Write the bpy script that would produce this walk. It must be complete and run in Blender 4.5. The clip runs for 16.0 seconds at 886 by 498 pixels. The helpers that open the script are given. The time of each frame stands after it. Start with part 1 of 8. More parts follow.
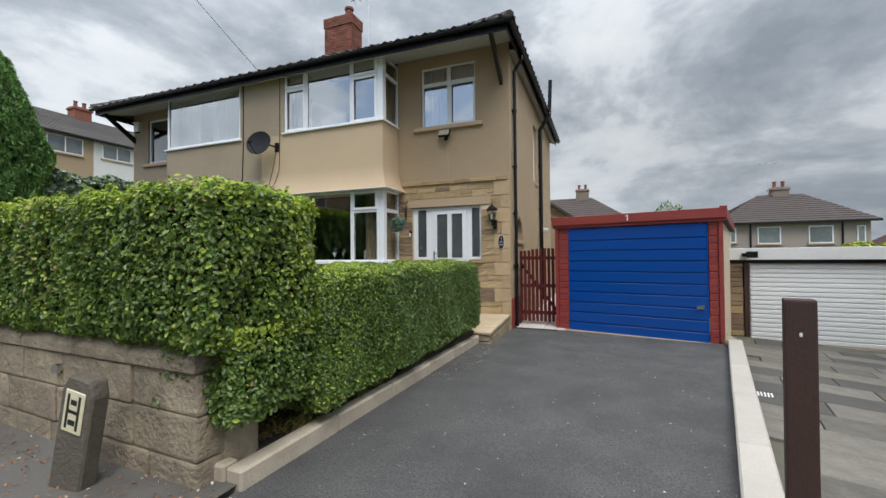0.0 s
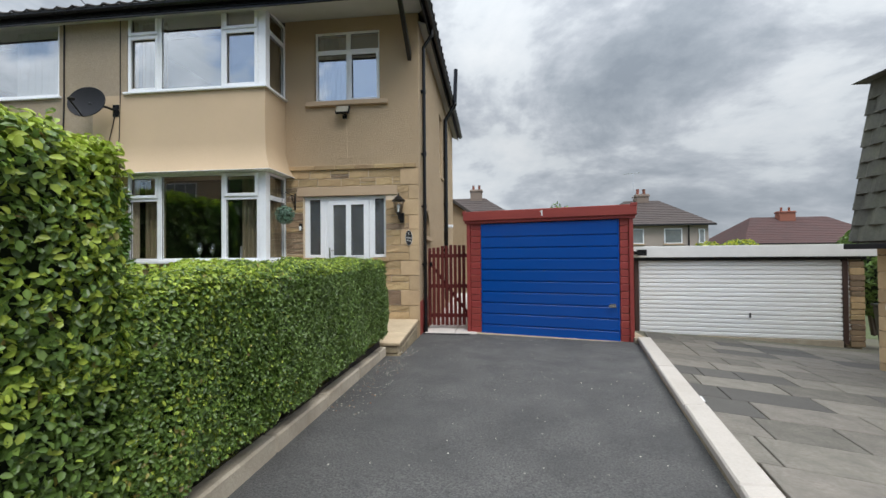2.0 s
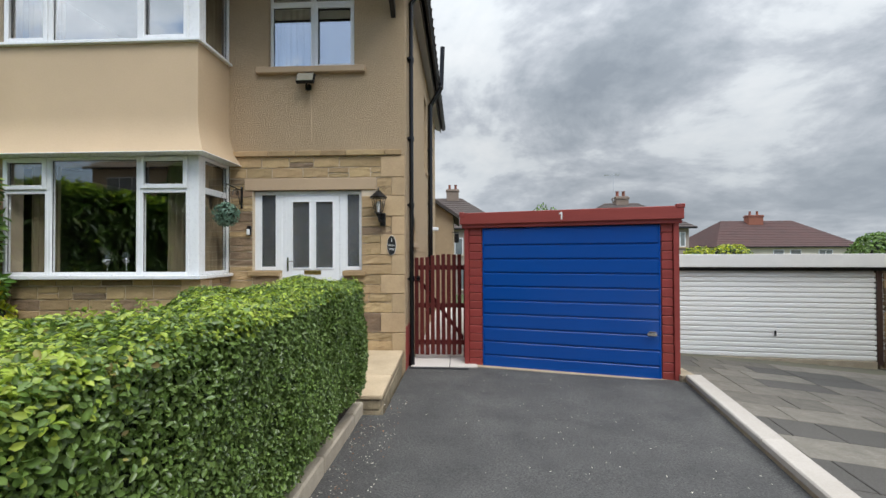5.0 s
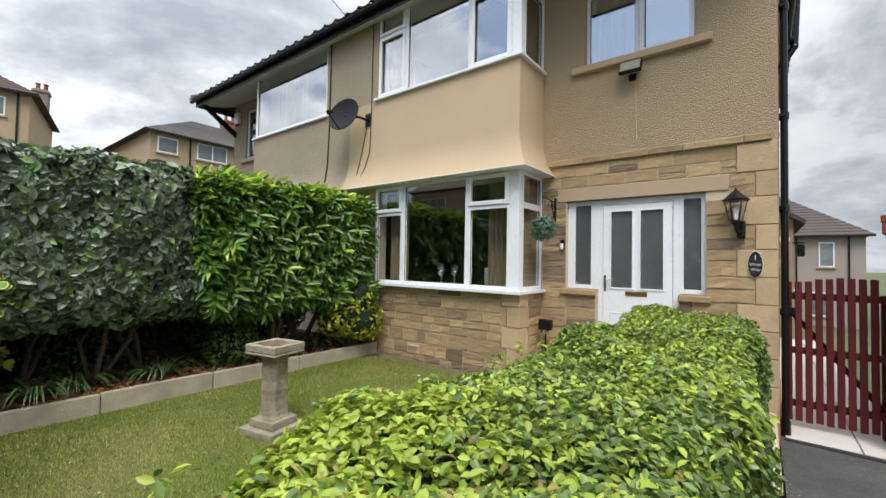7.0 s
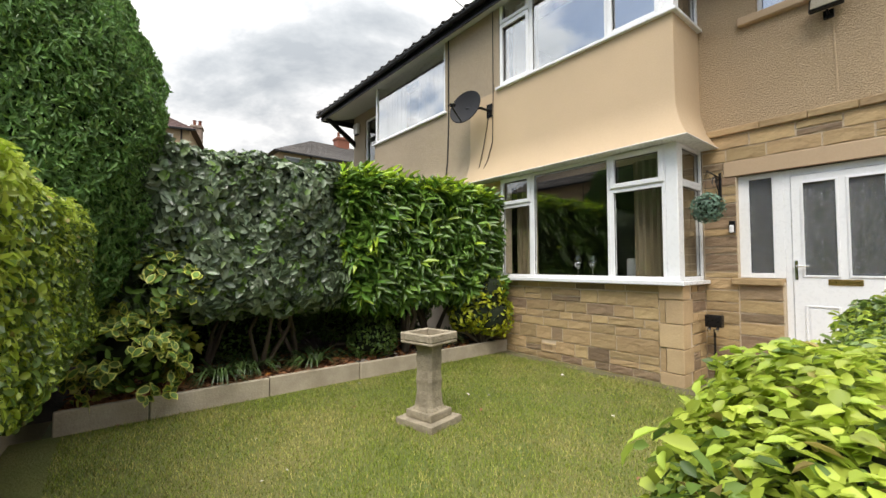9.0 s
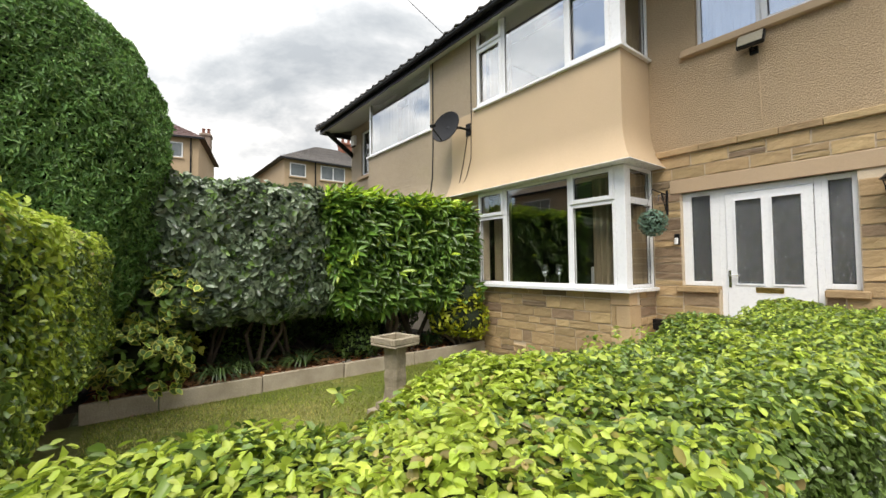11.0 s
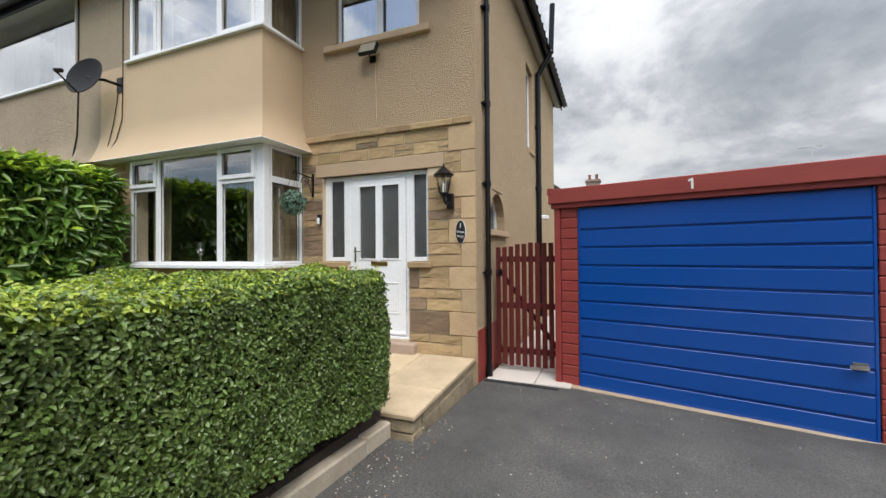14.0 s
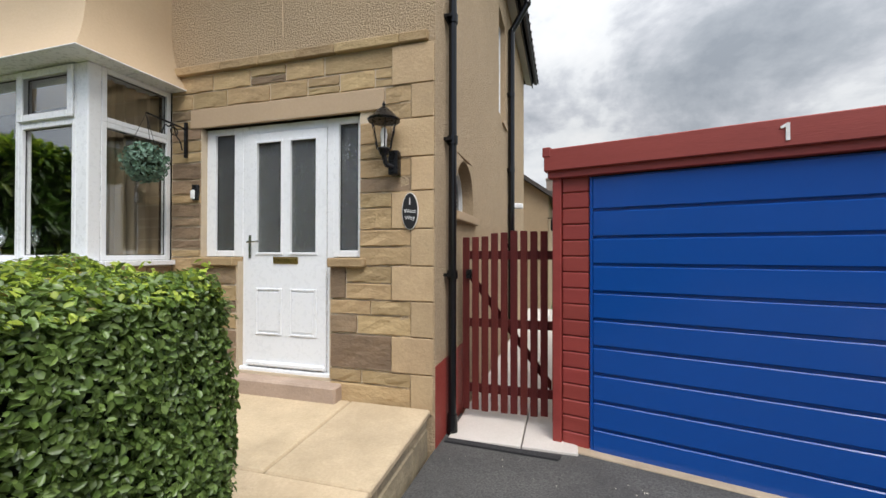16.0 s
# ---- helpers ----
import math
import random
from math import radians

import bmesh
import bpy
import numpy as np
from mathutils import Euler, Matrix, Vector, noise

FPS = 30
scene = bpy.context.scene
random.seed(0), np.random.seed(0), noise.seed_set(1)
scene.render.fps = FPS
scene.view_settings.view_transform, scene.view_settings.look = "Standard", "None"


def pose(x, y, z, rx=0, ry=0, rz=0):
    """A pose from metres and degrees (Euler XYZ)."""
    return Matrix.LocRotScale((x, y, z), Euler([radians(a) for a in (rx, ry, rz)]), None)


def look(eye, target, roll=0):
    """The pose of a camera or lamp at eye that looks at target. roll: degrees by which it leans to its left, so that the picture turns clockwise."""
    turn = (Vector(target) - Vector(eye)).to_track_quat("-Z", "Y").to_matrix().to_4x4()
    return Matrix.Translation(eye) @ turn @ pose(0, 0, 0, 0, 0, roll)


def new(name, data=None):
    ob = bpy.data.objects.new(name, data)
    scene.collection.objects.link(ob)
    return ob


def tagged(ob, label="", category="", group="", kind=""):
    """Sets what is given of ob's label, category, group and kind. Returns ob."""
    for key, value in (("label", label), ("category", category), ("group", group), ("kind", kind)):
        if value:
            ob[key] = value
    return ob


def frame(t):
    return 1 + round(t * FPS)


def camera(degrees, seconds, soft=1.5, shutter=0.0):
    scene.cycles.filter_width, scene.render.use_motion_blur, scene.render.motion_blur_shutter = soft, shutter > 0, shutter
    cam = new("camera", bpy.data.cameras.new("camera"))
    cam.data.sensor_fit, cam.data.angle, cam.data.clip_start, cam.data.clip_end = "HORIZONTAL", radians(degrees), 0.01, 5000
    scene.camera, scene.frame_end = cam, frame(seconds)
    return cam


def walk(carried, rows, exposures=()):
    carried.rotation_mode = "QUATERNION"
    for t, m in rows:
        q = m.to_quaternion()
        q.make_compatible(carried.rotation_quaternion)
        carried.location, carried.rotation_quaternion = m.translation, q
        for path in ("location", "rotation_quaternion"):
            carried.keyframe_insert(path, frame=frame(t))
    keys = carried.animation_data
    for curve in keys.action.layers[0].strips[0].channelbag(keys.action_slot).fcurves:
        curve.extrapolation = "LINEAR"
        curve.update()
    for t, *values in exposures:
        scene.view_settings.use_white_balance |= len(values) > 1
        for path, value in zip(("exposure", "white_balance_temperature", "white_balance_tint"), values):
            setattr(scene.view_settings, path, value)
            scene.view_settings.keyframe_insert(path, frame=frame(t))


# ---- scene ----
cam = camera(94.2, 16.0)
METRES, EYE, TILT, LEAN, TURN = 9.32, 1.51, 0.0, 0.0, 21.1
ROWS = [
    (0.0, 0.0, 0.0, 0.0, 0.01, 1.02, 0.51),
    (0.5, 0.0004, 0.0284, -0.0028, -2.75, 0.95, 0.46),
    (1.0, 0.0023, 0.056, -0.0065, -6.37, 0.9, 0.46),
    (1.5, -0.0042, 0.0859, -0.0093, -10.58, 0.82, 0.46),
    (2.0, -0.0119, 0.1144, -0.003, -14.75, 0.76, 0.5),
    (2.5, -0.0109, 0.1524, -0.0006, -18.39, 0.69, 0.51),
    (3.0, -0.009, 0.1862, 0.0054, -21.17, 0.65, 0.55),
    (3.2, -0.0083, 0.2000, 0.0073, -22.03, 0.59, 0.56),
    (5.3, 0.0069, 0.3126, 0.0170, -16.83, 0.84, 0.07),
    (5.5, 0.01, 0.3264, 0.0177, -12.93, 1.1, -0.32),
    (6.0, -0.0066, 0.3499, 0.0247, -2.5, 1.32, -0.85),
    (6.5, -0.0394, 0.3675, 0.0277, 8.33, 1.54, -1.16),
    (7.0, -0.0735, 0.3746, 0.0267, 16.58, 1.78, -1.14),
    (7.5, -0.1042, 0.3759, 0.0232, 21.64, 1.94, -0.85),
    (8.0, -0.1251, 0.3777, 0.0176, 25.13, 2.09, -0.52),
    (8.5, -0.1347, 0.3814, 0.0091, 27.88, 2.19, -0.27),
    (8.7, -0.1360, 0.3830, 0.0065, 28.85, 2.28, -0.17),
    (10.8, -0.0738, 0.3551, 0.0241, 31.91, 2.29, 0.57),
    (11.0, -0.062, 0.3533, 0.0214, 31.14, 2.36, 0.5),
    (11.5, -0.0322, 0.3507, 0.015, 28.34, 2.22, 0.67),
    (12.0, 0.0027, 0.3388, 0.0095, 23.59, 2.04, 0.79),
    (12.5, 0.0374, 0.3275, 0.0052, 17.41, 1.75, 0.86),
    (13.0, 0.0743, 0.3241, 0.0026, 10.88, 1.37, 0.84),
    (13.5, 0.0992, 0.3482, 0.0023, 5.22, 0.99, 0.64),
    (14.0, 0.1175, 0.3884, 0.0027, 1.13, 0.65, 0.43),
    (14.5, 0.1291, 0.4364, 0.0014, -1.55, 0.43, 0.18),
    (15.0, 0.1309, 0.4837, 0.0003, -3.11, 0.34, 0.01),
    (15.5, 0.129, 0.5286, -0.0017, -4.01, 0.38, -0.06),
    (16.0, 0.1287, 0.5783, -0.0034, -4.78, 0.51, -0.09),
]
EXPOSURES = [(0.0, 0.80, 6350, 8), (3.0, 0.97, 6350, 8), (5.5, 0.96, 6400, 8), (7.0, 1.12, 6500, 9), (8.5, 1.30, 7000, 10), (11.0, 1.34, 7150, 10), (12.5, 1.25, 6950, 10), (14.0, 1.12, 6650, 10), (16.0, 1.12, 6600, 10)]
walk(cam, [(t, pose(0, 0, EYE, TILT, LEAN, TURN) @ pose(METRES * x, METRES * y, METRES * z, 90 + pitch, roll, yaw)) for t, x, y, z, yaw, pitch, roll in ROWS], EXPOSURES)
# ---- sky, sun, exposure ----
SUN_ELEV, SUN_AZ = 55.0, 142.0   # azimuth: degrees clockwise from +y, where the sun stands
world = bpy.data.worlds.new("sky")
scene.world = world
world.use_nodes = True


def sky_world():
    nt = world.node_tree
    nt.nodes.clear()
    out = nt.nodes.new("ShaderNodeOutputWorld")
    bg = nt.nodes.new("ShaderNodeBackground")
    sky = nt.nodes.new("ShaderNodeTexSky")
    sky.sky_type, sky.sun_disc = "NISHITA", False
    sky.sun_elevation, sky.sun_rotation = radians(SUN_ELEV), radians(SUN_AZ)
    coord = nt.nodes.new("ShaderNodeTexCoord")
    sep = nt.nodes.new("ShaderNodeSeparateXYZ")
    nt.links.new(coord.outputs["Generated"], sep.inputs[0])
    # clouds lie on a flat layer: project the direction on a plane above
    up = nt.nodes.new("ShaderNodeMath"); up.operation = "MAXIMUM"; up.inputs[1].default_value = 0.0
    nt.links.new(sep.outputs[2], up.inputs[0])
    add = nt.nodes.new("ShaderNodeMath"); add.operation = "ADD"; add.inputs[1].default_value = 0.30
    nt.links.new(up.outputs[0], add.inputs[0])
    div = nt.nodes.new("ShaderNodeVectorMath"); div.operation = "DIVIDE"
    nt.links.new(coord.outputs["Generated"], div.inputs[0])
    comb = nt.nodes.new("ShaderNodeCombineXYZ")
    for i in range(3):
        nt.links.new(add.outputs[0], comb.inputs[i])
    nt.links.new(comb.outputs[0], div.inputs[1])

    def tex(scale, detail, rough, offset, dist=0.0):
        m = nt.nodes.new("ShaderNodeMapping")
        m.inputs["Location"].default_value = offset
        m.inputs["Scale"].default_value = (1.0, 1.0, 0.0)
        nt.links.new(div.outputs[0], m.inputs["Vector"])
        n = nt.nodes.new("ShaderNodeTexNoise")
        n.inputs["Scale"].default_value = scale
        n.inputs["Detail"].default_value = detail
        n.inputs["Roughness"].default_value = rough
        n.inputs["Distortion"].default_value = dist
        nt.links.new(m.outputs[0], n.inputs["Vector"])
        return n.outputs["Fac"]

    def ramp(src, stops):
        r = nt.nodes.new("ShaderNodeValToRGB")
        while len(r.color_ramp.elements) < len(stops):
            r.color_ramp.elements.new(0.5)
        for e, (p, c) in zip(r.color_ramp.elements, stops):
            e.position, e.color = p, (*c, 1)
        nt.links.new(src, r.inputs[0])
        return r.outputs[0]

    def mix(fac, a, b, mode="MIX"):
        m = nt.nodes.new("ShaderNodeMix")
        m.data_type, m.blend_type = "RGBA", mode
        for src, sock in ((fac, m.inputs[0]), (a, m.inputs[6]), (b, m.inputs[7])):
            if isinstance(src, (int, float)):
                sock.default_value = src
            elif isinstance(src, tuple):
                sock.default_value = (*src, 1)
            else:
                nt.links.new(src, sock)
        return m.outputs[2]

    body = tex(1.15, 9, 0.58, (3.1, 1.7, 0), 0.4)
    fine = tex(4.5, 6, 0.6, (0.4, 7.7, 0), 0.2)
    both = nt.nodes.new("ShaderNodeMath"); both.operation = "MULTIPLY_ADD"
    both.inputs[1].default_value = 0.28
    nt.links.new(fine, both.inputs[0]); nt.links.new(body, both.inputs[2])
    cloud = ramp(both.outputs[0], [(0.50, (4.0, 4.5, 5.2)), (0.58, (5.3, 5.8, 6.5)), (0.65, (7.2, 7.6, 8.3)), (0.71, (9.6, 10.0, 10.5)), (0.80, (10.9, 11.1, 11.4))])
    # the layer thins to brighter haze low down
    haze = ramp(sep.outputs[2], [(0.0, (1, 1, 1)), (0.10, (0.75, 0.75, 0.75)), (0.28, (0, 0, 0)), (1.0, (0, 0, 0))])
    low = mix(haze, cloud, (9.0, 9.7, 10.5))
    low = mix(0.65, low, cloud)
    # the cloud breaks up towards the sun's side
    south = nt.nodes.new("ShaderNodeMath"); south.operation = "MULTIPLY_ADD"
    south.inputs[1].default_value = -0.19
    nt.links.new(sep.outputs[1], south.inputs[0]); nt.links.new(body, south.inputs[2])
    holes = ramp(south.outputs[0], [(0.0, (0, 0, 0)), (0.59, (0, 0, 0)), (0.64, (0.85, 0.85, 0.85)), (1.0, (0.9, 0.9, 0.9))])
    blue = mix(1.0, sky.outputs[0], (1.0, 1.0, 1.0), "MULTIPLY")
    final = mix(holes, low, blue)
    # the veiled sun brightens the cloud round it
    dot = nt.nodes.new("ShaderNodeVectorMath"); dot.operation = "DOT_PRODUCT"
    nt.links.new(coord.outputs["Generated"], dot.inputs[0])
    dot.inputs[1].default_value = (math.sin(radians(SUN_AZ)) * math.cos(radians(SUN_ELEV)), math.cos(radians(SUN_AZ)) * math.cos(radians(SUN_ELEV)), math.sin(radians(SUN_ELEV)))
    glow = nt.nodes.new("ShaderNodeMapRange")
    for k, val in (("From Min", -0.2), ("From Max", 1.0), ("To Min", 0.62), ("To Max", 1.75)):
        glow.inputs[k].default_value = val
    nt.links.new(dot.outputs["Value"], glow.inputs[0])
    scaled = nt.nodes.new("ShaderNodeVectorMath"); scaled.operation = "SCALE"
    nt.links.new(final, scaled.inputs[0]); nt.links.new(glow.outputs[0], scaled.inputs["Scale"])
    # and it is thinner towards the west
    west = nt.nodes.new("ShaderNodeMapRange")
    for k, val in (("From Min", -0.8), ("From Max", 0.7), ("To Min", 1.32), ("To Max", 0.70)):
        west.inputs[k].default_value = val
    nt.links.new(sep.outputs[0], west.inputs[0])
    thin = nt.nodes.new("ShaderNodeVectorMath"); thin.operation = "SCALE"
    nt.links.new(scaled.outputs[0], thin.inputs[0]); nt.links.new(west.outputs[0], thin.inputs["Scale"])
    # an overcast sky is brightest overhead
    zen = nt.nodes.new("ShaderNodeMapRange"); zen.interpolation_type = "SMOOTHSTEP"
    for k, val in (("From Min", 0.50), ("From Max", 1.0), ("To Min", 1.0), ("To Max", 2.2)):
        zen.inputs[k].default_value = val
    nt.links.new(sep.outputs[2], zen.inputs[0])
    domed = nt.nodes.new("ShaderNodeVectorMath"); domed.operation = "SCALE"
    nt.links.new(thin.outputs[0], domed.inputs[0]); nt.links.new(zen.outputs[0], domed.inputs["Scale"])
    nt.links.new(domed.outputs[0], bg.inputs[0])
    bg.inputs[1].default_value = 0.058
    nt.links.new(bg.outputs[0], out.inputs[0])


sky_world()
sun = new("sun", bpy.data.lights.new("sun", "SUN"))
sun.data.energy, sun.data.angle, sun.data.color = 1.3, radians(30), (1.0, 0.975, 0.94)
a, e = radians(SUN_AZ), radians(SUN_ELEV)
sun.matrix_world = look((math.sin(a) * math.cos(e) * 60, math.cos(a) * math.cos(e) * 60, math.sin(e) * 60), (0, 0, 0))
# ---- materials ----
def material(name, base, rough=0.7, metal=0.0, tint=None, scale=3.0, amount=0.5, fine=60.0, fine_amount=0.25, bump=0.0, bump_scale=80.0, spec=0.5, random_tint=0.0, island=0.0, stretch=(1, 1, 1), stain=0.0, rv=0.08):
    """A surface with two scales of colour change, a fine relief and, for repeated pieces, a change of tone from piece to piece."""
    m = bpy.data.materials.new(name)
    m.use_nodes = True
    nt = m.node_tree
    b = nt.nodes["Principled BSDF"]
    b.inputs["Roughness"].default_value, b.inputs["Metallic"].default_value = rough, metal
    b.inputs["Specular IOR Level"].default_value = spec
    coord = nt.nodes.new("ShaderNodeTexCoord")
    mp = nt.nodes.new("ShaderNodeMapping")
    mp.inputs["Scale"].default_value = stretch
    nt.links.new(coord.outputs["Object"], mp.inputs[0])

    def noise_of(s, d=5.0, r=0.6):
        n = nt.nodes.new("ShaderNodeTexNoise")
        n.inputs["Scale"].default_value, n.inputs["Detail"].default_value, n.inputs["Roughness"].default_value = s, d, r
        nt.links.new(mp.outputs[0], n.inputs["Vector"])
        return n.outputs["Fac"]

    def mixed(fac, c0, c1, mode="MIX"):
        x = nt.nodes.new("ShaderNodeMix")
        x.data_type, x.blend_type = "RGBA", mode
        for v, s in ((fac, x.inputs[0]), (c0, x.inputs[6]), (c1, x.inputs[7])):
            if isinstance(v, (int, float)):
                s.default_value = v
            elif isinstance(v, tuple):
                s.default_value = (*v[:3], 1)
            else:
                nt.links.new(v, s)
        return x.outputs[2]

    def spread(src, lo, hi, a0=0.0, a1=1.0):
        r = nt.nodes.new("ShaderNodeMapRange")
        r.inputs["From Min"].default_value, r.inputs["From Max"].default_value = lo, hi
        r.inputs["To Min"].default_value, r.inputs["To Max"].default_value = a0, a1
        nt.links.new(src, r.inputs[0])
        return r.outputs[0]

    tint = tint or tuple(c * 0.72 for c in base)
    large = noise_of(scale)
    col = mixed(spread(large, 0.35, 0.68, 0.0, amount), base, tint)
    small = noise_of(fine, 3.0)
    col = mixed(spread(small, 0.3, 0.7, 0.0, fine_amount), col, tuple(c * 0.6 for c in base))
    if stain:
        st = noise_of(scale * 0.37, 8.0, 0.7)
        col = mixed(spread(st, 0.52, 0.72, 0.0, stain), col, tuple(c * 0.45 for c in base))
    if random_tint or island:
        info = nt.nodes.new("ShaderNodeObjectInfo") if random_tint else nt.nodes.new("ShaderNodeNewGeometry")
        rnd = info.outputs["Random"] if random_tint else info.outputs["Random Per Island"]
        k = random_tint or island
        hsv = nt.nodes.new("ShaderNodeHueSaturation")
        nt.links.new(spread(rnd, 0, 1, 1 - k, 1 + k), hsv.inputs["Value"])
        mul = nt.nodes.new("ShaderNodeMath"); mul.operation = "FRACT"
        m7 = nt.nodes.new("ShaderNodeMath"); m7.operation = "MULTIPLY"; m7.inputs[1].default_value = 7.31
        nt.links.new(rnd, m7.inputs[0]); nt.links.new(m7.outputs[0], mul.inputs[0])
        nt.links.new(spread(mul.outputs[0], 0, 1, 0.5 - 0.022 * k, 0.5 + 0.022 * k), hsv.inputs["Hue"])
        nt.links.new(col, hsv.inputs["Color"])
        col = hsv.outputs[0]
    nt.links.new(col, b.inputs["Base Color"])
    nt.links.new(spread(small, 0.3, 0.7, max(rough - rv, 0.02), min(rough + rv, 1.0)), b.inputs["Roughness"])
    if bump:
        bn = nt.nodes.new("ShaderNodeBump")
        bn.inputs["Strength"].default_value, bn.inputs["Distance"].default_value = 1.0, bump
        nt.links.new(noise_of(bump_scale, 3.0), bn.inputs["Height"])
        nt.links.new(bn.outputs[0], b.inputs["Normal"])
    return m


M = {}
M["tarmac"] = material("tarmac", (0.080, 0.077, 0.073), 0.85, tint=(0.155, 0.148, 0.138), scale=1.9, amount=1.0, fine=75, fine_amount=1.0, bump=0.02, bump_scale=75, stain=0.45)
M["street"] = material("street_tarmac", (0.15, 0.14, 0.125), 0.9, tint=(0.09, 0.075, 0.06), scale=2.0, amount=0.8, fine=120, fine_amount=0.6, bump=0.006, bump_scale=120, stain=0.5)
M["render_rough"] = material("pebbledash", (0.54, 0.40, 0.25), 0.92, tint=(0.46, 0.34, 0.21), scale=0.9, amount=0.8, fine=62, fine_amount=0.75, bump=0.026, bump_scale=62, stain=0.22)
M["render_smooth"] = material("smooth_render", (0.545, 0.405, 0.26), 0.85, tint=(0.47, 0.355, 0.23), scale=0.7, amount=0.7, fine=50, fine_amount=0.1, bump=0.002, bump_scale=50, stain=0.12)
M["stone"] = material("sandstone", (0.455, 0.325, 0.17), 0.9, tint=(0.34, 0.23, 0.115), scale=4.0, amount=0.9, fine=45, fine_amount=0.4, bump=0.016, bump_scale=13, random_tint=0.2, stain=0.4, stretch=(0.8, 1, 1.25))
M["stone_dark"] = material("brown_sandstone", (0.29, 0.20, 0.12), 0.9, tint=(0.19, 0.135, 0.085), scale=4.0, amount=0.9, fine=45, fine_amount=0.4, bump=0.018, bump_scale=13, random_tint=0.25, stain=0.35, stretch=(0.8, 1, 1.25))
M["stone_dressed"] = material("dressed_sandstone", (0.53, 0.385, 0.22), 0.88, tint=(0.43, 0.30, 0.17), scale=2.6, amount=0.8, fine=60, fine_amount=0.3, bump=0.005, bump_scale=40, random_tint=0.16, stain=0.3)
M["lintel"] = material("painted_lintel", (0.46, 0.335, 0.215), 0.85, scale=1.5, amount=0.35, fine=60, fine_amount=0.15, bump=0.002)
M["mortar"] = material("mortar", (0.62, 0.51, 0.37), 0.95, scale=3, amount=0.5, fine=90, bump=0.004)
M["wall_stone"] = material("weathered_gritstone", (0.39, 0.315, 0.215), 0.93, tint=(0.15, 0.122, 0.088), scale=3.4, amount=0.95, fine=34, fine_amount=0.6, bump=0.022, bump_scale=24, random_tint=0.18, stain=0.7)
M["upvc"] = material("white_upvc", (0.80, 0.81, 0.82), 0.3, scale=1.2, amount=0.08, fine=30, fine_amount=0.05)
M["white_paint"] = material("white_masonry_paint", (0.74, 0.73, 0.70), 0.7, scale=2, amount=0.25, fine=40, fine_amount=0.2, bump=0.002, stain=0.15)
M["black_paint"] = material("black_gloss_paint", (0.009, 0.009, 0.010), 0.3, scale=3, amount=0.4, fine=40, fine_amount=0.2, spec=0.3)
M["pipe_black"] = material("glossy_black_plastic", (0.008, 0.008, 0.009), 0.14, scale=3, amount=0.3, fine=40, fine_amount=0.1, spec=0.35, rv=0.03)
M["red_wood"] = material("red_painted_wood", (0.275, 0.040, 0.030), 0.6, tint=(0.215, 0.028, 0.021), scale=2.2, amount=0.7, fine=35, fine_amount=0.2, bump=0.001, bump_scale=30, stretch=(0.5, 1, 4), random_tint=0.08)
M["dark_red_wood"] = material("dark_red_fence_paint", (0.115, 0.018, 0.015), 0.7, tint=(0.075, 0.013, 0.011), scale=4, amount=0.7, fine=50, fine_amount=0.3, bump=0.003, bump_scale=40, stretch=(6, 6, 1), random_tint=0.15, spec=0.25)
M["blue_steel"] = material("blue_painted_steel", (0.003, 0.062, 0.295), 0.20, tint=(0.003, 0.055, 0.262), scale=1.0, amount=0.5, fine=30, fine_amount=0.03, spec=0.55, rv=0.012)
M["concrete_edge"] = material("weathered_concrete", (0.50, 0.43, 0.33), 0.9, tint=(0.32, 0.26, 0.19), scale=3.5, amount=0.8, fine=60, fine_amount=0.35, bump=0.005, bump_scale=50, stain=0.3, random_tint=0.1)
M["slab"] = material("buff_paving", (0.56, 0.435, 0.285), 0.85, tint=(0.41, 0.315, 0.20), scale=2.2, amount=0.9, fine=60, fine_amount=0.35, bump=0.008, bump_scale=30, random_tint=0.10, stain=0.45)
M["lawn"] = material("turf", (0.115, 0.145, 0.03), 0.95, tint=(0.23, 0.205, 0.07), scale=1.6, amount=0.8, fine=50, fine_amount=0.5, bump=0.02, bump_scale=60, stain=0.2)
M["soil"] = material("dark_soil", (0.035, 0.026, 0.018), 0.97, tint=(0.07, 0.05, 0.035), scale=6, amount=0.8, fine=60, fine_amount=0.5, bump=0.03, bump_scale=25)
# near-black green stands in for the shade deep inside the foliage
M["hedge"] = material("hedge_core_shade", (0.012, 0.020, 0.006), 0.95, scale=4, amount=0.5)
M["roof"] = material("dark_roof_tile", (0.065, 0.058, 0.055), 0.85, tint=(0.10, 0.085, 0.075), scale=2, amount=0.7, fine=40, bump=0.006, island=0.2)
M["roof_red"] = material("red_brown_roof_tile", (0.080, 0.037, 0.032), 0.85, tint=(0.055, 0.033, 0.030), scale=1.2, amount=0.7, fine=20, bump=0.004)
M["brick"] = material("red_brick", (0.24, 0.085, 0.055), 0.9, tint=(0.20, 0.075, 0.05), scale=5, amount=0.8, fine=50, fine_amount=0.4, bump=0.006, random_tint=0.25)
M["brown_post"] = material("brown_painted_wood", (0.055, 0.026, 0.018), 0.6, tint=(0.04, 0.022, 0.017), scale=3, amount=0.6, fine=40, fine_amount=0.3, bump=0.002, stretch=(4, 4, 1))
# near-black colour stands in for the shade inside the rooms
M["room_shade"] = material("interior_shade", (0.03, 0.028, 0.025), 0.9, scale=2, amount=0.4)
M["flag"] = material("grey_flagstone", (0.185, 0.165, 0.136), 0.9, tint=(0.10, 0.090, 0.073), scale=4.2, amount=0.95, fine=30, fine_amount=0.7, bump=0.009, bump_scale=45, random_tint=0.26, stain=0.8)
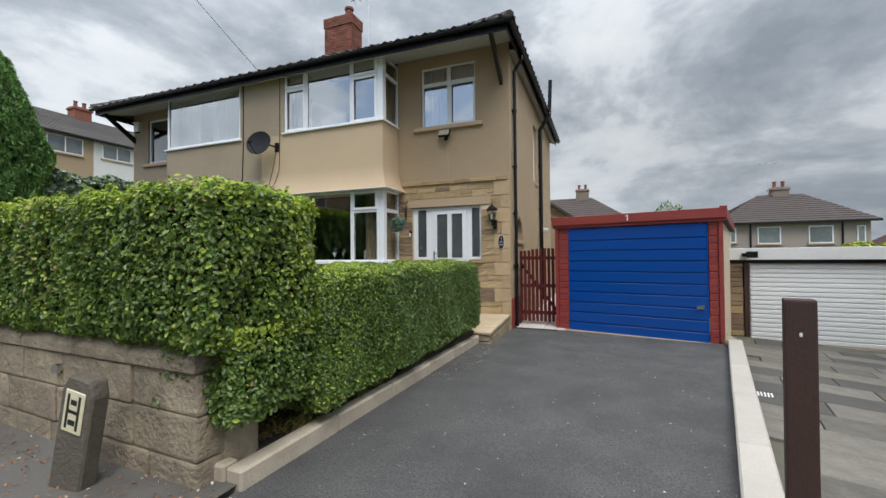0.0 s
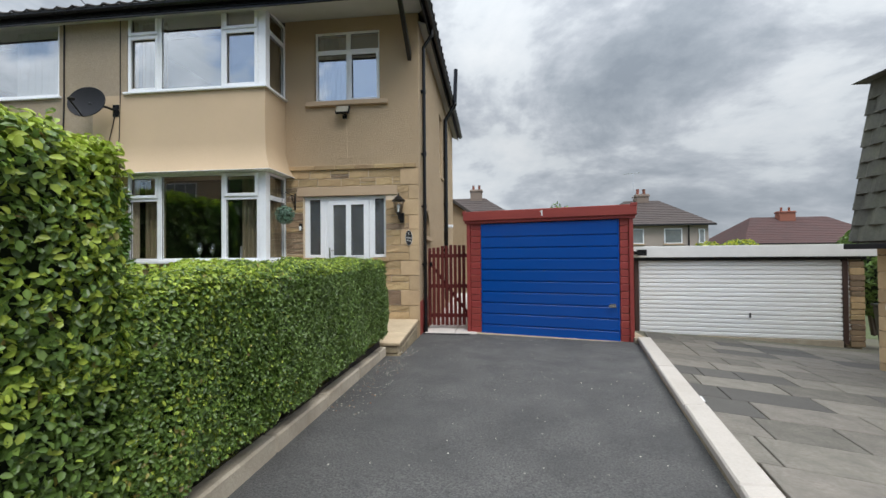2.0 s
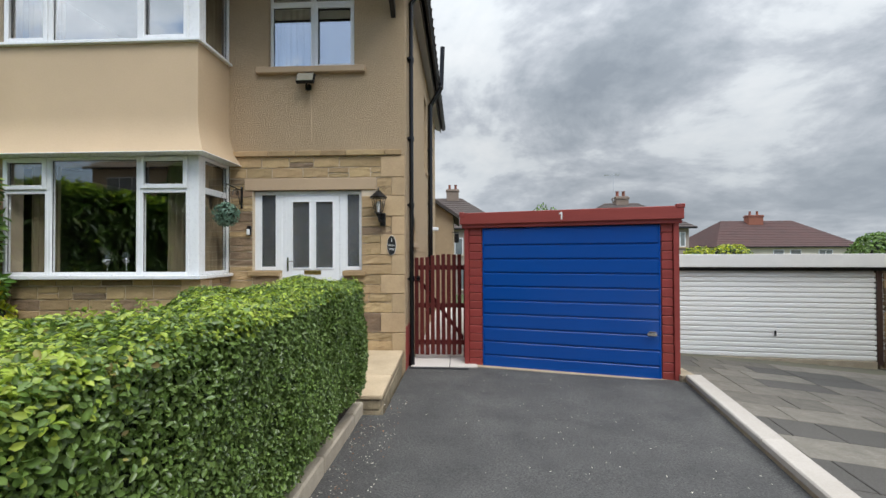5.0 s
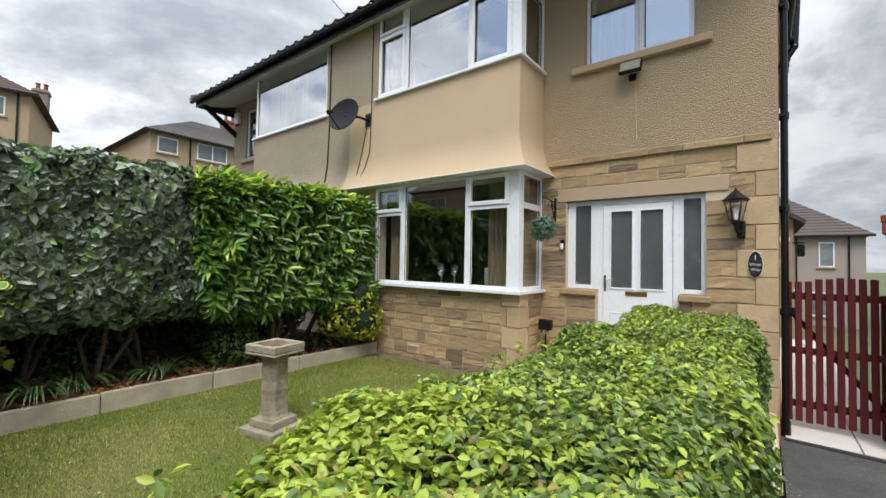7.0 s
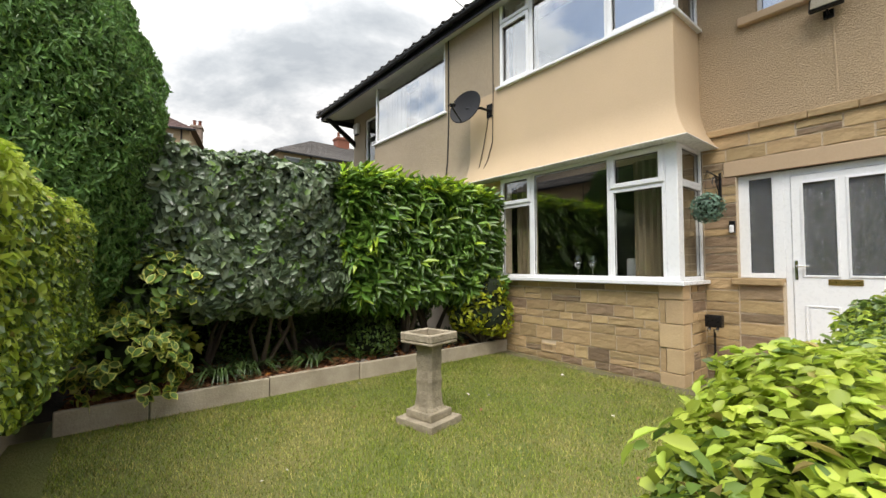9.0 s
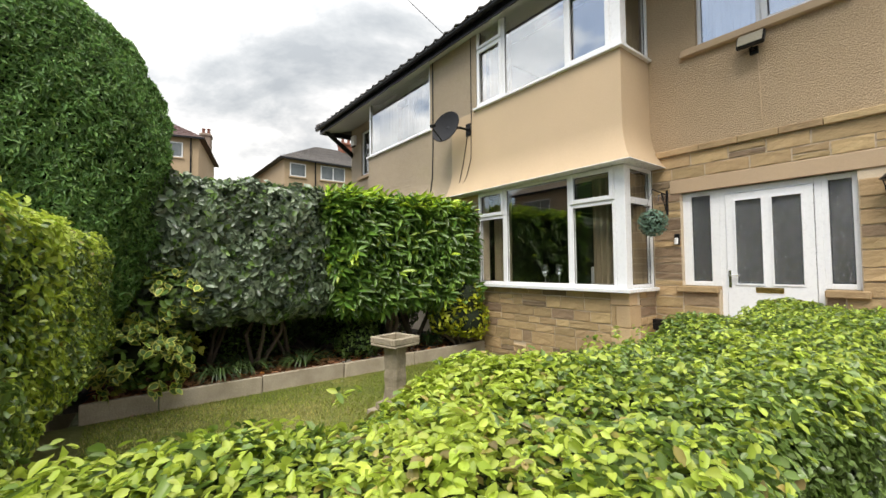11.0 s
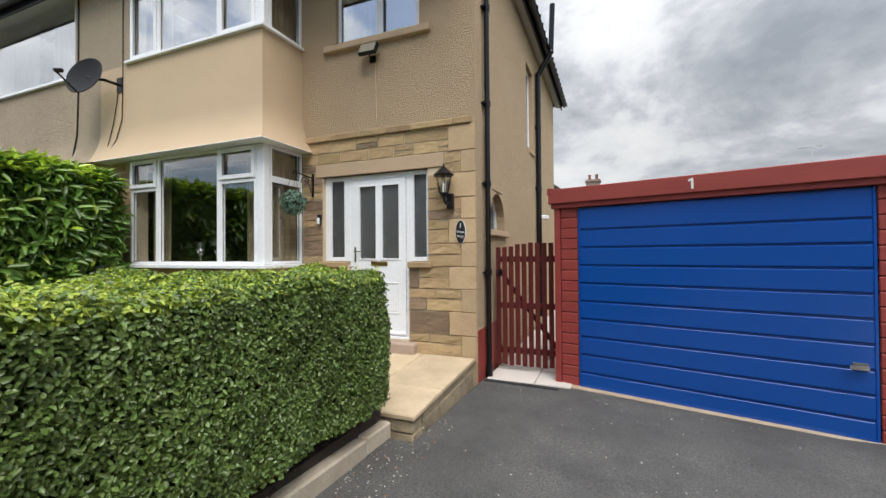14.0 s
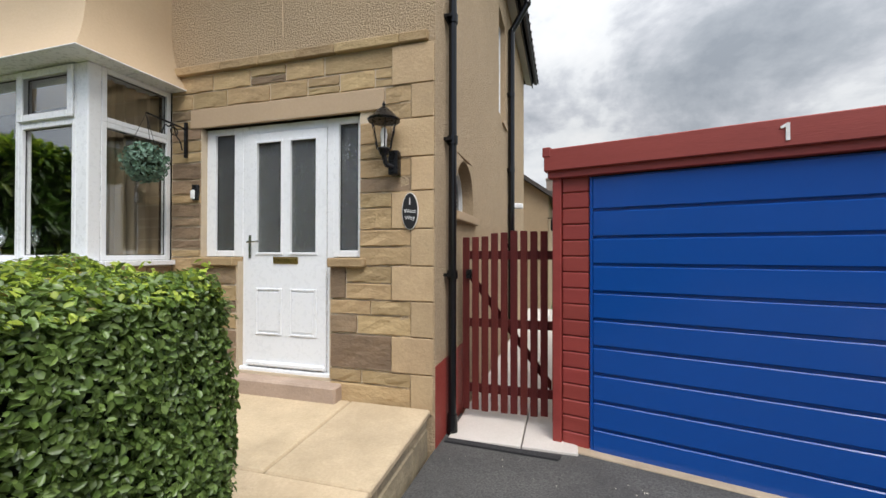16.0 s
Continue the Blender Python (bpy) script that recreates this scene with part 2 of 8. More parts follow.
M["render_grey"] = material("grey_buff_pebbledash", (0.45, 0.36, 0.25), 0.92, tint=(0.38, 0.305, 0.215), scale=0.8, amount=0.8, fine=62, fine_amount=0.7, bump=0.024, bump_scale=62, stain=0.3)
# sandstone lightened to make up for light missing on the next house's wall
M["stone_brightened"] = material("brightened_sandstone", (0.62, 0.50, 0.335), 0.9, tint=(0.48, 0.37, 0.235), scale=3, amount=0.7, fine=45, fine_amount=0.3, bump=0.012, bump_scale=24, random_tint=0.2)
M["joint"] = material("mossy_joint", (0.10, 0.092, 0.07), 0.95, tint=(0.13, 0.125, 0.075), scale=2, amount=0.8, fine=60)
M["grass_far"] = material("rough_ground", (0.08, 0.10, 0.035), 0.95, scale=0.2, amount=0.7, fine=10, bump=0.02)


def glass_material(name, tint=(0.9, 0.93, 0.93), rough=0.0, bump=0.0, ior=2.35):
    m = bpy.data.materials.new(name)
    m.use_nodes = True
    nt = m.node_tree
    b = nt.nodes["Principled BSDF"]
    b.inputs["Base Color"].default_value = (*tint, 1)
    b.inputs["Roughness"].default_value, b.inputs["Transmission Weight"].default_value, b.inputs["IOR"].default_value = rough, 1.0, ior
    if bump:
        n = nt.nodes.new("ShaderNodeTexNoise")
        n.inputs["Scale"].default_value = 65
        oc = nt.nodes.new("ShaderNodeTexCoord")
        nt.links.new(oc.outputs["Object"], n.inputs["Vector"])
        bn = nt.nodes.new("ShaderNodeBump")
        bn.inputs["Distance"].default_value = bump
        nt.links.new(n.outputs["Fac"], bn.inputs["Height"])
        nt.links.new(bn.outputs[0], b.inputs["Normal"])
    return m


M["glass"] = glass_material("window_glass", ior=1.9)
M["lantern_glass"] = glass_material("lantern_glass", (0.96, 0.97, 0.97), ior=1.2)
M["coated"] = glass_material("coated_window_glass", (0.9, 0.93, 0.93), 0.0, 0.0, 4.0)
M["obscure"] = glass_material("obscured_glass", (0.10, 0.115, 0.105), 0.08, 0.014, 2.0)
# ---- building helpers ----
def box(bm, x0, x1, y0, y1, z0, z1, m=None):
    vs = [Vector((x, y, z)) for z in (z0, z1) for y in (y0, y1) for x in (x0, x1)]
    v = [bm.verts.new(m @ p if m else p) for p in vs]
    for q in ((0, 2, 3, 1), (4, 5, 7, 6), (0, 1, 5, 4), (2, 6, 7, 3), (0, 4, 6, 2), (1, 3, 7, 5)):
        bm.faces.new([v[i] for i in q])
    return v


def soft_box(x0, x1, y0, y1, z0, z1, r=0.006, seg=1, m=None):
    bm = bmesh.new()
    box(bm, x0, x1, y0, y1, z0, z1, m)
    bmesh.ops.bevel(bm, geom=bm.edges[:], offset=r, segments=seg, affect="EDGES", profile=0.7)
    return bm


def prism(bm, outline, axis, a0, a1):
    """Extrude a closed outline (pairs) along an axis from a0 to a1."""
    def place(p, a):
        return {"x": (a, p[0], p[1]), "y": (p[0], a, p[1]), "z": (p[0], p[1], a)}[axis]
    lo = [bm.verts.new(place(p, a0)) for p in outline]
    hi = [bm.verts.new(place(p, a1)) for p in outline]
    n = len(outline)
    bm.faces.new(lo[::-1]); bm.faces.new(hi)
    for i in range(n):
        bm.faces.new((lo[i], lo[(i + 1) % n], hi[(i + 1) % n], hi[i]))


def rod(bm, p0, p1, r, n=10, r1=None):
    p0, p1 = Vector(p0), Vector(p1)
    q = (p1 - p0).to_track_quat("Z", "Y").to_matrix().to_4x4()
    m = Matrix.Translation((p0 + p1) / 2) @ q
    bmesh.ops.create_cone(bm, cap_ends=True, segments=n, radius1=r, radius2=r if r1 is None else r1, depth=(p1 - p0).length, matrix=m)


def turned(bm, profile, centre, n=16, axis=None):
    """A shape turned about the z axis: (radius, height) pairs."""
    rings = []
    for r, z in profile:
        ring = []
        for i in range(n):
            p = Vector((r * math.cos(2 * math.pi * i / n), r * math.sin(2 * math.pi * i / n), z))
            if axis:
                p = axis @ p
            ring.append(bm.verts.new(Vector(centre) + p))
        rings.append(ring)
    for a, b in zip(rings, rings[1:]):
        for i in range(n):
            bm.faces.new((a[i], a[(i + 1) % n], b[(i + 1) % n], b[i]))
    bm.faces.new(rings[0][::-1]); bm.faces.new(rings[-1])


def mesh_of(bm, name, mat, smooth=False):
    bmesh.ops.recalc_face_normals(bm, faces=bm.faces[:])
    me = bpy.data.meshes.new(name)
    bm.to_mesh(me)
    bm.free()
    if mat:
        me.materials.append(mat)
    if smooth:
        me.polygons.foreach_set("use_smooth", [True] * len(me.polygons))
        me.set_sharp_from_angle(angle=radians(35))
    return me


def part(name, bm, mat, parent=None, label="", smooth=False):
    ob = new(name, bm if isinstance(bm, bpy.types.Mesh) else mesh_of(bm, name, mat, smooth))
    if parent:
        ob.parent = parent
        ob.matrix_parent_inverse = parent.matrix_world.inverted()
    return tagged(ob, label)


def bx(name, x0, x1, y0, y1, z0, z1, mat, parent=None, label="", r=0.006):
    return part(name, soft_box(x0, x1, y0, y1, z0, z1, r), mat, parent, label)


def thing(name, at, label, category, group="", kind=""):
    ob = new(name)
    ob.location = at
    ob.matrix_world = Matrix.Translation(at)
    ob.empty_display_size = 0.1
    return tagged(ob, label, category, group, kind)


def struct(name, bm, mat, label="", category="", smooth=False):
    return tagged(part(name, bm, mat, None, label, smooth), label, category, kind="structure")


def drive_z(y):
    return 0.21 - 0.0245 * y


def paving_z(x, y):
    return 0.28 - 0.06 * x - 0.05 * y
# ---- ground ----
WALL_X1, PARTY_X, WALL_Y, BAY_Y, BACK_Y = -1.75, -7.66, 8.42, 7.70, 15.6
BAY_X0, BAY_X1 = -6.97, -4.33
EAVE_Z = 5.96
LAWN_Z = 0.25
LEFT_X = -13.50     # outer corner of the adjoining house
GA = pose(-0.88, 8.80, -0.03, 0, 0, -15.3)      # the garage's front left corner; its front runs along local x


def sheet(name, outline, height, mat, label, category, cuts=1):
    bm = bmesh.new()
    bm.faces.new([bm.verts.new((x, y, height(x, y))) for x, y in outline])
    return struct(name, bm, mat, label, category)


def kerb_x(y):
    return 1.894 + (y - 8.05) * 0.23


def build_ground():
    bm = bmesh.new()
    s = 900
    bm.faces.new([bm.verts.new(p) for p in ((-s, -s, -1.6), (s, -s, -1.6), (s, s, -1.6), (-s, s, -1.6))])
    struct("ground", bm, M["grass_far"], "rough green ground reaching the horizon", "ground")
    sheet("driveway", [(-1.98, -0.2), (kerb_x(-0.2) + 0.05, -0.2), (kerb_x(9.2) + 0.05, 9.2), (-1.75, 9.2), (-1.75, 6.7), (-1.98, 6.7)], lambda x, y: drive_z(y), M["tarmac"], "dark grey tarmac driveway strewn with pale grit", "driveway")
    sheet("pavement", [(-30, -4), (20, -4), (20, -0.2), (-1.98, -0.2), (-1.98, 2.05), (-30, 2.4)], lambda x, y: 0.205, M["street"], "worn tarmac footway with leaf litter", "pavement")
    sheet("neighbour_drive", [(kerb_x(-0.2), -0.2), (14, -0.2), (14, 14), (kerb_x(14), 14)], lambda x, y: paving_z(x, y), M["joint"], "grey mossy flagstone drive of the next house", "driveway")
    sheet("lawn", [(-6.9, 2.2), (-2.05, 2.2), (-2.05, 6.75), (-2.9, 6.75), (-2.9, 6.42), (-3.6, 6.42), (-3.6, 8.44), (-6.9, 8.44)], lambda x, y: LAWN_Z, M["lawn"], "short green lawn with dry patches", "lawn")
    sheet("flower_bed", [(-16.0, 2.42), (-6.88, 2.05), (-6.88, 8.45), (-16.0, 8.45)], lambda x, y: 0.38, M["soil"], "dark soil bed with fallen leaves", "bed")


build_ground()


# ---- house shell ----
def wall_cells(bm, u0, u1, z0, z1, holes, put):
    """Fill the rectangle u0..u1, z0..z1 with boxes round the holes (u0, u1, z0, z1)."""
    us = sorted({u0, u1, *(h[0] for h in holes), *(h[1] for h in holes)})
    zs = sorted({z0, z1, *(h[2] for h in holes), *(h[3] for h in holes)})
    for ua, ub in zip(us, us[1:]):
        for za, zb in zip(zs, zs[1:]):
            um, zm = (ua + ub) / 2, (za + zb) / 2
            if not any(h[0] < um < h[1] and h[2] < zm < h[3] for h in holes):
                put(bm, ua, ub, za, zb)


def x_wall(name, x0, x1, y0, y1, z0, z1, holes, mat, label):
    bm = bmesh.new()
    wall_cells(bm, x0, x1, z0, z1, holes, lambda b, ua, ub, za, zb: box(b, ua, ub, y0, y1, za, zb))
    bmesh.ops.remove_doubles(bm, verts=bm.verts[:], dist=0.0005)
    return struct(name, bm, mat, label, "wall")


def y_wall(name, y0, y1, x0, x1, z0, z1, holes, mat, label):
    bm = bmesh.new()
    wall_cells(bm, y0, y1, z0, z1, holes, lambda b, ua, ub, za, zb: box(b, x0, x1, ua, ub, za, zb))
    bmesh.ops.remove_doubles(bm, verts=bm.verts[:], dist=0.0005)
    return struct(name, bm, mat, label, "wall")


def mx(x):
    return 2 * PARTY_X - x


DOOR_X0, DOOR_X1, DOOR_Z0, DOOR_Z1, LIGHT_Z = -3.98, -2.385, 0.45, 2.60, 1.40
LEAF_X0, LEAF_X1 = -3.532, -2.655
WIN = (-3.745, -2.48, 4.385, 5.73)
ARCH = (9.03, 9.79, 1.85, 1.99)


def jetty(name, x_end, mat, sign, label):
    """The upper bay's apron, flared at its foot, from the party line to its corner."""
    bm = bmesh.new()
    rings = []
    for z in (2.97, 3.0, 3.06, 3.14, 3.24, 3.36, 3.5, 4.42):
        o = 0.175 * max(0.0, (3.5 - z) / 0.53) ** 2
        rings.append([bm.verts.new(p) for p in ((PARTY_X, 8.42, z), (PARTY_X, BAY_Y - o, z), (x_end + sign * o, BAY_Y - o, z), (x_end + sign * o, 8.42, z))])
    for a, b in zip(rings, rings[1:]):
        for i in range(4):
            bm.faces.new((a[i], a[(i + 1) % 4], b[(i + 1) % 4], b[i]))
    bm.faces.new(rings[0][::-1]); bm.faces.new(rings[-1])
    return struct(name, bm, mat, label, "wall", smooth=True)


def build_shell():
    x_wall("wall_front_upper", BAY_X1, WALL_X1 - 0.28, WALL_Y, 8.70, 3.16, EAVE_Z, [WIN], M["render_rough"], "buff pebbledashed upper front wall")
    x_wall("wall_front_lower", BAY_X1, WALL_X1 - 0.28, WALL_Y + 0.012, 8.70, -0.1, 3.16, [(DOOR_X0, DOOR_X1, LIGHT_Z, DOOR_Z1), (LEAF_X0 - 0.04, LEAF_X1, DOOR_Z0, LIGHT_Z)], M["mortar"], "sandstone lower front wall round the entrance")
    y_wall("wall_side", WALL_Y, BACK_Y, WALL_X1 - 0.28, WALL_X1, -0.4, EAVE_Z, [(ARCH[0], ARCH[1], ARCH[2], 2.40), (11.6, 12.3, 3.6, 5.2)], M["render_rough"], "buff pebbledashed side wall")
    x_wall("wall_back", LEFT_X, WALL_X1 - 0.28, BACK_Y - 0.3, BACK_Y, -0.4, EAVE_Z, [], M["render_rough"], "buff pebbledashed rear wall")
    y_wall("wall_party", BAY_Y + 0.4, BACK_Y - 0.3, PARTY_X - 0.1, PARTY_X + 0.1, -0.2, EAVE_Z, [], M["room_shade"], "plastered party wall, coloured near black for room shade")
    x_wall("wall_neighbour_front", LEFT_X, mx(BAY_X1), WALL_Y, 8.70, -0.1, EAVE_Z, [(mx(WIN[1]), mx(WIN[0]), WIN[2], WIN[3])], M["render_grey"], "buff pebbledashed front wall of the adjoining house")
    y_wall("wall_neighbour_side", 8.70, BACK_Y - 0.3, LEFT_X, LEFT_X + 0.28, -0.4, EAVE_Z, [], M["render_grey"], "side wall of the adjoining house")
    bm = bmesh.new()
    r, cy = (ARCH[1] - ARCH[0]) / 2, (ARCH[0] + ARCH[1]) / 2
    for sg in (-1, 1):
        pts = [(cy + sg * r * math.sin(math.pi / 2 * i / 8), ARCH[3] + r * math.cos(math.pi / 2 * i / 8)) for i in range(9)]
        prism(bm, pts + [(cy + sg * r, 2.40), ] if sg > 0 else (pts + [(cy + sg * r, 2.40)])[::-1], "x", WALL_X1 - 0.279, WALL_X1 - 0.001)
    struct("window_arch", bm, M["render_rough"], "rendered arch over the small side window", "arch")
    jetty("bay_apron", BAY_X1, M["render_smooth"], 1, "smooth buff rendered apron of the upper bay")
    jetty("bay_apron_neighbour", mx(BAY_X1), M["render_grey"], -1, "rough buff rendered apron of the adjoining bay")
    x_wall("bay_pier", mx(BAY_X0), BAY_X0, BAY_Y, 7.95, 4.42, EAVE_Z, [], M["render_grey"], "buff rendered pier between the two upper bays")
    x_wall("bay_base", BAY_X0 - 0.25, BAY_X1, BAY_Y + 0.06, 7.98, 0.0, 1.36, [], M["mortar"], "sandstone dwarf wall under the bay window")
    y_wall("bay_base_side", 7.98, WALL_Y + 0.03, BAY_X1 - 0.25, BAY_X1, 0.0, 1.36, [], M["mortar"], "sandstone return of the bay's dwarf wall")
    x_wall("bay_cheek", mx(BAY_X0), BAY_X0, BAY_Y + 0.06, 7.98, 1.36, 2.97, [], M["mortar"], "sandstone cheek beside the bay window")
    x_wall("bay_base_neighbour", mx(BAY_X1), BAY_X0 - 0.25, BAY_Y + 0.06, 7.98, 0.0, 1.36, [], M["mortar"], "dwarf wall under the adjoining bay")
    # floors and ceilings inside; the floors' colour carries the rooms' shade
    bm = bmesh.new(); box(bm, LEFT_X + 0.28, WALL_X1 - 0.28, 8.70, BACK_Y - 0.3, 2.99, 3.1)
    struct("floor_upper", bm, M["room_shade"], "upper floor, coloured near black for room shade", "floor")
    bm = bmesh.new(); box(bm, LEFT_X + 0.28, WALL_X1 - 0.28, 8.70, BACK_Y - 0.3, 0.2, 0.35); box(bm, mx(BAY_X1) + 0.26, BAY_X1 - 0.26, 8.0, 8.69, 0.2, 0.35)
    struct("floor_lower", bm, M["room_shade"], "ground floor of the rooms, coloured near black for shade", "floor")
    bm = bmesh.new(); box(bm, LEFT_X + 0.28, WALL_X1 - 0.28, 8.70, BACK_Y - 0.3, EAVE_Z - 0.03, EAVE_Z)
    struct("ceiling", bm, M["white_soffit"], "plain white ceiling of the upper rooms", "ceiling")
    # the eaves' underside slopes down to the gutter
    bm = bmesh.new(); prism(bm, [(7.47, 5.725), (WALL_Y + 0.02, 5.965), (WALL_Y + 0.02, 5.985), (7.47, 5.745)], "x", LEFT_X - 0.18, WALL_X1 + 0.18)
    struct("soffit", bm, M["white_soffit"], "grey-white painted soffit under the front eaves", "soffit")
    for xa, xb in ((WALL_X1, WALL_X1 + 0.18), (LEFT_X, LEFT_X - 0.18)):
        bm = bmesh.new(); prism(bm, [(xa, 5.80), (xb, 5.74), (xb, 5.76), (xa, 5.82)], "y", WALL_Y + 0.03, BACK_Y + 0.6)
        struct("soffit", bm, M["white_soffit"], "grey-white painted soffit under the side eaves", "soffit")


M["white_soffit"] = material("soffit_board", (0.55, 0.55, 0.53), 0.8, scale=2, amount=0.3, stain=0.2)
build_shell()


# ---- windows ----
def bars(bm, u0, u1, z0, z1, w, d0, d1, m, wz=None):
    """A rectangular frame of bars of width w between the depths d0 and d1, butted at the corners."""
    box(bm, u0, u0 + w, d0, d1, z0, z1, m)
    box(bm, u1 - w, u1, d0, d1, z0, z1, m)
    wz = wz or w
    box(bm, u0 + w, u1 - w, d0, d1, z0, z0 + wz, m)
    box(bm, u0 + w, u1 - w, d0, d1, z1 - wz, z1, m)


def bevelled(bm, r=0.005):
    bmesh.ops.bevel(bm, geom=bm.edges[:], offset=r, segments=1, affect="EDGES")
    return bm


def window(name, label, m, cells, frame_mat=None, glass=None, half=0.042, head=None):
    """cells: (u0, u1, z0, z1, opens). m: u along the wall, depth inwards, z up."""
    frame_mat, glass = frame_mat or M["upvc"], glass or M["glass"]
    top = thing(name, m @ Vector((cells[0][0], 0, cells[0][2])), label, "window", kind="structure")
    bm = bmesh.new()
    for u0, u1, z0, z1, opens in cells:
        bars(bm, u0, u1, z0, z1, half, 0.0, 0.07, m, head)
    part("window_frame", bevelled(bm, 0.004), frame_mat, top)
    for u0, u1, z0, z1, opens in cells:
        i, k, dp = half, head or half, 0.03
        if opens:
            bm = bmesh.new()
            bars(bm, u0 + 0.012, u1 - 0.012, z0 + 0.012, z1 - 0.012, 0.058, -0.022, -0.002, m)
            part("sash", bevelled(bm, 0.006), frame_mat, top)
            i = k = 0.066
        bm = bmesh.new()
        box(bm, u0 + i - 0.004, u1 - i + 0.004, dp, dp + 0.006, z0 + k - 0.004, z1 - k + 0.004, m)
        pane = part("pane", bm, glass, top)
        pane.visible_shadow = False
        bm = bmesh.new()
        bars(bm, u0 + i - 0.001, u1 - i + 0.001, z0 + k - 0.001, z1 - k + 0.001, 0.007, dp - 0.006, dp - 0.001, m)
        part("gasket", bm, M["black_paint"], top)
    return top


M["curtain"] = material("beige_curtain", (0.42, 0.34, 0.22), 0.9, tint=(0.34, 0.27, 0.17), scale=6, amount=0.5, fine=90, fine_amount=0.2, stretch=(1, 1, 0.2))
M["net"] = material("white_net_curtain", (0.72, 0.73, 0.72), 0.9, scale=5, amount=0.2, stretch=(3, 3, 0.3))


def curtain(u0, u1, z0, z1, y, mat, label, m=None, waves=7):
    bm = bmesh.new()
    n = waves * 6
    rows = []
    for z in (z0, (z0 + z1) / 2, z1):
        rows.append([])
        for i in range(n + 1):
            f = i / n
            p = Vector((u0 + (u1 - u0) * f, y + 0.03 * math.sin(f * waves * 2 * math.pi) + 0.01 * math.sin(f * 9.7 + z), z))
            rows[-1].append(bm.verts.new(m @ p if m else p))
    for a, b in zip(rows, rows[1:]):
        for i in range(n):
            bm.faces.new((a[i], a[i + 1], b[i + 1], b[i]))
    bmesh.ops.solidify(bm, geom=bm.faces[:], thickness=0.004)
    return tagged(part("curtain", bm, mat, None, "", True), label, "curtain")


def bay_window(name, label, z0, z1, tz, mirror_y=BAY_Y + 0.02, glass=None, tall=False):
    a, b, c, d = BAY_X0, -6.355, -5.12, BAY_X1 - 0.13
    m = Matrix.Translation((0, mirror_y, 0))
    top = window(name, label, m, [(a, b, tz, z1, True), (a, b, z0, tz, tall), (b, c, z0, z1, False), (c, d, tz, z1, True), (c, d, z0, tz, tall)], glass=glass)
    part("corner_post", soft_box(d, BAY_X1, mirror_y, mirror_y + 0.10, z0, z1, 0.008), M["upvc"], top)
    side = Matrix.Translation((BAY_X1, mirror_y + 0.10, 0)) @ Matrix.Rotation(radians(90), 4, "Z")
    w = window(name + "_return", label, side, [(0, WALL_Y - mirror_y - 0.10, tz, z1, False), (0, WALL_Y - mirror_y - 0.10, z0, tz, False)])
    return top


bay_window("window_1", "white plastic bay window of the front room, closed", 1.41, 2.955, 2.52)
# the upper bay: whole-height opening lights with a glazing bar
bay_window("window_2", "white plastic upper bay window with net curtain", 4.46, 5.87, 5.48, glass=M["coated"], tall=True)
window("window_3", "white plastic two-light bedroom window", Matrix.Translation((0, WALL_Y + 0.06, 0)), [(WIN[0], -3.10, 5.35, WIN[3], False), (WIN[0], -3.10, WIN[2], 5.35, False), (-3.10, WIN[1], 5.35, WIN[3], False), (-3.10, WIN[1], WIN[2], 5.35, True)], glass=M["coated"])
window("window_4", "large single-pane upper bay window of the adjoining house", Matrix.Translation((0, BAY_Y + 0.02, 0)), [(mx(BAY_X1), mx(BAY_X0), 4.46, 5.87, False)], half=0.06, glass=M["coated"])
window("window_5", "small white window of the adjoining house, tilted open", Matrix.Translation((0, WALL_Y + 0.06, 0)), [(mx(WIN[1]), mx(WIN[0]), WIN[2], WIN[3], True)], half=0.05)
window("window_6", "tall narrow landing window", Matrix.Translation((WALL_X1 - 0.08, 11.6, 0)) @ Matrix.Rotation(radians(90), 4, "Z"), [(0, 0.7, 3.6, 5.2, False)])
y_wall("bay_return_neighbour", BAY_Y + 0.095, WALL_Y, mx(BAY_X1), mx(BAY_X1) + 0.06, 4.42, EAVE_Z, [], M["upvc"], "white panel at the side of the adjoining bay")
# blank near-black wall: the shade of the lower bay is painted on
x_wall("bay_window_neighbour_base", mx(BAY_X1), mx(BAY_X0), BAY_Y + 0.08, 7.98, 1.36, 2.97, [], M["room_shade"], "blank wall for the adjoining lower bay, its shade in the colour")
bx("bay_sill", BAY_X0 - 0.06, BAY_X1 + 0.07, BAY_Y - 0.06, BAY_Y + 0.10, 1.36, 1.41, M["upvc"], None, "").name = "window_sill"
tagged(bpy.data.objects["window_sill"], "white plastic sill under the bay window", "sill", kind="structure")
tagged(bx("window_sill", BAY_X1 - 0.02, BAY_X1 + 0.07, BAY_Y + 0.105, WALL_Y, 1.362, 1.408, M["upvc"]), "white plastic sill at the bay's return", "sill", kind="structure")
tagged(bx("window_sill", BAY_X0 - 0.05, BAY_X1 + 0.05, BAY_Y - 0.05, BAY_Y + 0.10, 4.42, 4.46, M["upvc"]), "white plastic sill of the upper bay", "sill", kind="structure")
tagged(bx("window_sill", BAY_X1 - 0.02, BAY_X1 + 0.05, BAY_Y + 0.105, WALL_Y, 4.422, 4.458, M["upvc"]), "white plastic sill at the upper bay's return", "sill", kind="structure")
tagged(bx("window_sill", mx(BAY_X1) - 0.05, mx(BAY_X0) + 0.05, BAY_Y - 0.05, BAY_Y + 0.10, 4.42, 4.46, M["upvc"]), "white plastic sill of the adjoining upper bay", "sill", kind="structure")
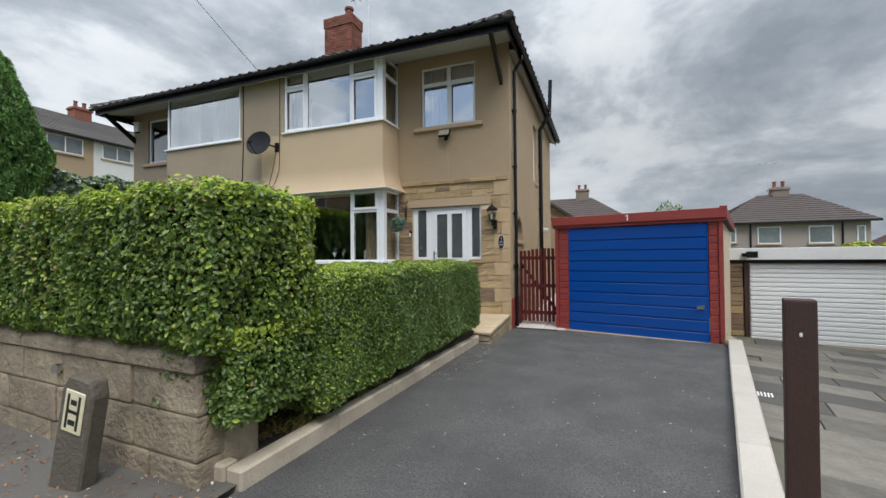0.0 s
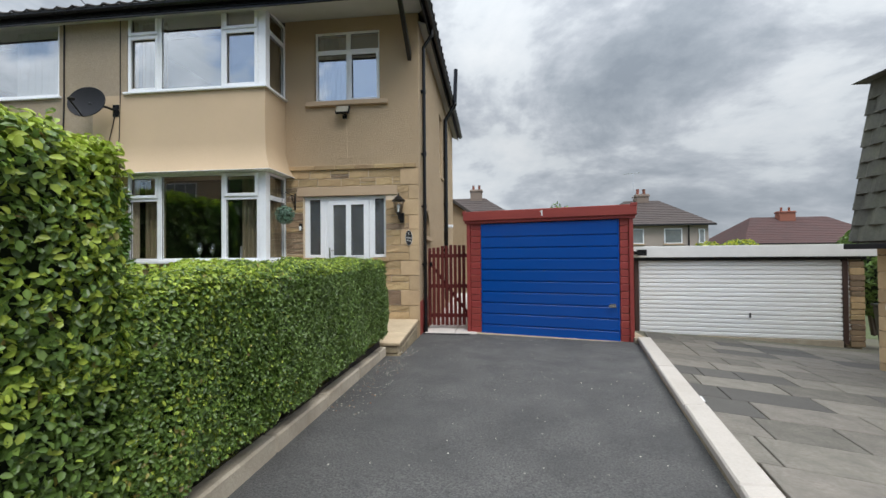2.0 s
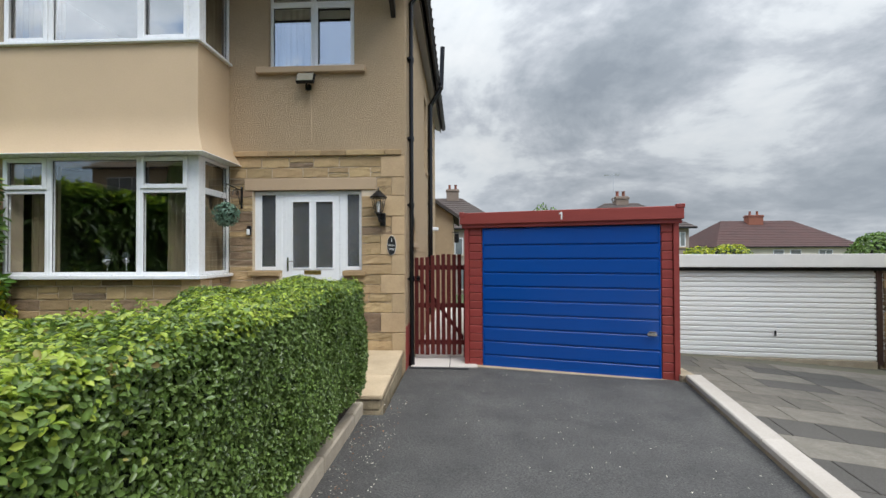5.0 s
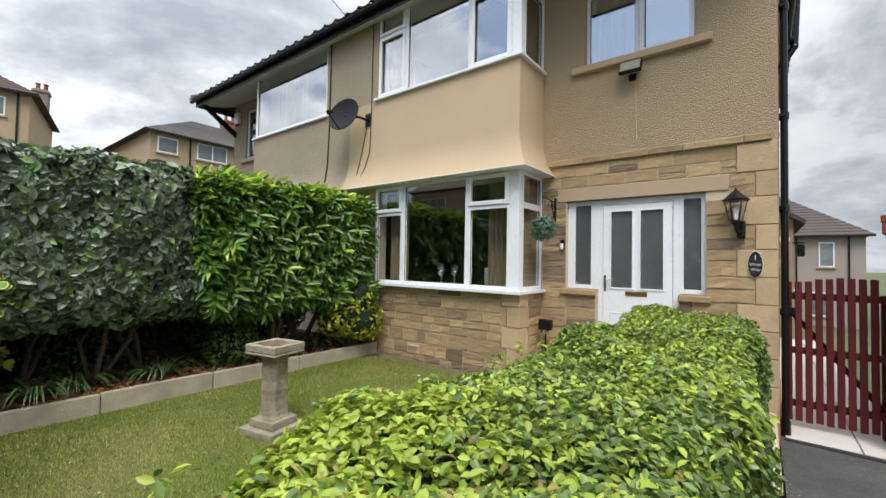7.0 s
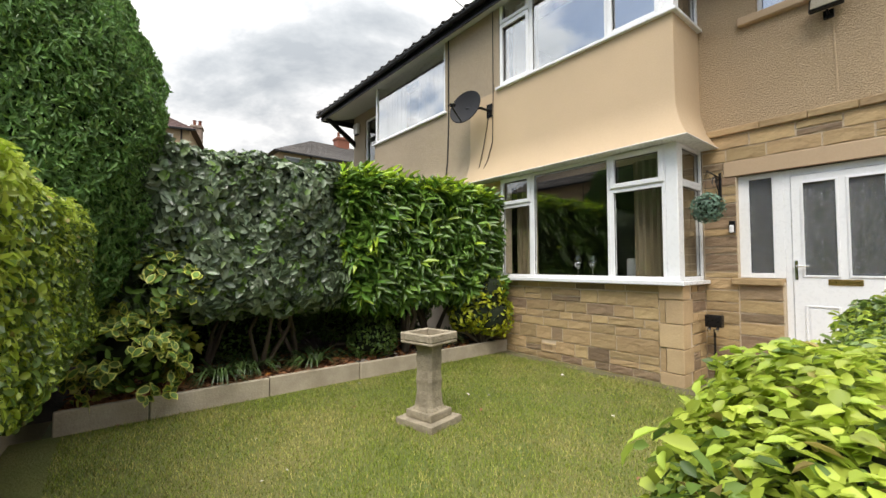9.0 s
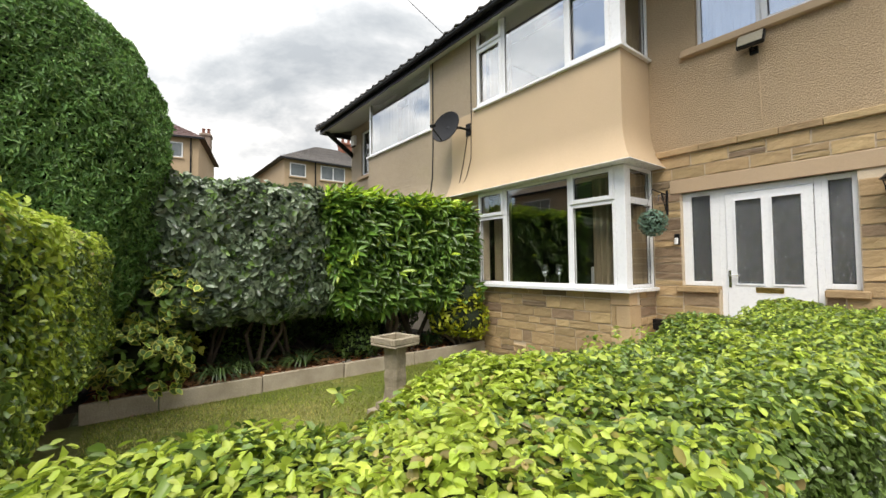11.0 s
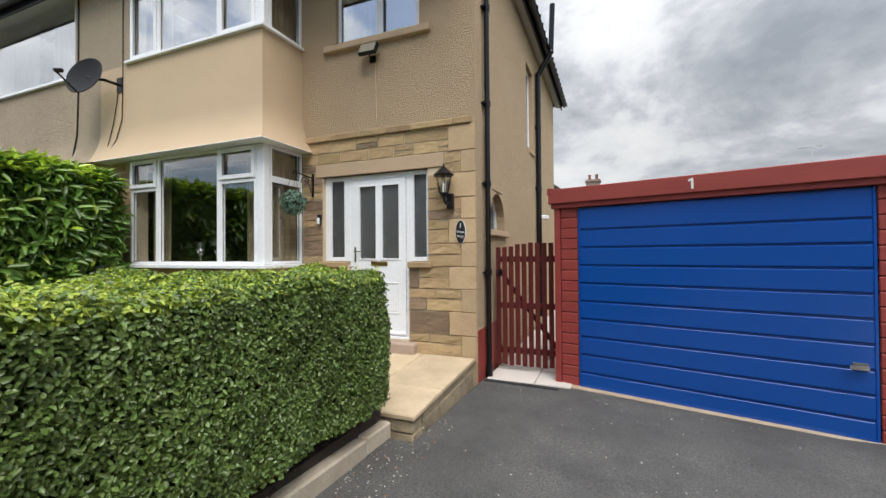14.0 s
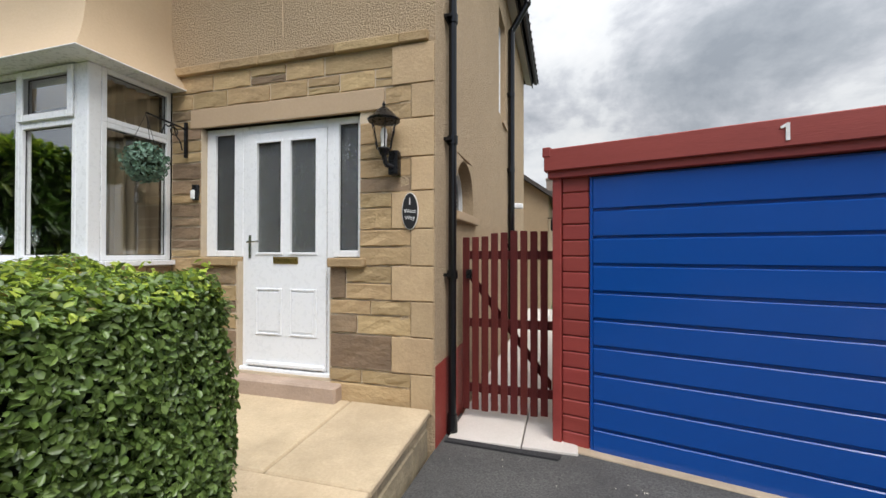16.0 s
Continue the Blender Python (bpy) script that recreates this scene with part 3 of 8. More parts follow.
tagged(bx("window_sill", -3.91, -2.32, WALL_Y - 0.07, WALL_Y + 0.06, 4.29, 4.385, M["lintel"], r=0.012), "painted stone sill of the bedroom window", "sill", kind="structure")
tagged(bx("window_sill", mx(-2.32), mx(-3.91), WALL_Y - 0.07, WALL_Y + 0.06, 4.29, 4.385, M["lintel"], r=0.012), "painted stone sill of the adjoining small window", "sill", kind="structure")
tagged(bx("trim", BAY_X0 - 0.55, BAY_X1 + 0.185, BAY_Y - 0.185, BAY_Y + 0.3, 2.958, 2.968, M["upvc"], r=0.002), "white soffit strip over the bay window", "trim", kind="structure")
tagged(bx("trim", BAY_X1 - 0.3, BAY_X1 + 0.185, BAY_Y + 0.305, WALL_Y, 2.958, 2.968, M["upvc"], r=0.002), "white soffit strip over the bay's return", "trim", kind="structure")
curtain(-6.88, -6.45, 1.45, 2.9, 8.0, M["curtain"], "beige curtain drawn aside in the bay", waves=5)
curtain(-4.98, -4.56, 1.45, 2.9, 8.05, M["curtain"], "beige curtain drawn aside in the bay", waves=5)
curtain(0.05, 0.55, 1.45, 2.9, 0.10, M["curtain"], "beige curtain at the bay's return", Matrix.Translation((BAY_X1, BAY_Y + 0.12, 0)) @ Matrix.Rotation(radians(90), 4, "Z"), 5)
curtain(-6.9, -6.4, 4.43, 5.87, 7.98, M["curtain"], "beige curtain in the upper bay", waves=5)
curtain(0.05, 0.55, 4.43, 5.87, 0.10, M["curtain"], "beige curtain at the upper bay's return", Matrix.Translation((BAY_X1, BAY_Y + 0.12, 0)) @ Matrix.Rotation(radians(90), 4, "Z"), 5)
curtain(-10.9, -10.1, 4.43, 5.87, 8.0, M["net"], "white net curtain in the adjoining bay", waves=6)
curtain(-9.6, -8.4, 4.43, 5.87, 8.0, M["net"], "white net curtain in the adjoining bay", waves=8)
curtain(-3.7, -3.2, 3.1, 5.87, 8.76, M["net"], "white curtain in the bedroom window", waves=5)


def wine_glass(x, y, z):
    top = thing("wine_glass", (x, y, z), "large clear wine glass on the inner sill", "glass")
    bm = bmesh.new()
    turned(bm, [(0.055, 0), (0.055, 0.004), (0.008, 0.012), (0.006, 0.10), (0.03, 0.13), (0.062, 0.19), (0.05, 0.29), (0.047, 0.29), (0.058, 0.19), (0.026, 0.135), (0.001, 0.125)], (x, y, z), 20)
    part("bowl", bm, M["glass"], top, "", True)


tagged(bx("window_board", BAY_X0, BAY_X1 - 0.12, 7.80, 8.22, 1.40, 1.43, M["upvc"]), "white window board inside the bay", "window board", kind="structure")
wine_glass(-5.71, 7.91, 1.43)
wine_glass(-5.60, 8.10, 1.43)


def white_chair():
    top = thing("dining_chair", (-5.05, 8.75, 0.35), "white upholstered dining chair inside the bay", "chair")
    part("backrest", soft_box(-5.35, -4.84, 8.55, 8.63, 0.85, 1.68, 0.03, 2), M["net"], top)
    part("seat", soft_box(-5.29, -4.83, 8.56, 9.02, 0.77, 0.85, 0.02, 2), M["net"], top)
    for x in (-5.26, -4.9):
        for y in (8.59, 8.95):
            part("leg", soft_box(x, x + 0.04, y, y + 0.04, 0.352, 0.77, 0.004), M["room_shade"], top)


white_chair()


# ---- front door ----
M["step_stone"] = material("pinkish_step_stone", (0.45, 0.335, 0.255), 0.85, tint=(0.35, 0.26, 0.20), scale=4, amount=0.8, fine=50, fine_amount=0.3, bump=0.005, bump_scale=40, stain=0.3)


def front_door():
    y = WALL_Y + 0.07
    m = Matrix.Translation((0, y, 0))
    side = [(DOOR_X0, LEAF_X0 - 0.04, LIGHT_Z + 0.04, DOOR_Z1, False), (LEAF_X1 + 0.0, DOOR_X1, LIGHT_Z + 0.04, DOOR_Z1, False)]
    window("window_7", "white plastic sidelight with obscured glass", m, side[:1], glass=M["obscure"], half=0.10, head=0.055)
    window("window_8", "white plastic sidelight with obscured glass", m, side[1:], glass=M["obscure"], half=0.048, head=0.055)
    top = thing("door_1", (LEAF_X0, y, DOOR_Z0), "white panelled front door with two obscured panes, closed", "door", kind="structure")
    bm = bmesh.new()
    x0, x1, z0, z1 = LEAF_X0 - 0.04, LEAF_X1, DOOR_Z0, DOOR_Z1
    box(bm, x0, x0 + 0.06, y, y + 0.07, z0, z1); box(bm, x1 - 0.06, x1, y, y + 0.07, z0, z1); box(bm, x0 + 0.06, x1 - 0.06, y, y + 0.07, z1 - 0.07, z1); box(bm, x0 + 0.06, x1 - 0.06, y, y + 0.07, z0, z0 + 0.03)
    part("door_frame", bevelled(bm, 0.004), M["upvc"], top)
    a, b, c, d = x0 + 0.065, x1 - 0.065, z0 + 0.035, z1 - 0.075
    mid = (a + b) / 2
    lz0, lz1 = 1.47, d - 0.08
    bm = bmesh.new()
    wall_cells(bm, a, b, c, d, [(a + 0.09, mid - 0.041, lz0, lz1), (mid + 0.041, b - 0.09, lz0, lz1)], lambda q, ua, ub, za, zb: box(q, ua, ub, y - 0.012, y + 0.04, za, zb))
    bmesh.ops.remove_doubles(bm, verts=bm.verts[:], dist=0.0005)
    leaf = part("leaf", bm, M["upvc"], top)
    for u0, u1 in ((a + 0.09, mid - 0.041), (mid + 0.041, b - 0.09)):
        bm = bmesh.new(); bars(bm, u0 - 0.012, u1 + 0.012, lz0 - 0.012, lz1 + 0.012, 0.02, y - 0.022, y - 0.0125, Matrix.Identity(4)); part("glazing_bead", bevelled(bm, 0.003), M["upvc"], leaf)
        bm = bmesh.new(); box(bm, u0 - 0.002, u1 + 0.002, y + 0.012, y + 0.018, lz0 - 0.002, lz1 + 0.002); p = part("pane", bm, M["obscure"], leaf); p.visible_shadow = False
        bm = bmesh.new()
        bars(bm, u0 - 0.005, u1 + 0.005, 0.76, 1.17, 0.022, y - 0.022, y - 0.0125, Matrix.Identity(4)); part("moulding", bevelled(bm, 0.006), M["upvc"], leaf)
        part("panel", soft_box(u0 + 0.03, u1 - 0.03, y - 0.018, y - 0.0125, 0.795, 1.135, 0.003), M["upvc"], leaf)
    part("weather_bar", soft_box(a, b, y - 0.04, y - 0.0125, c + 0.005, c + 0.05, 0.012), M["upvc"], top)
    part("threshold", soft_box(x0, x1, y - 0.045, y - 0.001, z0 - 0.02, z0 + 0.028, 0.006), M["upvc"], top)
    bm = bmesh.new()
    box(bm, mid - 0.125, mid + 0.125, y - 0.02, y - 0.0125, lz0 - 0.09, lz0 - 0.03)
    box(bm, mid - 0.105, mid + 0.105, y - 0.027, y - 0.0205, lz0 - 0.077, lz0 - 0.043)
    part("letterbox", bevelled(bm, 0.003), M["brass"], top, "brass letterbox")
    bm = bmesh.new()
    hx = a + 0.026
    box(bm, hx - 0.013, hx + 0.013, y - 0.02, y - 0.0125, lz0 - 0.04, lz0 + 0.16)
    rod(bm, (hx, y - 0.02, lz0 + 0.10), (hx, y - 0.055, lz0 + 0.10), 0.009)
    rod(bm, (hx, y - 0.052, lz0 + 0.10), (hx + 0.11, y - 0.052, lz0 + 0.105), 0.008)
    part("door_handle", bm, M["chrome"], top, "lever handle", True)


M["sill_wood"] = material("sandy_threshold", (0.44, 0.345, 0.24), 0.85, tint=(0.33, 0.25, 0.165), scale=5, amount=0.8, fine=60, fine_amount=0.35, bump=0.004, bump_scale=50, stain=0.3)
M["bitumen"] = material("dark_bitumen", (0.026, 0.026, 0.027), 0.75, scale=6, amount=0.5, fine=90, fine_amount=0.4, bump=0.006, bump_scale=90)
M["dish"] = material("dark_grey_dish", (0.02, 0.02, 0.022), 0.6, scale=5, amount=0.4, spec=0.15)
M["chrome"] = material("chrome", (0.7, 0.7, 0.7), 0.2, metal=1.0, scale=5, amount=0.2)
M["brass"] = material("brass", (0.55, 0.40, 0.14), 0.3, metal=1.0, scale=8, amount=0.3)
front_door()
tagged(bx("doorstep", -3.68, -2.53, WALL_Y - 0.12, WALL_Y + 0.06, 0.20, 0.425, M["step_stone"], r=0.015), "worn pinkish stone doorstep", "step", kind="structure")
tagged(bx("lintel", -4.10, -2.17, WALL_Y - 0.008, WALL_Y + 0.12, DOOR_Z1, 2.775, M["lintel"], r=0.008), "painted stone lintel over the entrance", "lintel", kind="structure")
for sx0, sx1 in ((DOOR_X0 - 0.06, LEAF_X0 - 0.045), (LEAF_X1 + 0.005, DOOR_X1 + 0.06)):
    tagged(bx("window_sill", sx0, sx1, WALL_Y - 0.05, WALL_Y + 0.12, LIGHT_Z - 0.04, LIGHT_Z + 0.035, M["stone"], r=0.01), "weathered stone sill under the sidelight", "sill", kind="structure")


# ---- stonework ----
def stone_mesh(w, h, d, rng, rough=0.004):
    """A split-faced block: w wide, h high, its face at -d, its back behind the wall face."""
    bm = bmesh.new()
    e = min(0.007, w * 0.15, h * 0.15)
    j = lambda k: rng.uniform(-k, k)
    nx = 4 if w > 0.18 else 2
    rows = []
    skew = j(0.006)
    for r, z in enumerate((0.0, e, h * 0.5 + j(h * 0.1), h - e, h)):
        edge_row = r in (0, 4)
        row = []
        for i in range(nx + 1):
            f = i / nx
            side = i in (0, nx)
            x = (0.0 if edge_row else e * 0.0) + w * f + (0 if side else j(w * 0.05))
            y = -d * 0.8 if (edge_row or side) else -d + j(rough)
            row.append(bm.verts.new((x + (j(0.002) if side else 0), y, z + (j(0.003) if edge_row else 0) + skew * (f - 0.5) * (1 if edge_row else 0.6))))
        rows.append(row)
    for a, b in zip(rows, rows[1:]):
        for i in range(nx):
            bm.faces.new((a[i], a[i + 1], b[i + 1], b[i]))
    rim = rows[0] + [r[-1] for r in rows[1:]] + rows[-1][-2::-1] + [r[0] for r in rows[-2:0:-1]]
    back = [bm.verts.new((v.co.x, 0.03, v.co.z)) for v in rim]
    for i in range(len(rim)):
        k = (i + 1) % len(rim)
        bm.faces.new((back[i], back[k], rim[k], rim[i]))
    return mesh_of(bm, "stone", None)


def lay_stones(wall, m, u0, u1, z0, z1, holes, rng, course=(0.09, 0.21), widths=(0.2, 0.5), proud=(0.005, 0.010), mat="stone", dark=0.0):
    """Courses of blocks between u0 and u1, broken at the holes."""
    z = z0
    gap = 0.017
    while z < z1 - 0.03:
        h = rng.uniform(*course)
        if z1 - z - h < course[0]:
            h = z1 - z if z1 - z < course[1] * 1.15 else (z1 - z) / 2
        spans = [(u0, u1)]
        for a, b, c, d in holes:
            if c < z + h - 0.02 and d > z + 0.02:
                spans = [s for p, q in spans for s in ((p, min(q, a)), (max(p, b), q)) if s[1] - s[0] > 0.04]
        for p, q in spans:
            u = p
            while u < q - 0.02:
                w = rng.uniform(*widths)
                if q - u - w < widths[0] * 0.6:
                    w = q - u
                pieces = [(z, h)] if h < 0.15 or rng.random() > 0.3 else [(z, h * 0.45), (z + h * 0.45, h * 0.55)]
                for zz, hh in pieces:
                    me = stone_mesh(w - gap, hh - gap, rng.uniform(*proud), rng)
                    me.materials.append(M["stone_dark" if rng.random() < dark * (2.2 if u < -3.7 else 0.6) else mat])
                    ob = new("stone", me)
                    ob.parent = wall
                    ob.matrix_local = m @ Matrix.Translation((u + gap / 2, 0, zz + gap / 2))
                u += w
        z += h


def dressed_block(wall, x0, x1, y0, y1, z0, z1, mat="stone_dressed"):
    ob = part("quoin", soft_box(x0, x1, y0, y1, z0, z1, 0.004), M[mat], wall)
    return ob


def build_stonework():
    rng = random.Random(4)
    wall = bpy.data.objects["wall_front_lower"]
    m = Matrix.Translation((0, WALL_Y + 0.008, 0))
    holes = [(DOOR_X0, DOOR_X1, LIGHT_Z - 0.04, DOOR_Z1), (LEAF_X0 - 0.05, LEAF_X1 + 0.005, 0.2, LIGHT_Z), (-4.10, -2.17, DOOR_Z1 - 0.01, 2.78), (-3.76, -2.52, 0.2, 0.45)]
    lay_stones(wall, m, BAY_X1 + 0.01, DOOR_X0, 0.22, 2.778, holes, rng, course=(0.08, 0.17), widths=(0.30, 0.6), dark=0.30)
    lay_stones(wall, m, DOOR_X0, LEAF_X0 - 0.05, 0.22, LIGHT_Z - 0.04, holes, rng, course=(0.08, 0.17), widths=(0.30, 0.6), dark=0.30)
    lay_stones(wall, m, BAY_X1 + 0.01, -2.09, 2.778, 3.085, [], rng, course=(0.150, 0.1535), widths=(0.24, 0.52), dark=0.10)
    # the pier beside the door: dressed quoins, wide and narrow by turns, with split stones bonded between
    right = WALL_X1 - 0.012
    bands = [3.085, 2.775, 2.51, 2.213, 1.952, 1.66, 1.375, 1.104, 0.83, 0.55, 0.25]
    mids = {1: 2.637, 2: 2.336, 3: 2.065, 4: 1.83, 5: 1.523, 6: 1.237, 7: 0.985, 9: 0.44}
    cuts = {(7, 0): -2.28, (7, 1): -2.40, (9, 0): -2.36}
    def split_stone(u0, u1, z0, z1, dark=False):
        me = stone_mesh(u1 - u0 - 0.016, z1 - z0 - 0.016, rng.uniform(0.010, 0.018), rng, 0.007)
        me.materials.append(M["stone_dark" if dark else "stone"])
        ob = new("stone", me)
        ob.parent = wall
        ob.matrix_local = m @ Matrix.Translation((u0 + 0.008, 0, z0 + 0.008))
    for i, (zt, zb) in enumerate(zip(bands, bands[1:])):
        wide = i % 2 == 0
        q = -2.10 if wide else -1.94
        dressed_block(wall, q, right, WALL_Y - 0.012, WALL_Y + (0.10 if wide else 0.24), zb + 0.005, zt - 0.005)
        if i == 0:
            continue
        left = (DOOR_X1 if zt > 1.4 else LEAF_X1 + 0.005) + 0.004
        if i == 1:
            left = -2.165
        if i == 6:
            split_stone(left, -2.50, zb, zt, True)
            left = -2.50
        levels = [zt, mids[i], zb] if i in mids else [zt, zb]
        for r, (za, zc) in enumerate(zip(levels, levels[1:])):
            us = [left, cuts[(i, r)], q] if (i, r) in cuts else [left, q]
            for u0, u1 in zip(us, us[1:]):
                split_stone(u0, u1, zc, za, i == 8 or (i, r) in ((3, 1), (7, 1)) and u0 == left)
    # string course
    u = BAY_X1 + 0.05
    course = thing("string_course", (u, WALL_Y, 3.09), "projecting sandstone string course over the entrance", "string course", kind="structure")
    while u < WALL_X1 - 0.06:
        w = min(rng.uniform(0.35, 0.6), WALL_X1 - 0.05 - u)
        part("stone", soft_box(u + 0.003, u + w - 0.003, WALL_Y - 0.036, WALL_Y + 0.05, 3.092, 3.168, 0.007), M["stone"], course)
        u += w
    base = bpy.data.objects["bay_base"]
    m = Matrix.Translation((0, BAY_Y + 0.056, 0))
    lay_stones(base, m, BAY_X0 - 0.24, BAY_X1 - 0.24, 0.12, 1.355, [(-6.22, -5.98, 0.36, 0.48)], rng, course=(0.08, 0.19), widths=(0.18, 0.46), dark=0.10)
    z, k = 0.12, 0
    while z < 1.33:
        h = min(rng.choice((0.22, 0.27, 0.30)), 1.355 - z)
        w = 0.235 if k % 2 == 0 else 0.16
        dressed_block(base, BAY_X1 - w, BAY_X1 + 0.022, BAY_Y + 0.032, BAY_Y + 0.06 + (0.16 if k % 2 == 0 else 0.24), z + 0.005, z + h - 0.005)
        if k % 2:
            lay_stones(base, m, BAY_X1 - 0.24, BAY_X1 - 0.165, z, z + h, [], rng, course=(h, h + 0.001), widths=(0.05, 0.1))
        z += h
        k += 1
    ret = bpy.data.objects["bay_base_side"]
    side = Matrix.Translation((BAY_X1, 0, 0)) @ Matrix.Rotation(radians(90), 4, "Z")
    lay_stones(ret, side, BAY_Y + 0.31, WALL_Y + 0.0, 0.12, 1.355, [], rng, course=(0.08, 0.17), widths=(0.16, 0.4), proud=(0.012, 0.020), dark=0.3)
    cheek = bpy.data.objects["bay_cheek"]
    lay_stones(cheek, m, BAY_X0 - 0.5, BAY_X0 - 0.005, 1.36, 2.95, [], rng, course=(0.08, 0.2), widths=(0.2, 0.5))
    # air brick in the dwarf wall
    vent = thing("air_brick", (-6.1, BAY_Y + 0.04, 0.36), "buff clay air brick low in the bay wall", "vent")
    bm = bmesh.new(); bars(bm, -6.215, -5.985, 0.365, 0.475, 0.016, BAY_Y + 0.035, BAY_Y + 0.075, Matrix.Identity(4)); part("frame", bm, M["stone_dressed"], vent)
    for i in range(1, 8):
        part("slat", soft_box(-6.2 + i * 0.025 - 0.004, -6.2 + i * 0.025 + 0.004, BAY_Y + 0.038, BAY_Y + 0.06, 0.381, 0.459, 0.001), M["stone_dressed"], vent)


build_stonework()


# ---- roof, gutters, chimney ----
def build_roof():
    x0, x1, y0, y1, z0 = LEFT_X - 0.24, WALL_X1 + 0.24, 7.41, BACK_Y + 0.68, 5.85
    h = (y1 - y0) / 2
    slope = 0.53
    ym, zr = (y0 + y1) / 2, z0 + h * slope
    bm = bmesh.new()
    v = [bm.verts.new(p) for p in ((x0, y0, z0), (x1, y0, z0), (x1, y1, z0), (x0, y1, z0), (x0 + h, ym, zr), (x1 - h, ym, zr))]
    for f in ((0, 1, 5, 4), (1, 2, 5), (2, 3, 4, 5), (3, 0, 4)):
        bm.faces.new([v[i] for i in f])
    roof = struct("roof", bm, M["roof"], "dark grey concrete tile hipped roof, slightly mossy", "roof")
    # tiles: front slope and the slope over the side wall
    verts, faces = [], []
    prof = [(0.0, 0.022), (0.07, 0.052), (0.14, 0.022), (0.20, 0.012), (0.30, 0.018)]
    L, step = math.hypot(1, slope), 0.30

    def tile(o, along, upv, nrm):
        b = len(verts)
        for s, lift in ((0.0, 0.03), (0.36, 0.0)):
            for a, q in prof:
                verts.append(tuple(o + along * a + upv * s + nrm * (q + lift)))
        for a, q in prof:
            verts.append(tuple(o + along * a + nrm * (q + 0.006)))
        n = len(prof)
        for i in range(n - 1):
            faces.append((b + i, b + i + 1, b + n + i + 1, b + n + i))
            faces.append((b + 2 * n + i, b + 2 * n + i + 1, b + i + 1, b + i))

    def slope_tiles(o, along, inward, length, rows):
        upv = (inward + Vector((0, 0, slope))).normalized()
        nrm = along.cross(upv).normalized()
        if nrm.z < 0:
            nrm = -nrm
        for r in range(rows):
            s = r * step
            run = s / L
            k = 0
            while k * 0.30 < length:
                a = k * 0.30
                if run - 0.1 < a < length - run - 0.15:
                    tile(o + along * a + upv * (s - 0.06), along, upv, nrm)
                k += 1
    slope_tiles(Vector((x0, y0, z0)), Vector((1, 0, 0)), Vector((0, 1, 0)), x1 - x0, 17)
    slope_tiles(Vector((x1, y0, z0)), Vector((0, 1, 0)), Vector((-1, 0, 0)), y1 - y0, 12)
    me = bpy.data.meshes.new("tiles")
    me.from_pydata(verts, [], faces)
    me.materials.append(M["roof"])
    tiles = part("roof_tile", me, None, roof)
    tagged(tiles, kind="stuff")
    bm = bmesh.new()
    for cx, s in ((x1, -1), (x0, 1)):
        n = 14
        for i in range(n):
            f0, f1 = i / n, (i + 1) / n + 0.012
            rod(bm, (cx + s * h * f0, y0 + h * f0, z0 + h * slope * f0 + 0.06), (cx + s * h * f1, y0 + h * f1, z0 + h * slope * f1 + 0.045), 0.10, 8, 0.085)
    part("hip_tile", bm, M["roof"], roof, "", True)
    bm = bmesh.new()
    box(bm, x0 + 0.06, x1 - 0.06, y0 + 0.06, y0 + 0.085, z0 - 0.15, z0 + 0.01)
    box(bm, x1 - 0.085, x1 - 0.06, y0 + 0.085, y1 - 0.06, z0 - 0.15, z0 + 0.01)
    box(bm, x0 + 0.06, x0 + 0.085, y0 + 0.085, y1 - 0.06, z0 - 0.15, z0 + 0.01)
    struct("fascia", bm, M["black_paint"], "black painted fascia boards", "fascia")
    gut = [(0.0, 0.0), (0.005, -0.035), (0.03, -0.06), (0.07, -0.06), (0.10, -0.035), (0.11, 0.0), (0.10, 0.0), (0.09, -0.03), (0.065, -0.05), (0.035, -0.05), (0.015, -0.03), (0.008, 0.0)]
    bm = bmesh.new(); prism(bm, [(y0 - 0.055 + a, z0 + 0.005 + b) for a, b in gut], "x", x0 - 0.04, x1 + 0.05)
    struct("gutter", bm, M["black_paint"], "black plastic gutter along the front eaves", "gutter")
    bm = bmesh.new(); prism(bm, [(x1 + 0.055 - a, z0 + 0.005 + b) for a, b in gut], "y", y0 + 0.06, y1)
    struct("gutter", bm, M["black_paint"], "black plastic gutter along the side eaves", "gutter")
    for bxx in (WALL_X1 - 0.16, LEFT_X + 0.07):
        br = thing("eaves_bracket", (bxx, WALL_Y, 5.1), "black painted timber bracket under the eaves corner", "bracket", group="eaves brackets")
        bm = bmesh.new()
        prism(bm, [(WALL_Y - 0.005, 5.07), (WALL_Y - 0.005, 5.24), (7.64, 5.76), (7.49, 5.725)], "x", bxx - 0.035, bxx + 0.035)
        part("strut", bevelled(bm, 0.006), M["black_paint"], br)


build_roof()


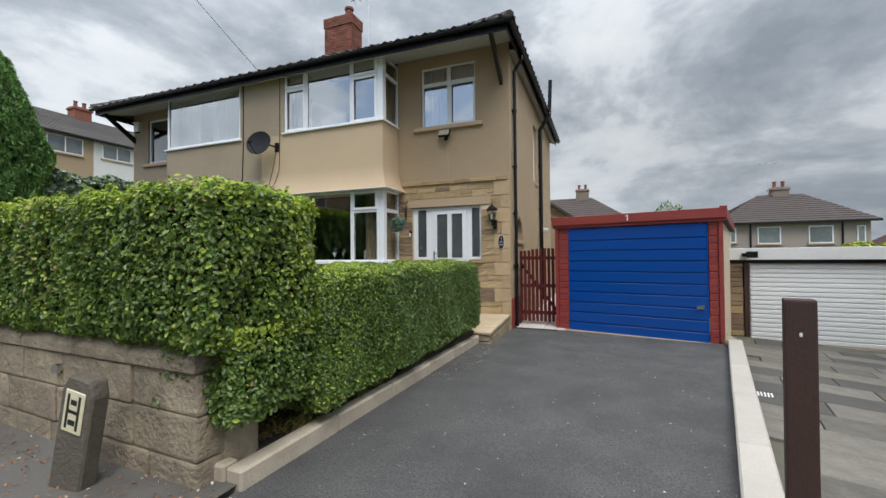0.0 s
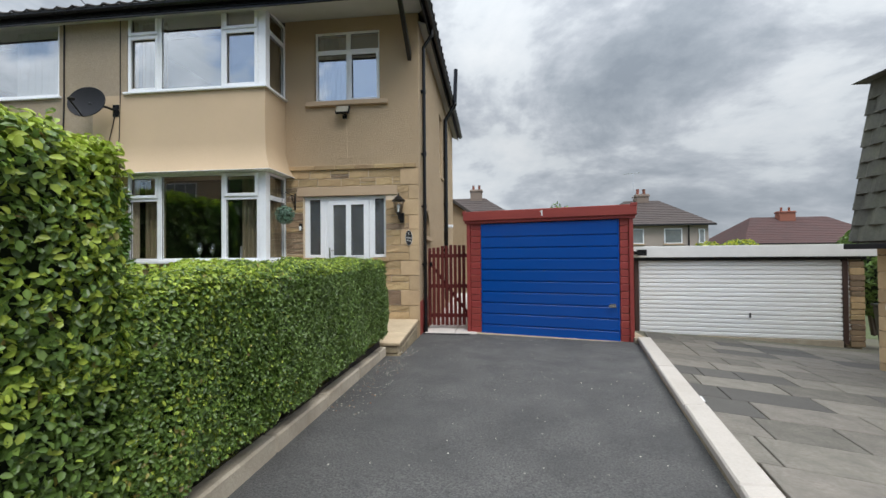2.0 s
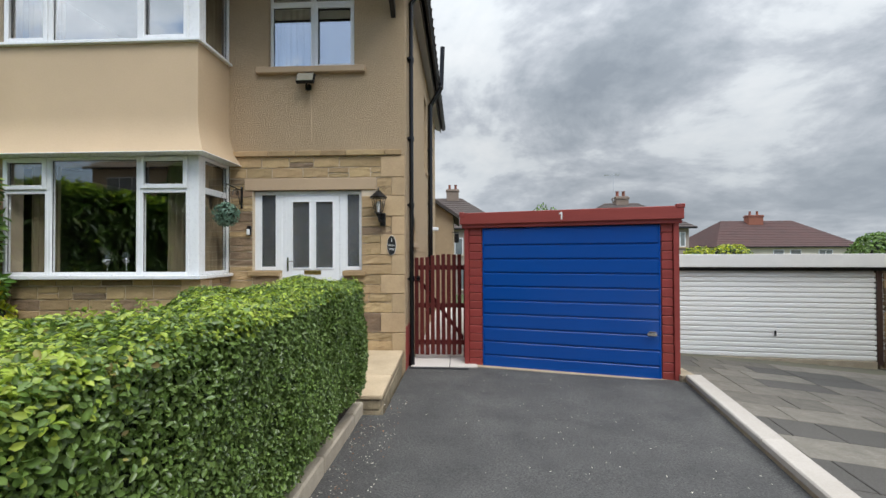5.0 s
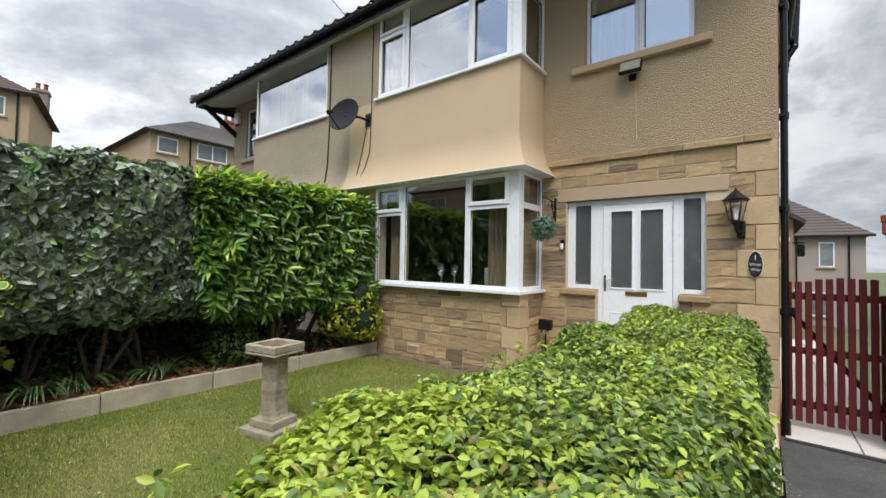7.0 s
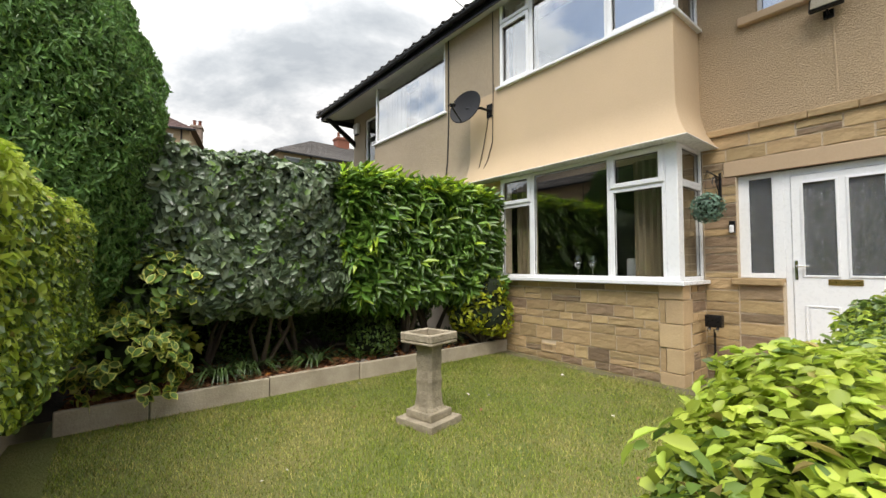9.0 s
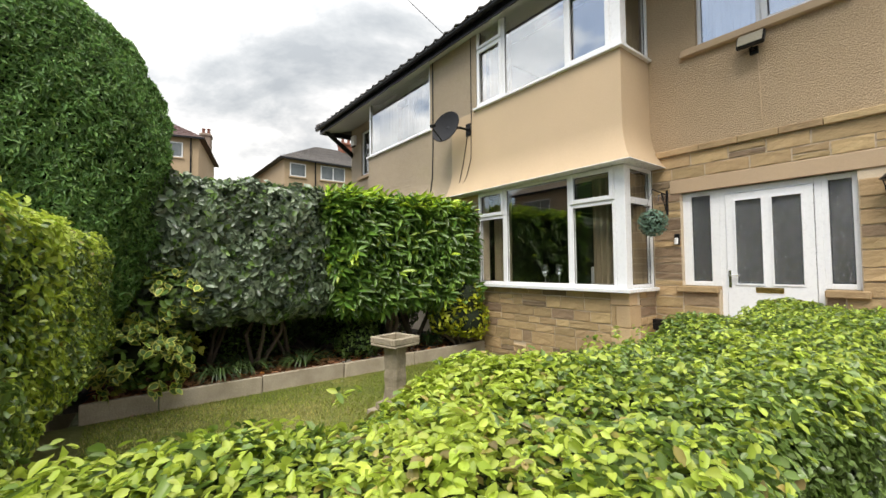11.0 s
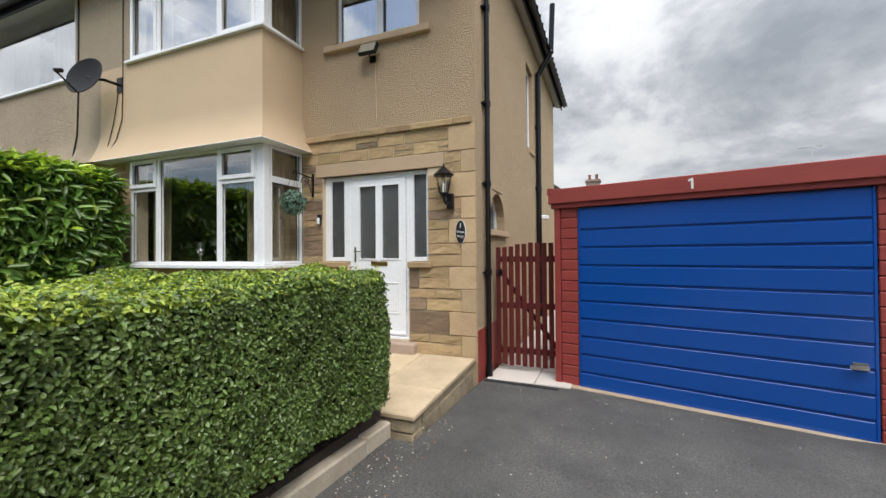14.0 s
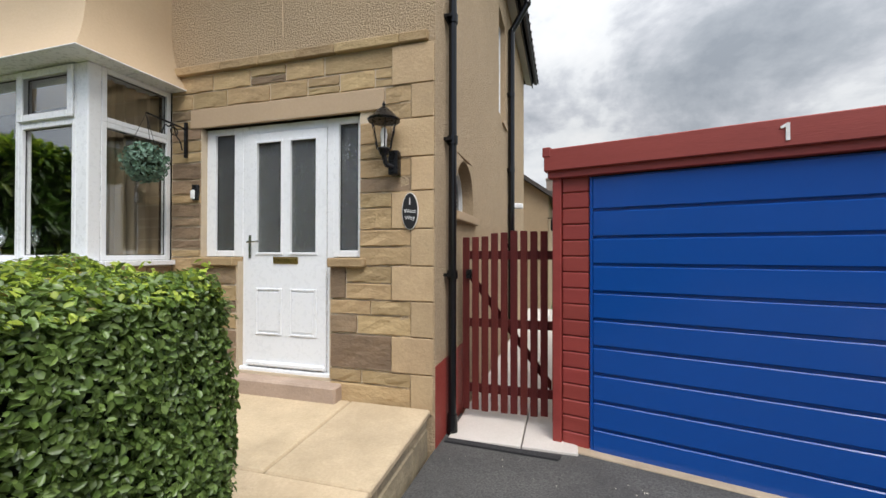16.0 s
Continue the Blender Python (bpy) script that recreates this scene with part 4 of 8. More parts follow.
def chimney_stack(name, x0, x1, y0, y1, z0, z1, label, cap=True, mat="brick"):
    top = thing(name, ((x0 + x1) / 2, (y0 + y1) / 2, z0), label, "chimney")
    part("core", soft_box(x0 + 0.012, x1 - 0.012, y0 + 0.012, y1 - 0.012, z0, z1 - 0.01, 0.004), M["mortar"], top)
    rng = random.Random(9)
    bm = bmesh.new()
    z, row = z0 + max(0, z1 - z0 - 2.3), 0
    while z < z1 - 0.03:
        grow = 0.022 if z > z1 - 0.30 else 0.0
        for along, fixed, lo, hi in (("x", y0, x0, x1), ("y", x1, y0, y1), ("y", x0, y0, y1)):
            u = lo - grow - (0.1125 if row % 2 else 0)
            while u < hi + grow:
                a, b = max(u, lo - grow), min(u + 0.215, hi + grow)
                if b - a > 0.03:
                    d = rng.uniform(0, 0.004)
                    if along == "x":
                        box(bm, a, b, fixed - grow - d, fixed + 0.05, z, z + 0.065)
                    elif fixed == x1:
                        box(bm, fixed - 0.05, fixed + grow + d, a, b, z, z + 0.065)
                    else:
                        box(bm, fixed - grow - d, fixed + 0.05, a, b, z, z + 0.065)
                u += 0.225
        z += 0.075
        row += 1
    b = part("brick", bm, M[mat + "_stuff"], top)
    tagged(b, kind="stuff")
    if cap:
        part("cap", soft_box(x0 - 0.01, x1 + 0.01, y0 - 0.01, y1 + 0.01, z1, z1 + 0.05, 0.015), M["mortar"], top)
    for i, px in enumerate((x0 + 0.28, x1 - 0.28)):
        bm = bmesh.new()
        hh = 0.12 if i == 0 else 0.34
        turned(bm, [(0.13, 0), (0.11, hh * 0.8), (0.14, hh * 0.82), (0.14, hh), (0.10, hh), (0.09, 0.02)], (px, (y0 + y1) / 2, z1 + 0.05), 14)
        part("chimney_pot", bm, M["brick"], top, "terracotta chimney pot", True)
    return top


M["brick_stuff"] = material("old_red_brick", (0.25, 0.085, 0.05), 0.9, tint=(0.12, 0.055, 0.042), scale=5, amount=0.8, fine=50, fine_amount=0.4, bump=0.006, island=0.3)
chimney_stack("chimney", -7.96, -6.97, 10.55, 11.12, 7.2, 8.88, "tall red brick chimney stack with oversailing courses")


def pipe(name, pts, r, mat, label, category, clips=()):
    top = thing(name, pts[0], label, category)
    for p, q in zip(pts, pts[1:]):
        bm = bmesh.new()
        rod(bm, p, q, r, 12)
        part("pipe", bm, mat, top, "", True)
    for p in pts[1:-1]:
        bm = bmesh.new(); bmesh.ops.create_icosphere(bm, subdivisions=2, radius=r * 1.12, matrix=Matrix.Translation(p)); part("elbow", bm, mat, top, "", True)
    for c in clips:
        bm = bmesh.new(); rod(bm, (c[0], c[1], c[2] - 0.035), (c[0], c[1], c[2] + 0.035), r * 1.3, 12)
        box(bm, c[0] - 0.07, c[0] + 0.01, c[1] - 0.075, c[1] + 0.075, c[2] - 0.012, c[2] + 0.012)
        part("clip", bm, mat, top)
    return top


px = WALL_X1 + 0.055
pipe("downpipe", [(px, 8.72, 0.14), (px, 8.72, 5.45), (WALL_X1 + 0.21, 8.72, 5.68), (WALL_X1 + 0.21, 8.72, 5.82)], 0.034, M["pipe_black"], "glossy black plastic downpipe on the side wall", "downpipe", [(px, 8.72, z) for z in (1.3, 2.4, 3.4, 4.6)])
pipe("downpipe", [(px + 0.01, 12.6, 0.2), (px + 0.01, 12.6, 5.3), (WALL_X1 + 0.34, 12.6, 5.75), (WALL_X1 + 0.38, 12.6, 6.75)], 0.056, M["pipe_black"], "thick black soil pipe rising past the eaves", "soil pipe", [(px, 12.6, z) for z in (1.6, 2.9, 4.2)])
bm = bmesh.new(); rod(bm, (px, 8.72, 0.0), (px, 8.72, 0.16), 0.046, 14, 0.042)
tagged(part("drain_shoe", bm, M["pipe_black"], None, "", True), "black plastic drain collar at the wall's foot", "drain")
bm = bmesh.new(); prism(bm, [(8.43, -0.05), (9.4, -0.05), (9.4, 0.62), (8.43, 0.62)], "x", WALL_X1 - 0.005, WALL_X1 + 0.006)
struct("plinth", bm, M["red_wood"], "red painted band at the foot of the side wall", "plinth")


def arch_window():
    y0, y1, z0, zs = ARCH
    r = (y1 - y0) / 2
    cy = (y0 + y1) / 2
    top = thing("window_9", (WALL_X1, cy, z0), "small arched window with white frame", "window", kind="structure")
    n = 14
    arc = [(cy + (r) * math.cos(math.pi * i / n), zs + r * math.sin(math.pi * i / n)) for i in range(n + 1)]
    bm = bmesh.new()
    prism(bm, [(y1, z0)] + arc + [(y0, z0)], "x", WALL_X1 - 0.16, WALL_X1 - 0.15)
    part("pane", bm, M["obscure"], top)
    bm = bmesh.new()
    path = [(y1, z0)] + arc + [(y0, z0)]
    inner = [(cy + (p[0] - cy) * 0.86, z0 + 0.05 + (p[1] - z0) * 0.87) for p in path]
    for (a, b, c, d) in zip(path, path[1:], inner[1:], inner):
        vs = [bm.verts.new((x, q[0], q[1])) for x in (WALL_X1 - 0.12, WALL_X1 - 0.16) for q in (a, b, c, d)]
        for f in ((0, 1, 2, 3), (7, 6, 5, 4), (0, 4, 5, 1), (2, 6, 7, 3)):
            bm.faces.new([vs[i] for i in f])
    part("window_frame", bm, M["upvc"], top)
    part("sill", soft_box(WALL_X1 - 0.12, WALL_X1 + 0.05, y0 - 0.06, y1 + 0.06, z0 - 0.08, z0, 0.008), M["lintel"], top)


arch_window()
# ---- driveway edges, patio ----
def kerb_left():
    rng = random.Random(2)
    top = thing("garden_kerb", (-2.0, 4.2, 0.1), "weathered concrete kerb edging the hedge bed", "kerb", kind="structure")
    y = 1.80
    while y < 6.72:
        n = min(y + rng.uniform(0.85, 0.95), 6.74)
        if 6.74 - n < 0.3:
            n = 6.74
        za, zb = 0.335 - 0.0245 * y, 0.335 - 0.0245 * n
        bm = bmesh.new()
        prism(bm, [(y + 0.004, -0.1), (n - 0.004, -0.1), (n - 0.004, zb + rng.uniform(-0.006, 0.006)), (y + 0.004, za + rng.uniform(-0.006, 0.006))], "x", -2.07 + rng.uniform(-0.006, 0.006), -1.955 + rng.uniform(-0.006, 0.006))
        part("kerbstone", bevelled(bm, 0.014), M["concrete_edge"], top)
        y = n
    part("kerbstone", soft_box(-2.33, -2.074, 1.79, 1.90, 0.0, 0.30, 0.014), M["concrete_edge"], top)


kerb_left()


def kerb_right():
    top = thing("boundary_kerb", (kerb_x(4), 4, 0.1), "white painted concrete kerb between the two drives", "kerb", kind="structure")
    marks = [-0.2, 0.75, 2.05, 3.35, 4.65, 6.0, 7.95]
    rng = random.Random(5)
    for a, b in zip(marks, marks[1:]):
        bm = bmesh.new()
        o = rng.uniform(-0.006, 0.006)
        za, zb = drive_z(a) + 0.105, drive_z(b) + 0.105
        lo = [(kerb_x(a) + 0.02 + o, a + 0.004), (kerb_x(a) + 0.215 + o, a + 0.004), (kerb_x(b) + 0.215 + o, b - 0.004), (kerb_x(b) + 0.02 + o, b - 0.004)]
        v0 = [bm.verts.new((x, y, z - 0.07)) for (x, y), z in zip(lo, (za, za, zb, zb))]
        v1 = [bm.verts.new((x, y, z)) for (x, y), z in zip(lo, (za, za, zb, zb))]
        bm.faces.new(v0[::-1]); bm.faces.new(v1)
        for i in range(4):
            bm.faces.new((v0[i], v0[(i + 1) % 4], v1[(i + 1) % 4], v1[i]))
        part("coping", bevelled(bm, 0.012), M["white_kerb"], top)
        bm = bmesh.new()
        lo = [(kerb_x(a) + 0.035, a), (kerb_x(a) + 0.205, a), (kerb_x(b) + 0.205, b), (kerb_x(b) + 0.035, b)]
        v0 = [bm.verts.new((x, y, -0.6)) for x, y in lo]
        v1 = [bm.verts.new((x, y, z - 0.071)) for (x, y), z in zip(lo, (za, za, zb, zb))]
        bm.faces.new(v0[::-1]); bm.faces.new(v1)
        for i in range(4):
            bm.faces.new((v0[i], v0[(i + 1) % 4], v1[(i + 1) % 4], v1[i]))
        part("footing", bm, M["wall_stone"], top, "rough mortared stone footing")
    part("footing", soft_box(1.86, 2.06, 7.96, 8.5, -0.5, 0.10, 0.03, 2), M["wall_stone"], top, "rough mortared stone footing")


M["white_kerb"] = material("white_painted_concrete", (0.45, 0.405, 0.355), 0.8, tint=(0.36, 0.32, 0.27), scale=2.5, amount=0.6, fine=60, fine_amount=0.2, bump=0.003, stain=0.2, random_tint=0.05)
kerb_right()


def patio():
    top = thing("patio", (-2.8, 7.5, 0.0), "raised patio of pale buff stone slabs by the door", "patio", kind="structure")
    # the slabs fall gently from the house towards the street
    m = Matrix.Translation((0, 8.40, 0.303)) @ Matrix.Rotation(math.atan(0.055), 4, "X") @ Matrix.Translation((0, -8.40, 0))
    for y0, y1, xs in ((7.40, 8.405, (-3.62, -2.44, -1.775)), (6.78, 7.40, (-3.62, -2.62, -1.775))):
        for x0, x1 in zip(xs, xs[1:]):
            part("slab", soft_box(x0 + 0.004, x1 - 0.004, y0 + 0.004, y1 - 0.004, -0.05, 0.0, 0.010, 1, m), M["slab"], top)
    for y, x0, x1, za, zb in ((6.81, -3.6, -2.72, 0.05, 0.11), (6.81, -2.72, -1.80, 0.05, 0.11), (6.82, -3.6, -2.4, -0.1, 0.047), (6.82, -2.4, -1.80, -0.1, 0.047)):
        part("riser", soft_box(x0 + 0.004, x1 - 0.004, y, y + 0.18, za, zb + 0.05 * (zb > 0.1), 0.012), M["riser_stone"], top)
    for y0, y1, lo, hi in ((7.004, 7.5, -0.13, -0.053), (7.5, 8.0, -0.13, -0.053), (8.0, 8.40, -0.13, -0.053), (7.004, 7.4, -0.36, -0.134), (7.4, 8.1, -0.36, -0.134), (8.1, 8.40, -0.36, -0.134)):
        part("riser", soft_box(-2.0, -1.80, y0 + 0.004, y1 - 0.004, lo, hi, 0.012, 1, m), M["riser_stone"], top)
    part("slab", soft_box(-3.86, -3.63, 6.72, 8.38, 0.17, 0.262, 0.010), M["slab"], top)


M["riser_stone"] = material("weathered_riser_stone", (0.40, 0.32, 0.205), 0.92, tint=(0.19, 0.155, 0.105), scale=6, amount=0.9, fine=50, fine_amount=0.4, bump=0.012, bump_scale=30, stain=0.5, random_tint=0.15)
patio()


def entry_slabs():
    top = thing("gate_path", (-1.3, 9.0, 0.0), "pale concrete slabs under the side gate", "path", kind="structure")
    for x0, x1 in ((-1.70, -1.135), (-1.125, -0.72)):
        for y0, y1 in ((8.62, 9.32), (9.33, 9.95), (9.96, 10.6), (10.61, 11.3), (11.31, 12.6), (12.61, 14.0), (14.01, 16.5)):
            part("slab", soft_box(x0, x1, y0, y1, -0.10, 0.019, 0.006), M["pale_slab"], top)


M["pale_slab"] = material("pale_concrete", (0.58, 0.53, 0.48), 0.8, tint=(0.50, 0.45, 0.40), scale=2.5, amount=0.5, fine=70, fine_amount=0.2, bump=0.002, random_tint=0.05)
entry_slabs()
# dark edging along the front of the gate slabs and the garage sill
bm = bmesh.new(); prism(bm, [(-1.715, 8.555), (-0.86, 8.50), (-0.84, 8.565), (-1.715, 8.615)], "z", -0.06, 0.016)
struct("drive_edging", bm, M["bitumen"], "dark tarmac fillet along the gate slabs", "edging")
bm = bmesh.new(); box(bm, -0.10, 2.86, -0.165, -0.095, -0.08, 0.012, GA)
struct("drive_edging", bm, M["bitumen"], "dark tarmac fillet along the garage sill", "edging")


# ---- blue garage ----
def garage():
    top = thing("garage", GA @ Vector((1.4, 0, 0)), "timber-fronted garage with blue steel door and red boarding", "garage")
    inv = GA @ Matrix.Translation((-0.02, 0, 0)) @ Matrix.Diagonal((1.03, 1, 1, 1))
    def g(name, x0, x1, y0, y1, z0, z1, mat, parent=top, label="", r=0.005):
        return part(name, soft_box(x0, x1, y0, y1, z0, z1, r, 1, inv), mat, parent, label)
    g("side_wall", 0.03, 0.12, 0.06, 5.2, -0.2, 2.12, M["mortar"], label="grey concrete panel wall")
    g("side_wall", 2.68, 2.77, 0.06, 5.2, -0.4, 2.12, M["mortar"], label="grey concrete panel wall")
    g("back_wall", 0.12, 2.68, 5.1, 5.2, -0.2, 2.12, M["mortar"])
    g("roof", -0.04, 2.84, 0.03, 5.3, 2.13, 2.18, M["roof"], label="grey corrugated roof sheet")
    # corner posts and boards
    for x0 in (0.0, 2.735):
        g("post", x0, x0 + 0.065, -0.02, 0.055, 0.0, 2.10, M["red_wood"])
    for x0, x1 in ((0.067, 0.262), (2.597, 2.733)):
        z = 0.02
        while z < 2.08:
            g("board", x0, x1, 0.0, 0.03, z, z + 0.118, M["red_wood"], r=0.009)
            z += 0.122
    g("fascia_board", -0.05, 2.85, -0.075, -0.045, 2.14, 2.31, M["red_wood"], r=0.006)
    g("fascia_board", -0.03, 2.83, -0.045, 0.03, 2.085, 2.165, M["red_wood"], r=0.006)
    g("end_cap", -0.06, 0.0, -0.08, 0.02, 2.25, 2.325, M["red_wood"])
    g("end_cap", 2.76, 2.86, -0.08, 0.02, 2.28, 2.335, M["red_wood"])
    g("fascia_board", -0.055, -0.03, -0.044, 5.3, 2.14, 2.31, M["red_wood"])
    g("fascia_board", 2.83, 2.855, -0.044, 5.3, 2.14, 2.31, M["red_wood"])
    g("threshold", 0.0, 2.86, -0.09, 0.06, -0.12, 0.042, M["sill_wood"], label="weathered sandy threshold strip")
    # ribbed up-and-over door
    door = part("door", soft_box(0.268, 2.590, 0.012, 0.03, 0.02, 2.08, 0.004, 1, inv), M["blue_steel"], top, "glossy blue ribbed steel door, closed")
    n = 10
    marks = [0.022] + [0.205 + 0.2025 * i for i in range(n - 1)] + [2.078]
    for z0, z1 in zip(marks, marks[1:]):
        g("panel", 0.291, 2.567, -0.008, 0.011, z0 + 0.011, z1 - 0.011, M["blue_steel"], door, r=0.006)
    g("rim", 0.268, 0.290, -0.004, 0.011, 0.022, 2.078, M["blue_steel"], door)
    g("rim", 2.568, 2.590, -0.004, 0.011, 0.022, 2.078, M["blue_steel"], door)
    bm = bmesh.new()
    box(bm, 2.44, 2.53, -0.014, -0.0085, 0.60, 0.66, inv)
    rod(bm, inv @ Vector((2.485, -0.014, 0.63)), inv @ Vector((2.485, -0.05, 0.63)), 0.012)
    box(bm, 2.42, 2.53, -0.062, -0.045, 0.612, 0.646, inv)
    part("door_handle", bm, M["chrome"], door, "chrome T handle")
    return top


garage()


def letters(name, text, size, m, mat, parent=None, depth=0.002):
    cu = bpy.data.curves.new(name, "FONT")
    cu.body, cu.size, cu.extrude, cu.align_x, cu.align_y, cu.offset = text, size, depth, "CENTER", "CENTER", 0.0
    tmp = bpy.data.objects.new(name, cu)
    me = bpy.data.meshes.new_from_object(tmp)
    bpy.data.objects.remove(tmp)
    me.transform(m @ Matrix.Rotation(radians(90), 4, "X"))
    me.materials.append(mat)
    ob = new(name, me)
    if parent:
        ob.parent = parent
        ob.matrix_parent_inverse = parent.matrix_world.inverted()
    return ob


bm = bmesh.new()
prism(bm, [(1.39, 2.175), (1.41, 2.175), (1.41, 2.28), (1.396, 2.28), (1.364, 2.26), (1.37, 2.246), (1.39, 2.257)], "y", -0.081, -0.0755)
bm.transform(GA)
tagged(part("house_number", bm, M["white_paint"]), "white numeral one on the garage fascia", "number")


def side_gate():
    y = 9.06
    top = thing("side_gate", (-1.3, y, 0.06), "dark red picket side gate, closed", "gate")
    rng = random.Random(3)
    x = -1.685
    i = 0
    while x < -0.93:
        w = 0.060
        zt = (1.62 if i < 3 else 1.66) + rng.uniform(-0.01, 0.01)
        part("slat", soft_box(x, x + w, y - 0.024, y - 0.002, 0.085 + rng.uniform(0, 0.015), zt, 0.004), M["dark_red_wood"], top)
        x += w + 0.0245
        i += 1
    for z in (0.24, 0.82, 1.42):
        part("rail", soft_box(-1.69, -0.90, y, y + 0.035, z, z + 0.075, 0.004), M["dark_red_wood"], top)
    bm = bmesh.new()
    prism(bm, [(-1.68, 1.30), (-1.68, 1.39), (-0.92, 0.38), (-0.92, 0.29)], "y", y + 0.036, y + 0.06)
    part("brace", bm, M["dark_red_wood"], top)
    part("latch", soft_box(-1.65, -1.60, y - 0.05, y - 0.025, 1.25, 1.33, 0.004), M["black_paint"], top, "black latch")
    post = thing("gate_post", (-0.93, y, 0), "dark red gate post beside the garage", "post")
    part("post", soft_box(-0.915, -0.875, 9.14, 9.20, 0.02, 1.5, 0.005), M["dark_red_wood"], post)


side_gate()


# ---- fittings on the front wall ----
def wall_lantern():
    x, y, z = -2.105, WALL_Y - 0.02, 2.107
    top = thing("wall_lantern", (x, y, z), "black coach lantern with glass panes beside the door", "lantern")
    part("backplate", soft_box(x + 0.002, x + 0.082, y - 0.06, y + 0.02, z - 0.04, z + 0.15, 0.022, 2), M["black_paint"], top)
    bm = bmesh.new()
    rod(bm, (x + 0.04, y - 0.05, z + 0.02), (x + 0.01, y - 0.11, z + 0.03), 0.018); rod(bm, (x + 0.01, y - 0.11, z + 0.03), (x, y - 0.13, z + 0.10), 0.018)
    part("arm", bm, M["black_paint"], top, "", True)
    c = (x, y - 0.13, z + 0.09)
    bm = bmesh.new(); turned(bm, [(0.012, 0), (0.03, 0.01), (0.035, 0.03), (0.05, 0.05), (0.045, 0.06)], c, 12); part("cup", bm, M["black_paint"], top, "", True)
    bm = bmesh.new(); turned(bm, [(0.052, 0.06), (0.088, 0.16), (0.096, 0.26), (0.092, 0.26), (0.084, 0.16), (0.048, 0.06)], c, 6); g = part("glass", bm, M["lantern_glass"], top, "clear glass panes"); g.visible_shadow = False
    for i in range(6):
        a = 2 * math.pi * i / 6
        bm = bmesh.new(); rod(bm, (c[0] + 0.056 * math.cos(a), c[1] + 0.056 * math.sin(a), c[2] + 0.055), (c[0] + 0.100 * math.cos(a), c[1] + 0.100 * math.sin(a), c[2] + 0.265), 0.005, 6); part("glazing_bar", bm, M["black_paint"], top)
    bm = bmesh.new(); turned(bm, [(0.118, 0.255), (0.125, 0.27), (0.108, 0.285), (0.055, 0.335), (0.03, 0.36), (0.018, 0.365), (0.010, 0.375), (0.015, 0.385), (0.006, 0.40), (0.002, 0.415)], c, 12); part("roof", bm, M["black_paint"], top, "", True)
    bm = bmesh.new(); turned(bm, [(0.02, 0.06), (0.022, 0.12), (0.028, 0.16), (0.02, 0.20), (0.005, 0.215)], c, 12); part("bulb", bm, M["white_paint"], top, "white bulb", True)


wall_lantern()


def oval_sign():
    x, y, z = -1.944, WALL_Y - 0.018, 1.794
    top = thing("house_sign", (x, y, z), "black oval house sign with white lettering", "sign")
    def oval(a, b, y0, y1):
        bm = bmesh.new()
        prism(bm, [(x + a * math.cos(2 * math.pi * i / 40), z + b * math.sin(2 * math.pi * i / 40)) for i in range(40)], "y", y0, y1)
        return bm
    part("rim", oval(0.066, 0.142, y - 0.006, y + 0.01), M["white_paint"], top, "white rim line")
    part("plate", oval(0.061, 0.137, y - 0.009, y - 0.0055), M["sign_black"], top, "black plate")
    for text, size, dz in (("1", 0.085, 0.072), ("West", 0.05, 0.0), ("Way", 0.05, -0.052)):
        letters("lettering", text, size * 0.88, Matrix.Translation((x, y - 0.0105, z + dz)), M["white_paint"], top, 0.001)


M["sign_black"] = material("sign_black", (0.015, 0.015, 0.016), 0.4, scale=4, amount=0.2)
oval_sign()


def bracket_and_basket():
    x, y = -4.13, WALL_Y - 0.02
    top = thing("hanging_bracket", (x, y, 2.55), "black scrolled wrought-iron wall bracket", "bracket")
    bm = bmesh.new(); box(bm, x - 0.012, x + 0.012, y - 0.012, y + 0.01, 2.34, 2.66); part("back_bar", bm, M["black_paint"], top)
    bm = bmesh.new()
    rod(bm, (x, y - 0.01, 2.60), (x - 0.02, y - 0.36, 2.64), 0.008)
    prev = None
    for i in range(15):
        a = i / 14 * math.pi * 1.3
        p = (x - 0.008, y - 0.03 - 0.20 * (i / 14), 2.40 + 0.2 * math.sin(a * 0.62) + 0.02 * math.sin(a * 4))
        if prev:
            rod(bm, prev, p, 0.006, 6)
        prev = p
    for k in range(10):
        a0, a1 = k / 10 * 2 * math.pi, (k + 1) / 10 * 2 * math.pi
        rod(bm, (x, y - 0.12 + 0.035 * math.cos(a0), 2.55 + 0.035 * math.sin(a0)), (x, y - 0.12 + 0.035 * math.cos(a1), 2.55 + 0.035 * math.sin(a1)), 0.005, 6)
    part("scroll", bm, M["black_paint"], top, "", True)
    c = Vector((x - 0.02, y - 0.36, 2.22))
    ball = thing("hanging_basket", c, "grey-green artificial foliage ball hanging on chains", "hanging basket")
    for a in (0, 2.1, 4.2):
        bm = bmesh.new(); rod(bm, (c.x, c.y, 2.63), (c.x + 0.10 * math.cos(a), c.y + 0.10 * math.sin(a), 2.36), 0.002, 5); part("chain", bm, M["dish"], ball)
    bm = bmesh.new(); bmesh.ops.create_icosphere(bm, subdivisions=2, radius=0.11, matrix=Matrix.Translation(c)); part("core", bm, M["hedge"], ball)
    n = 700
    rng = np.random.default_rng(8)
    d = rng.normal(size=(n, 3)); d /= np.linalg.norm(d, axis=1)[:, None]
    leaves = leaf_mesh("leaves", np.array(c) + d * rng.uniform(0.12, 0.175, (n, 1)), d, rng, 0.034, 0.048, 0.55, [M["sage_leaf"]], spread=0.5)
    part("foliage", leaves, None, ball)


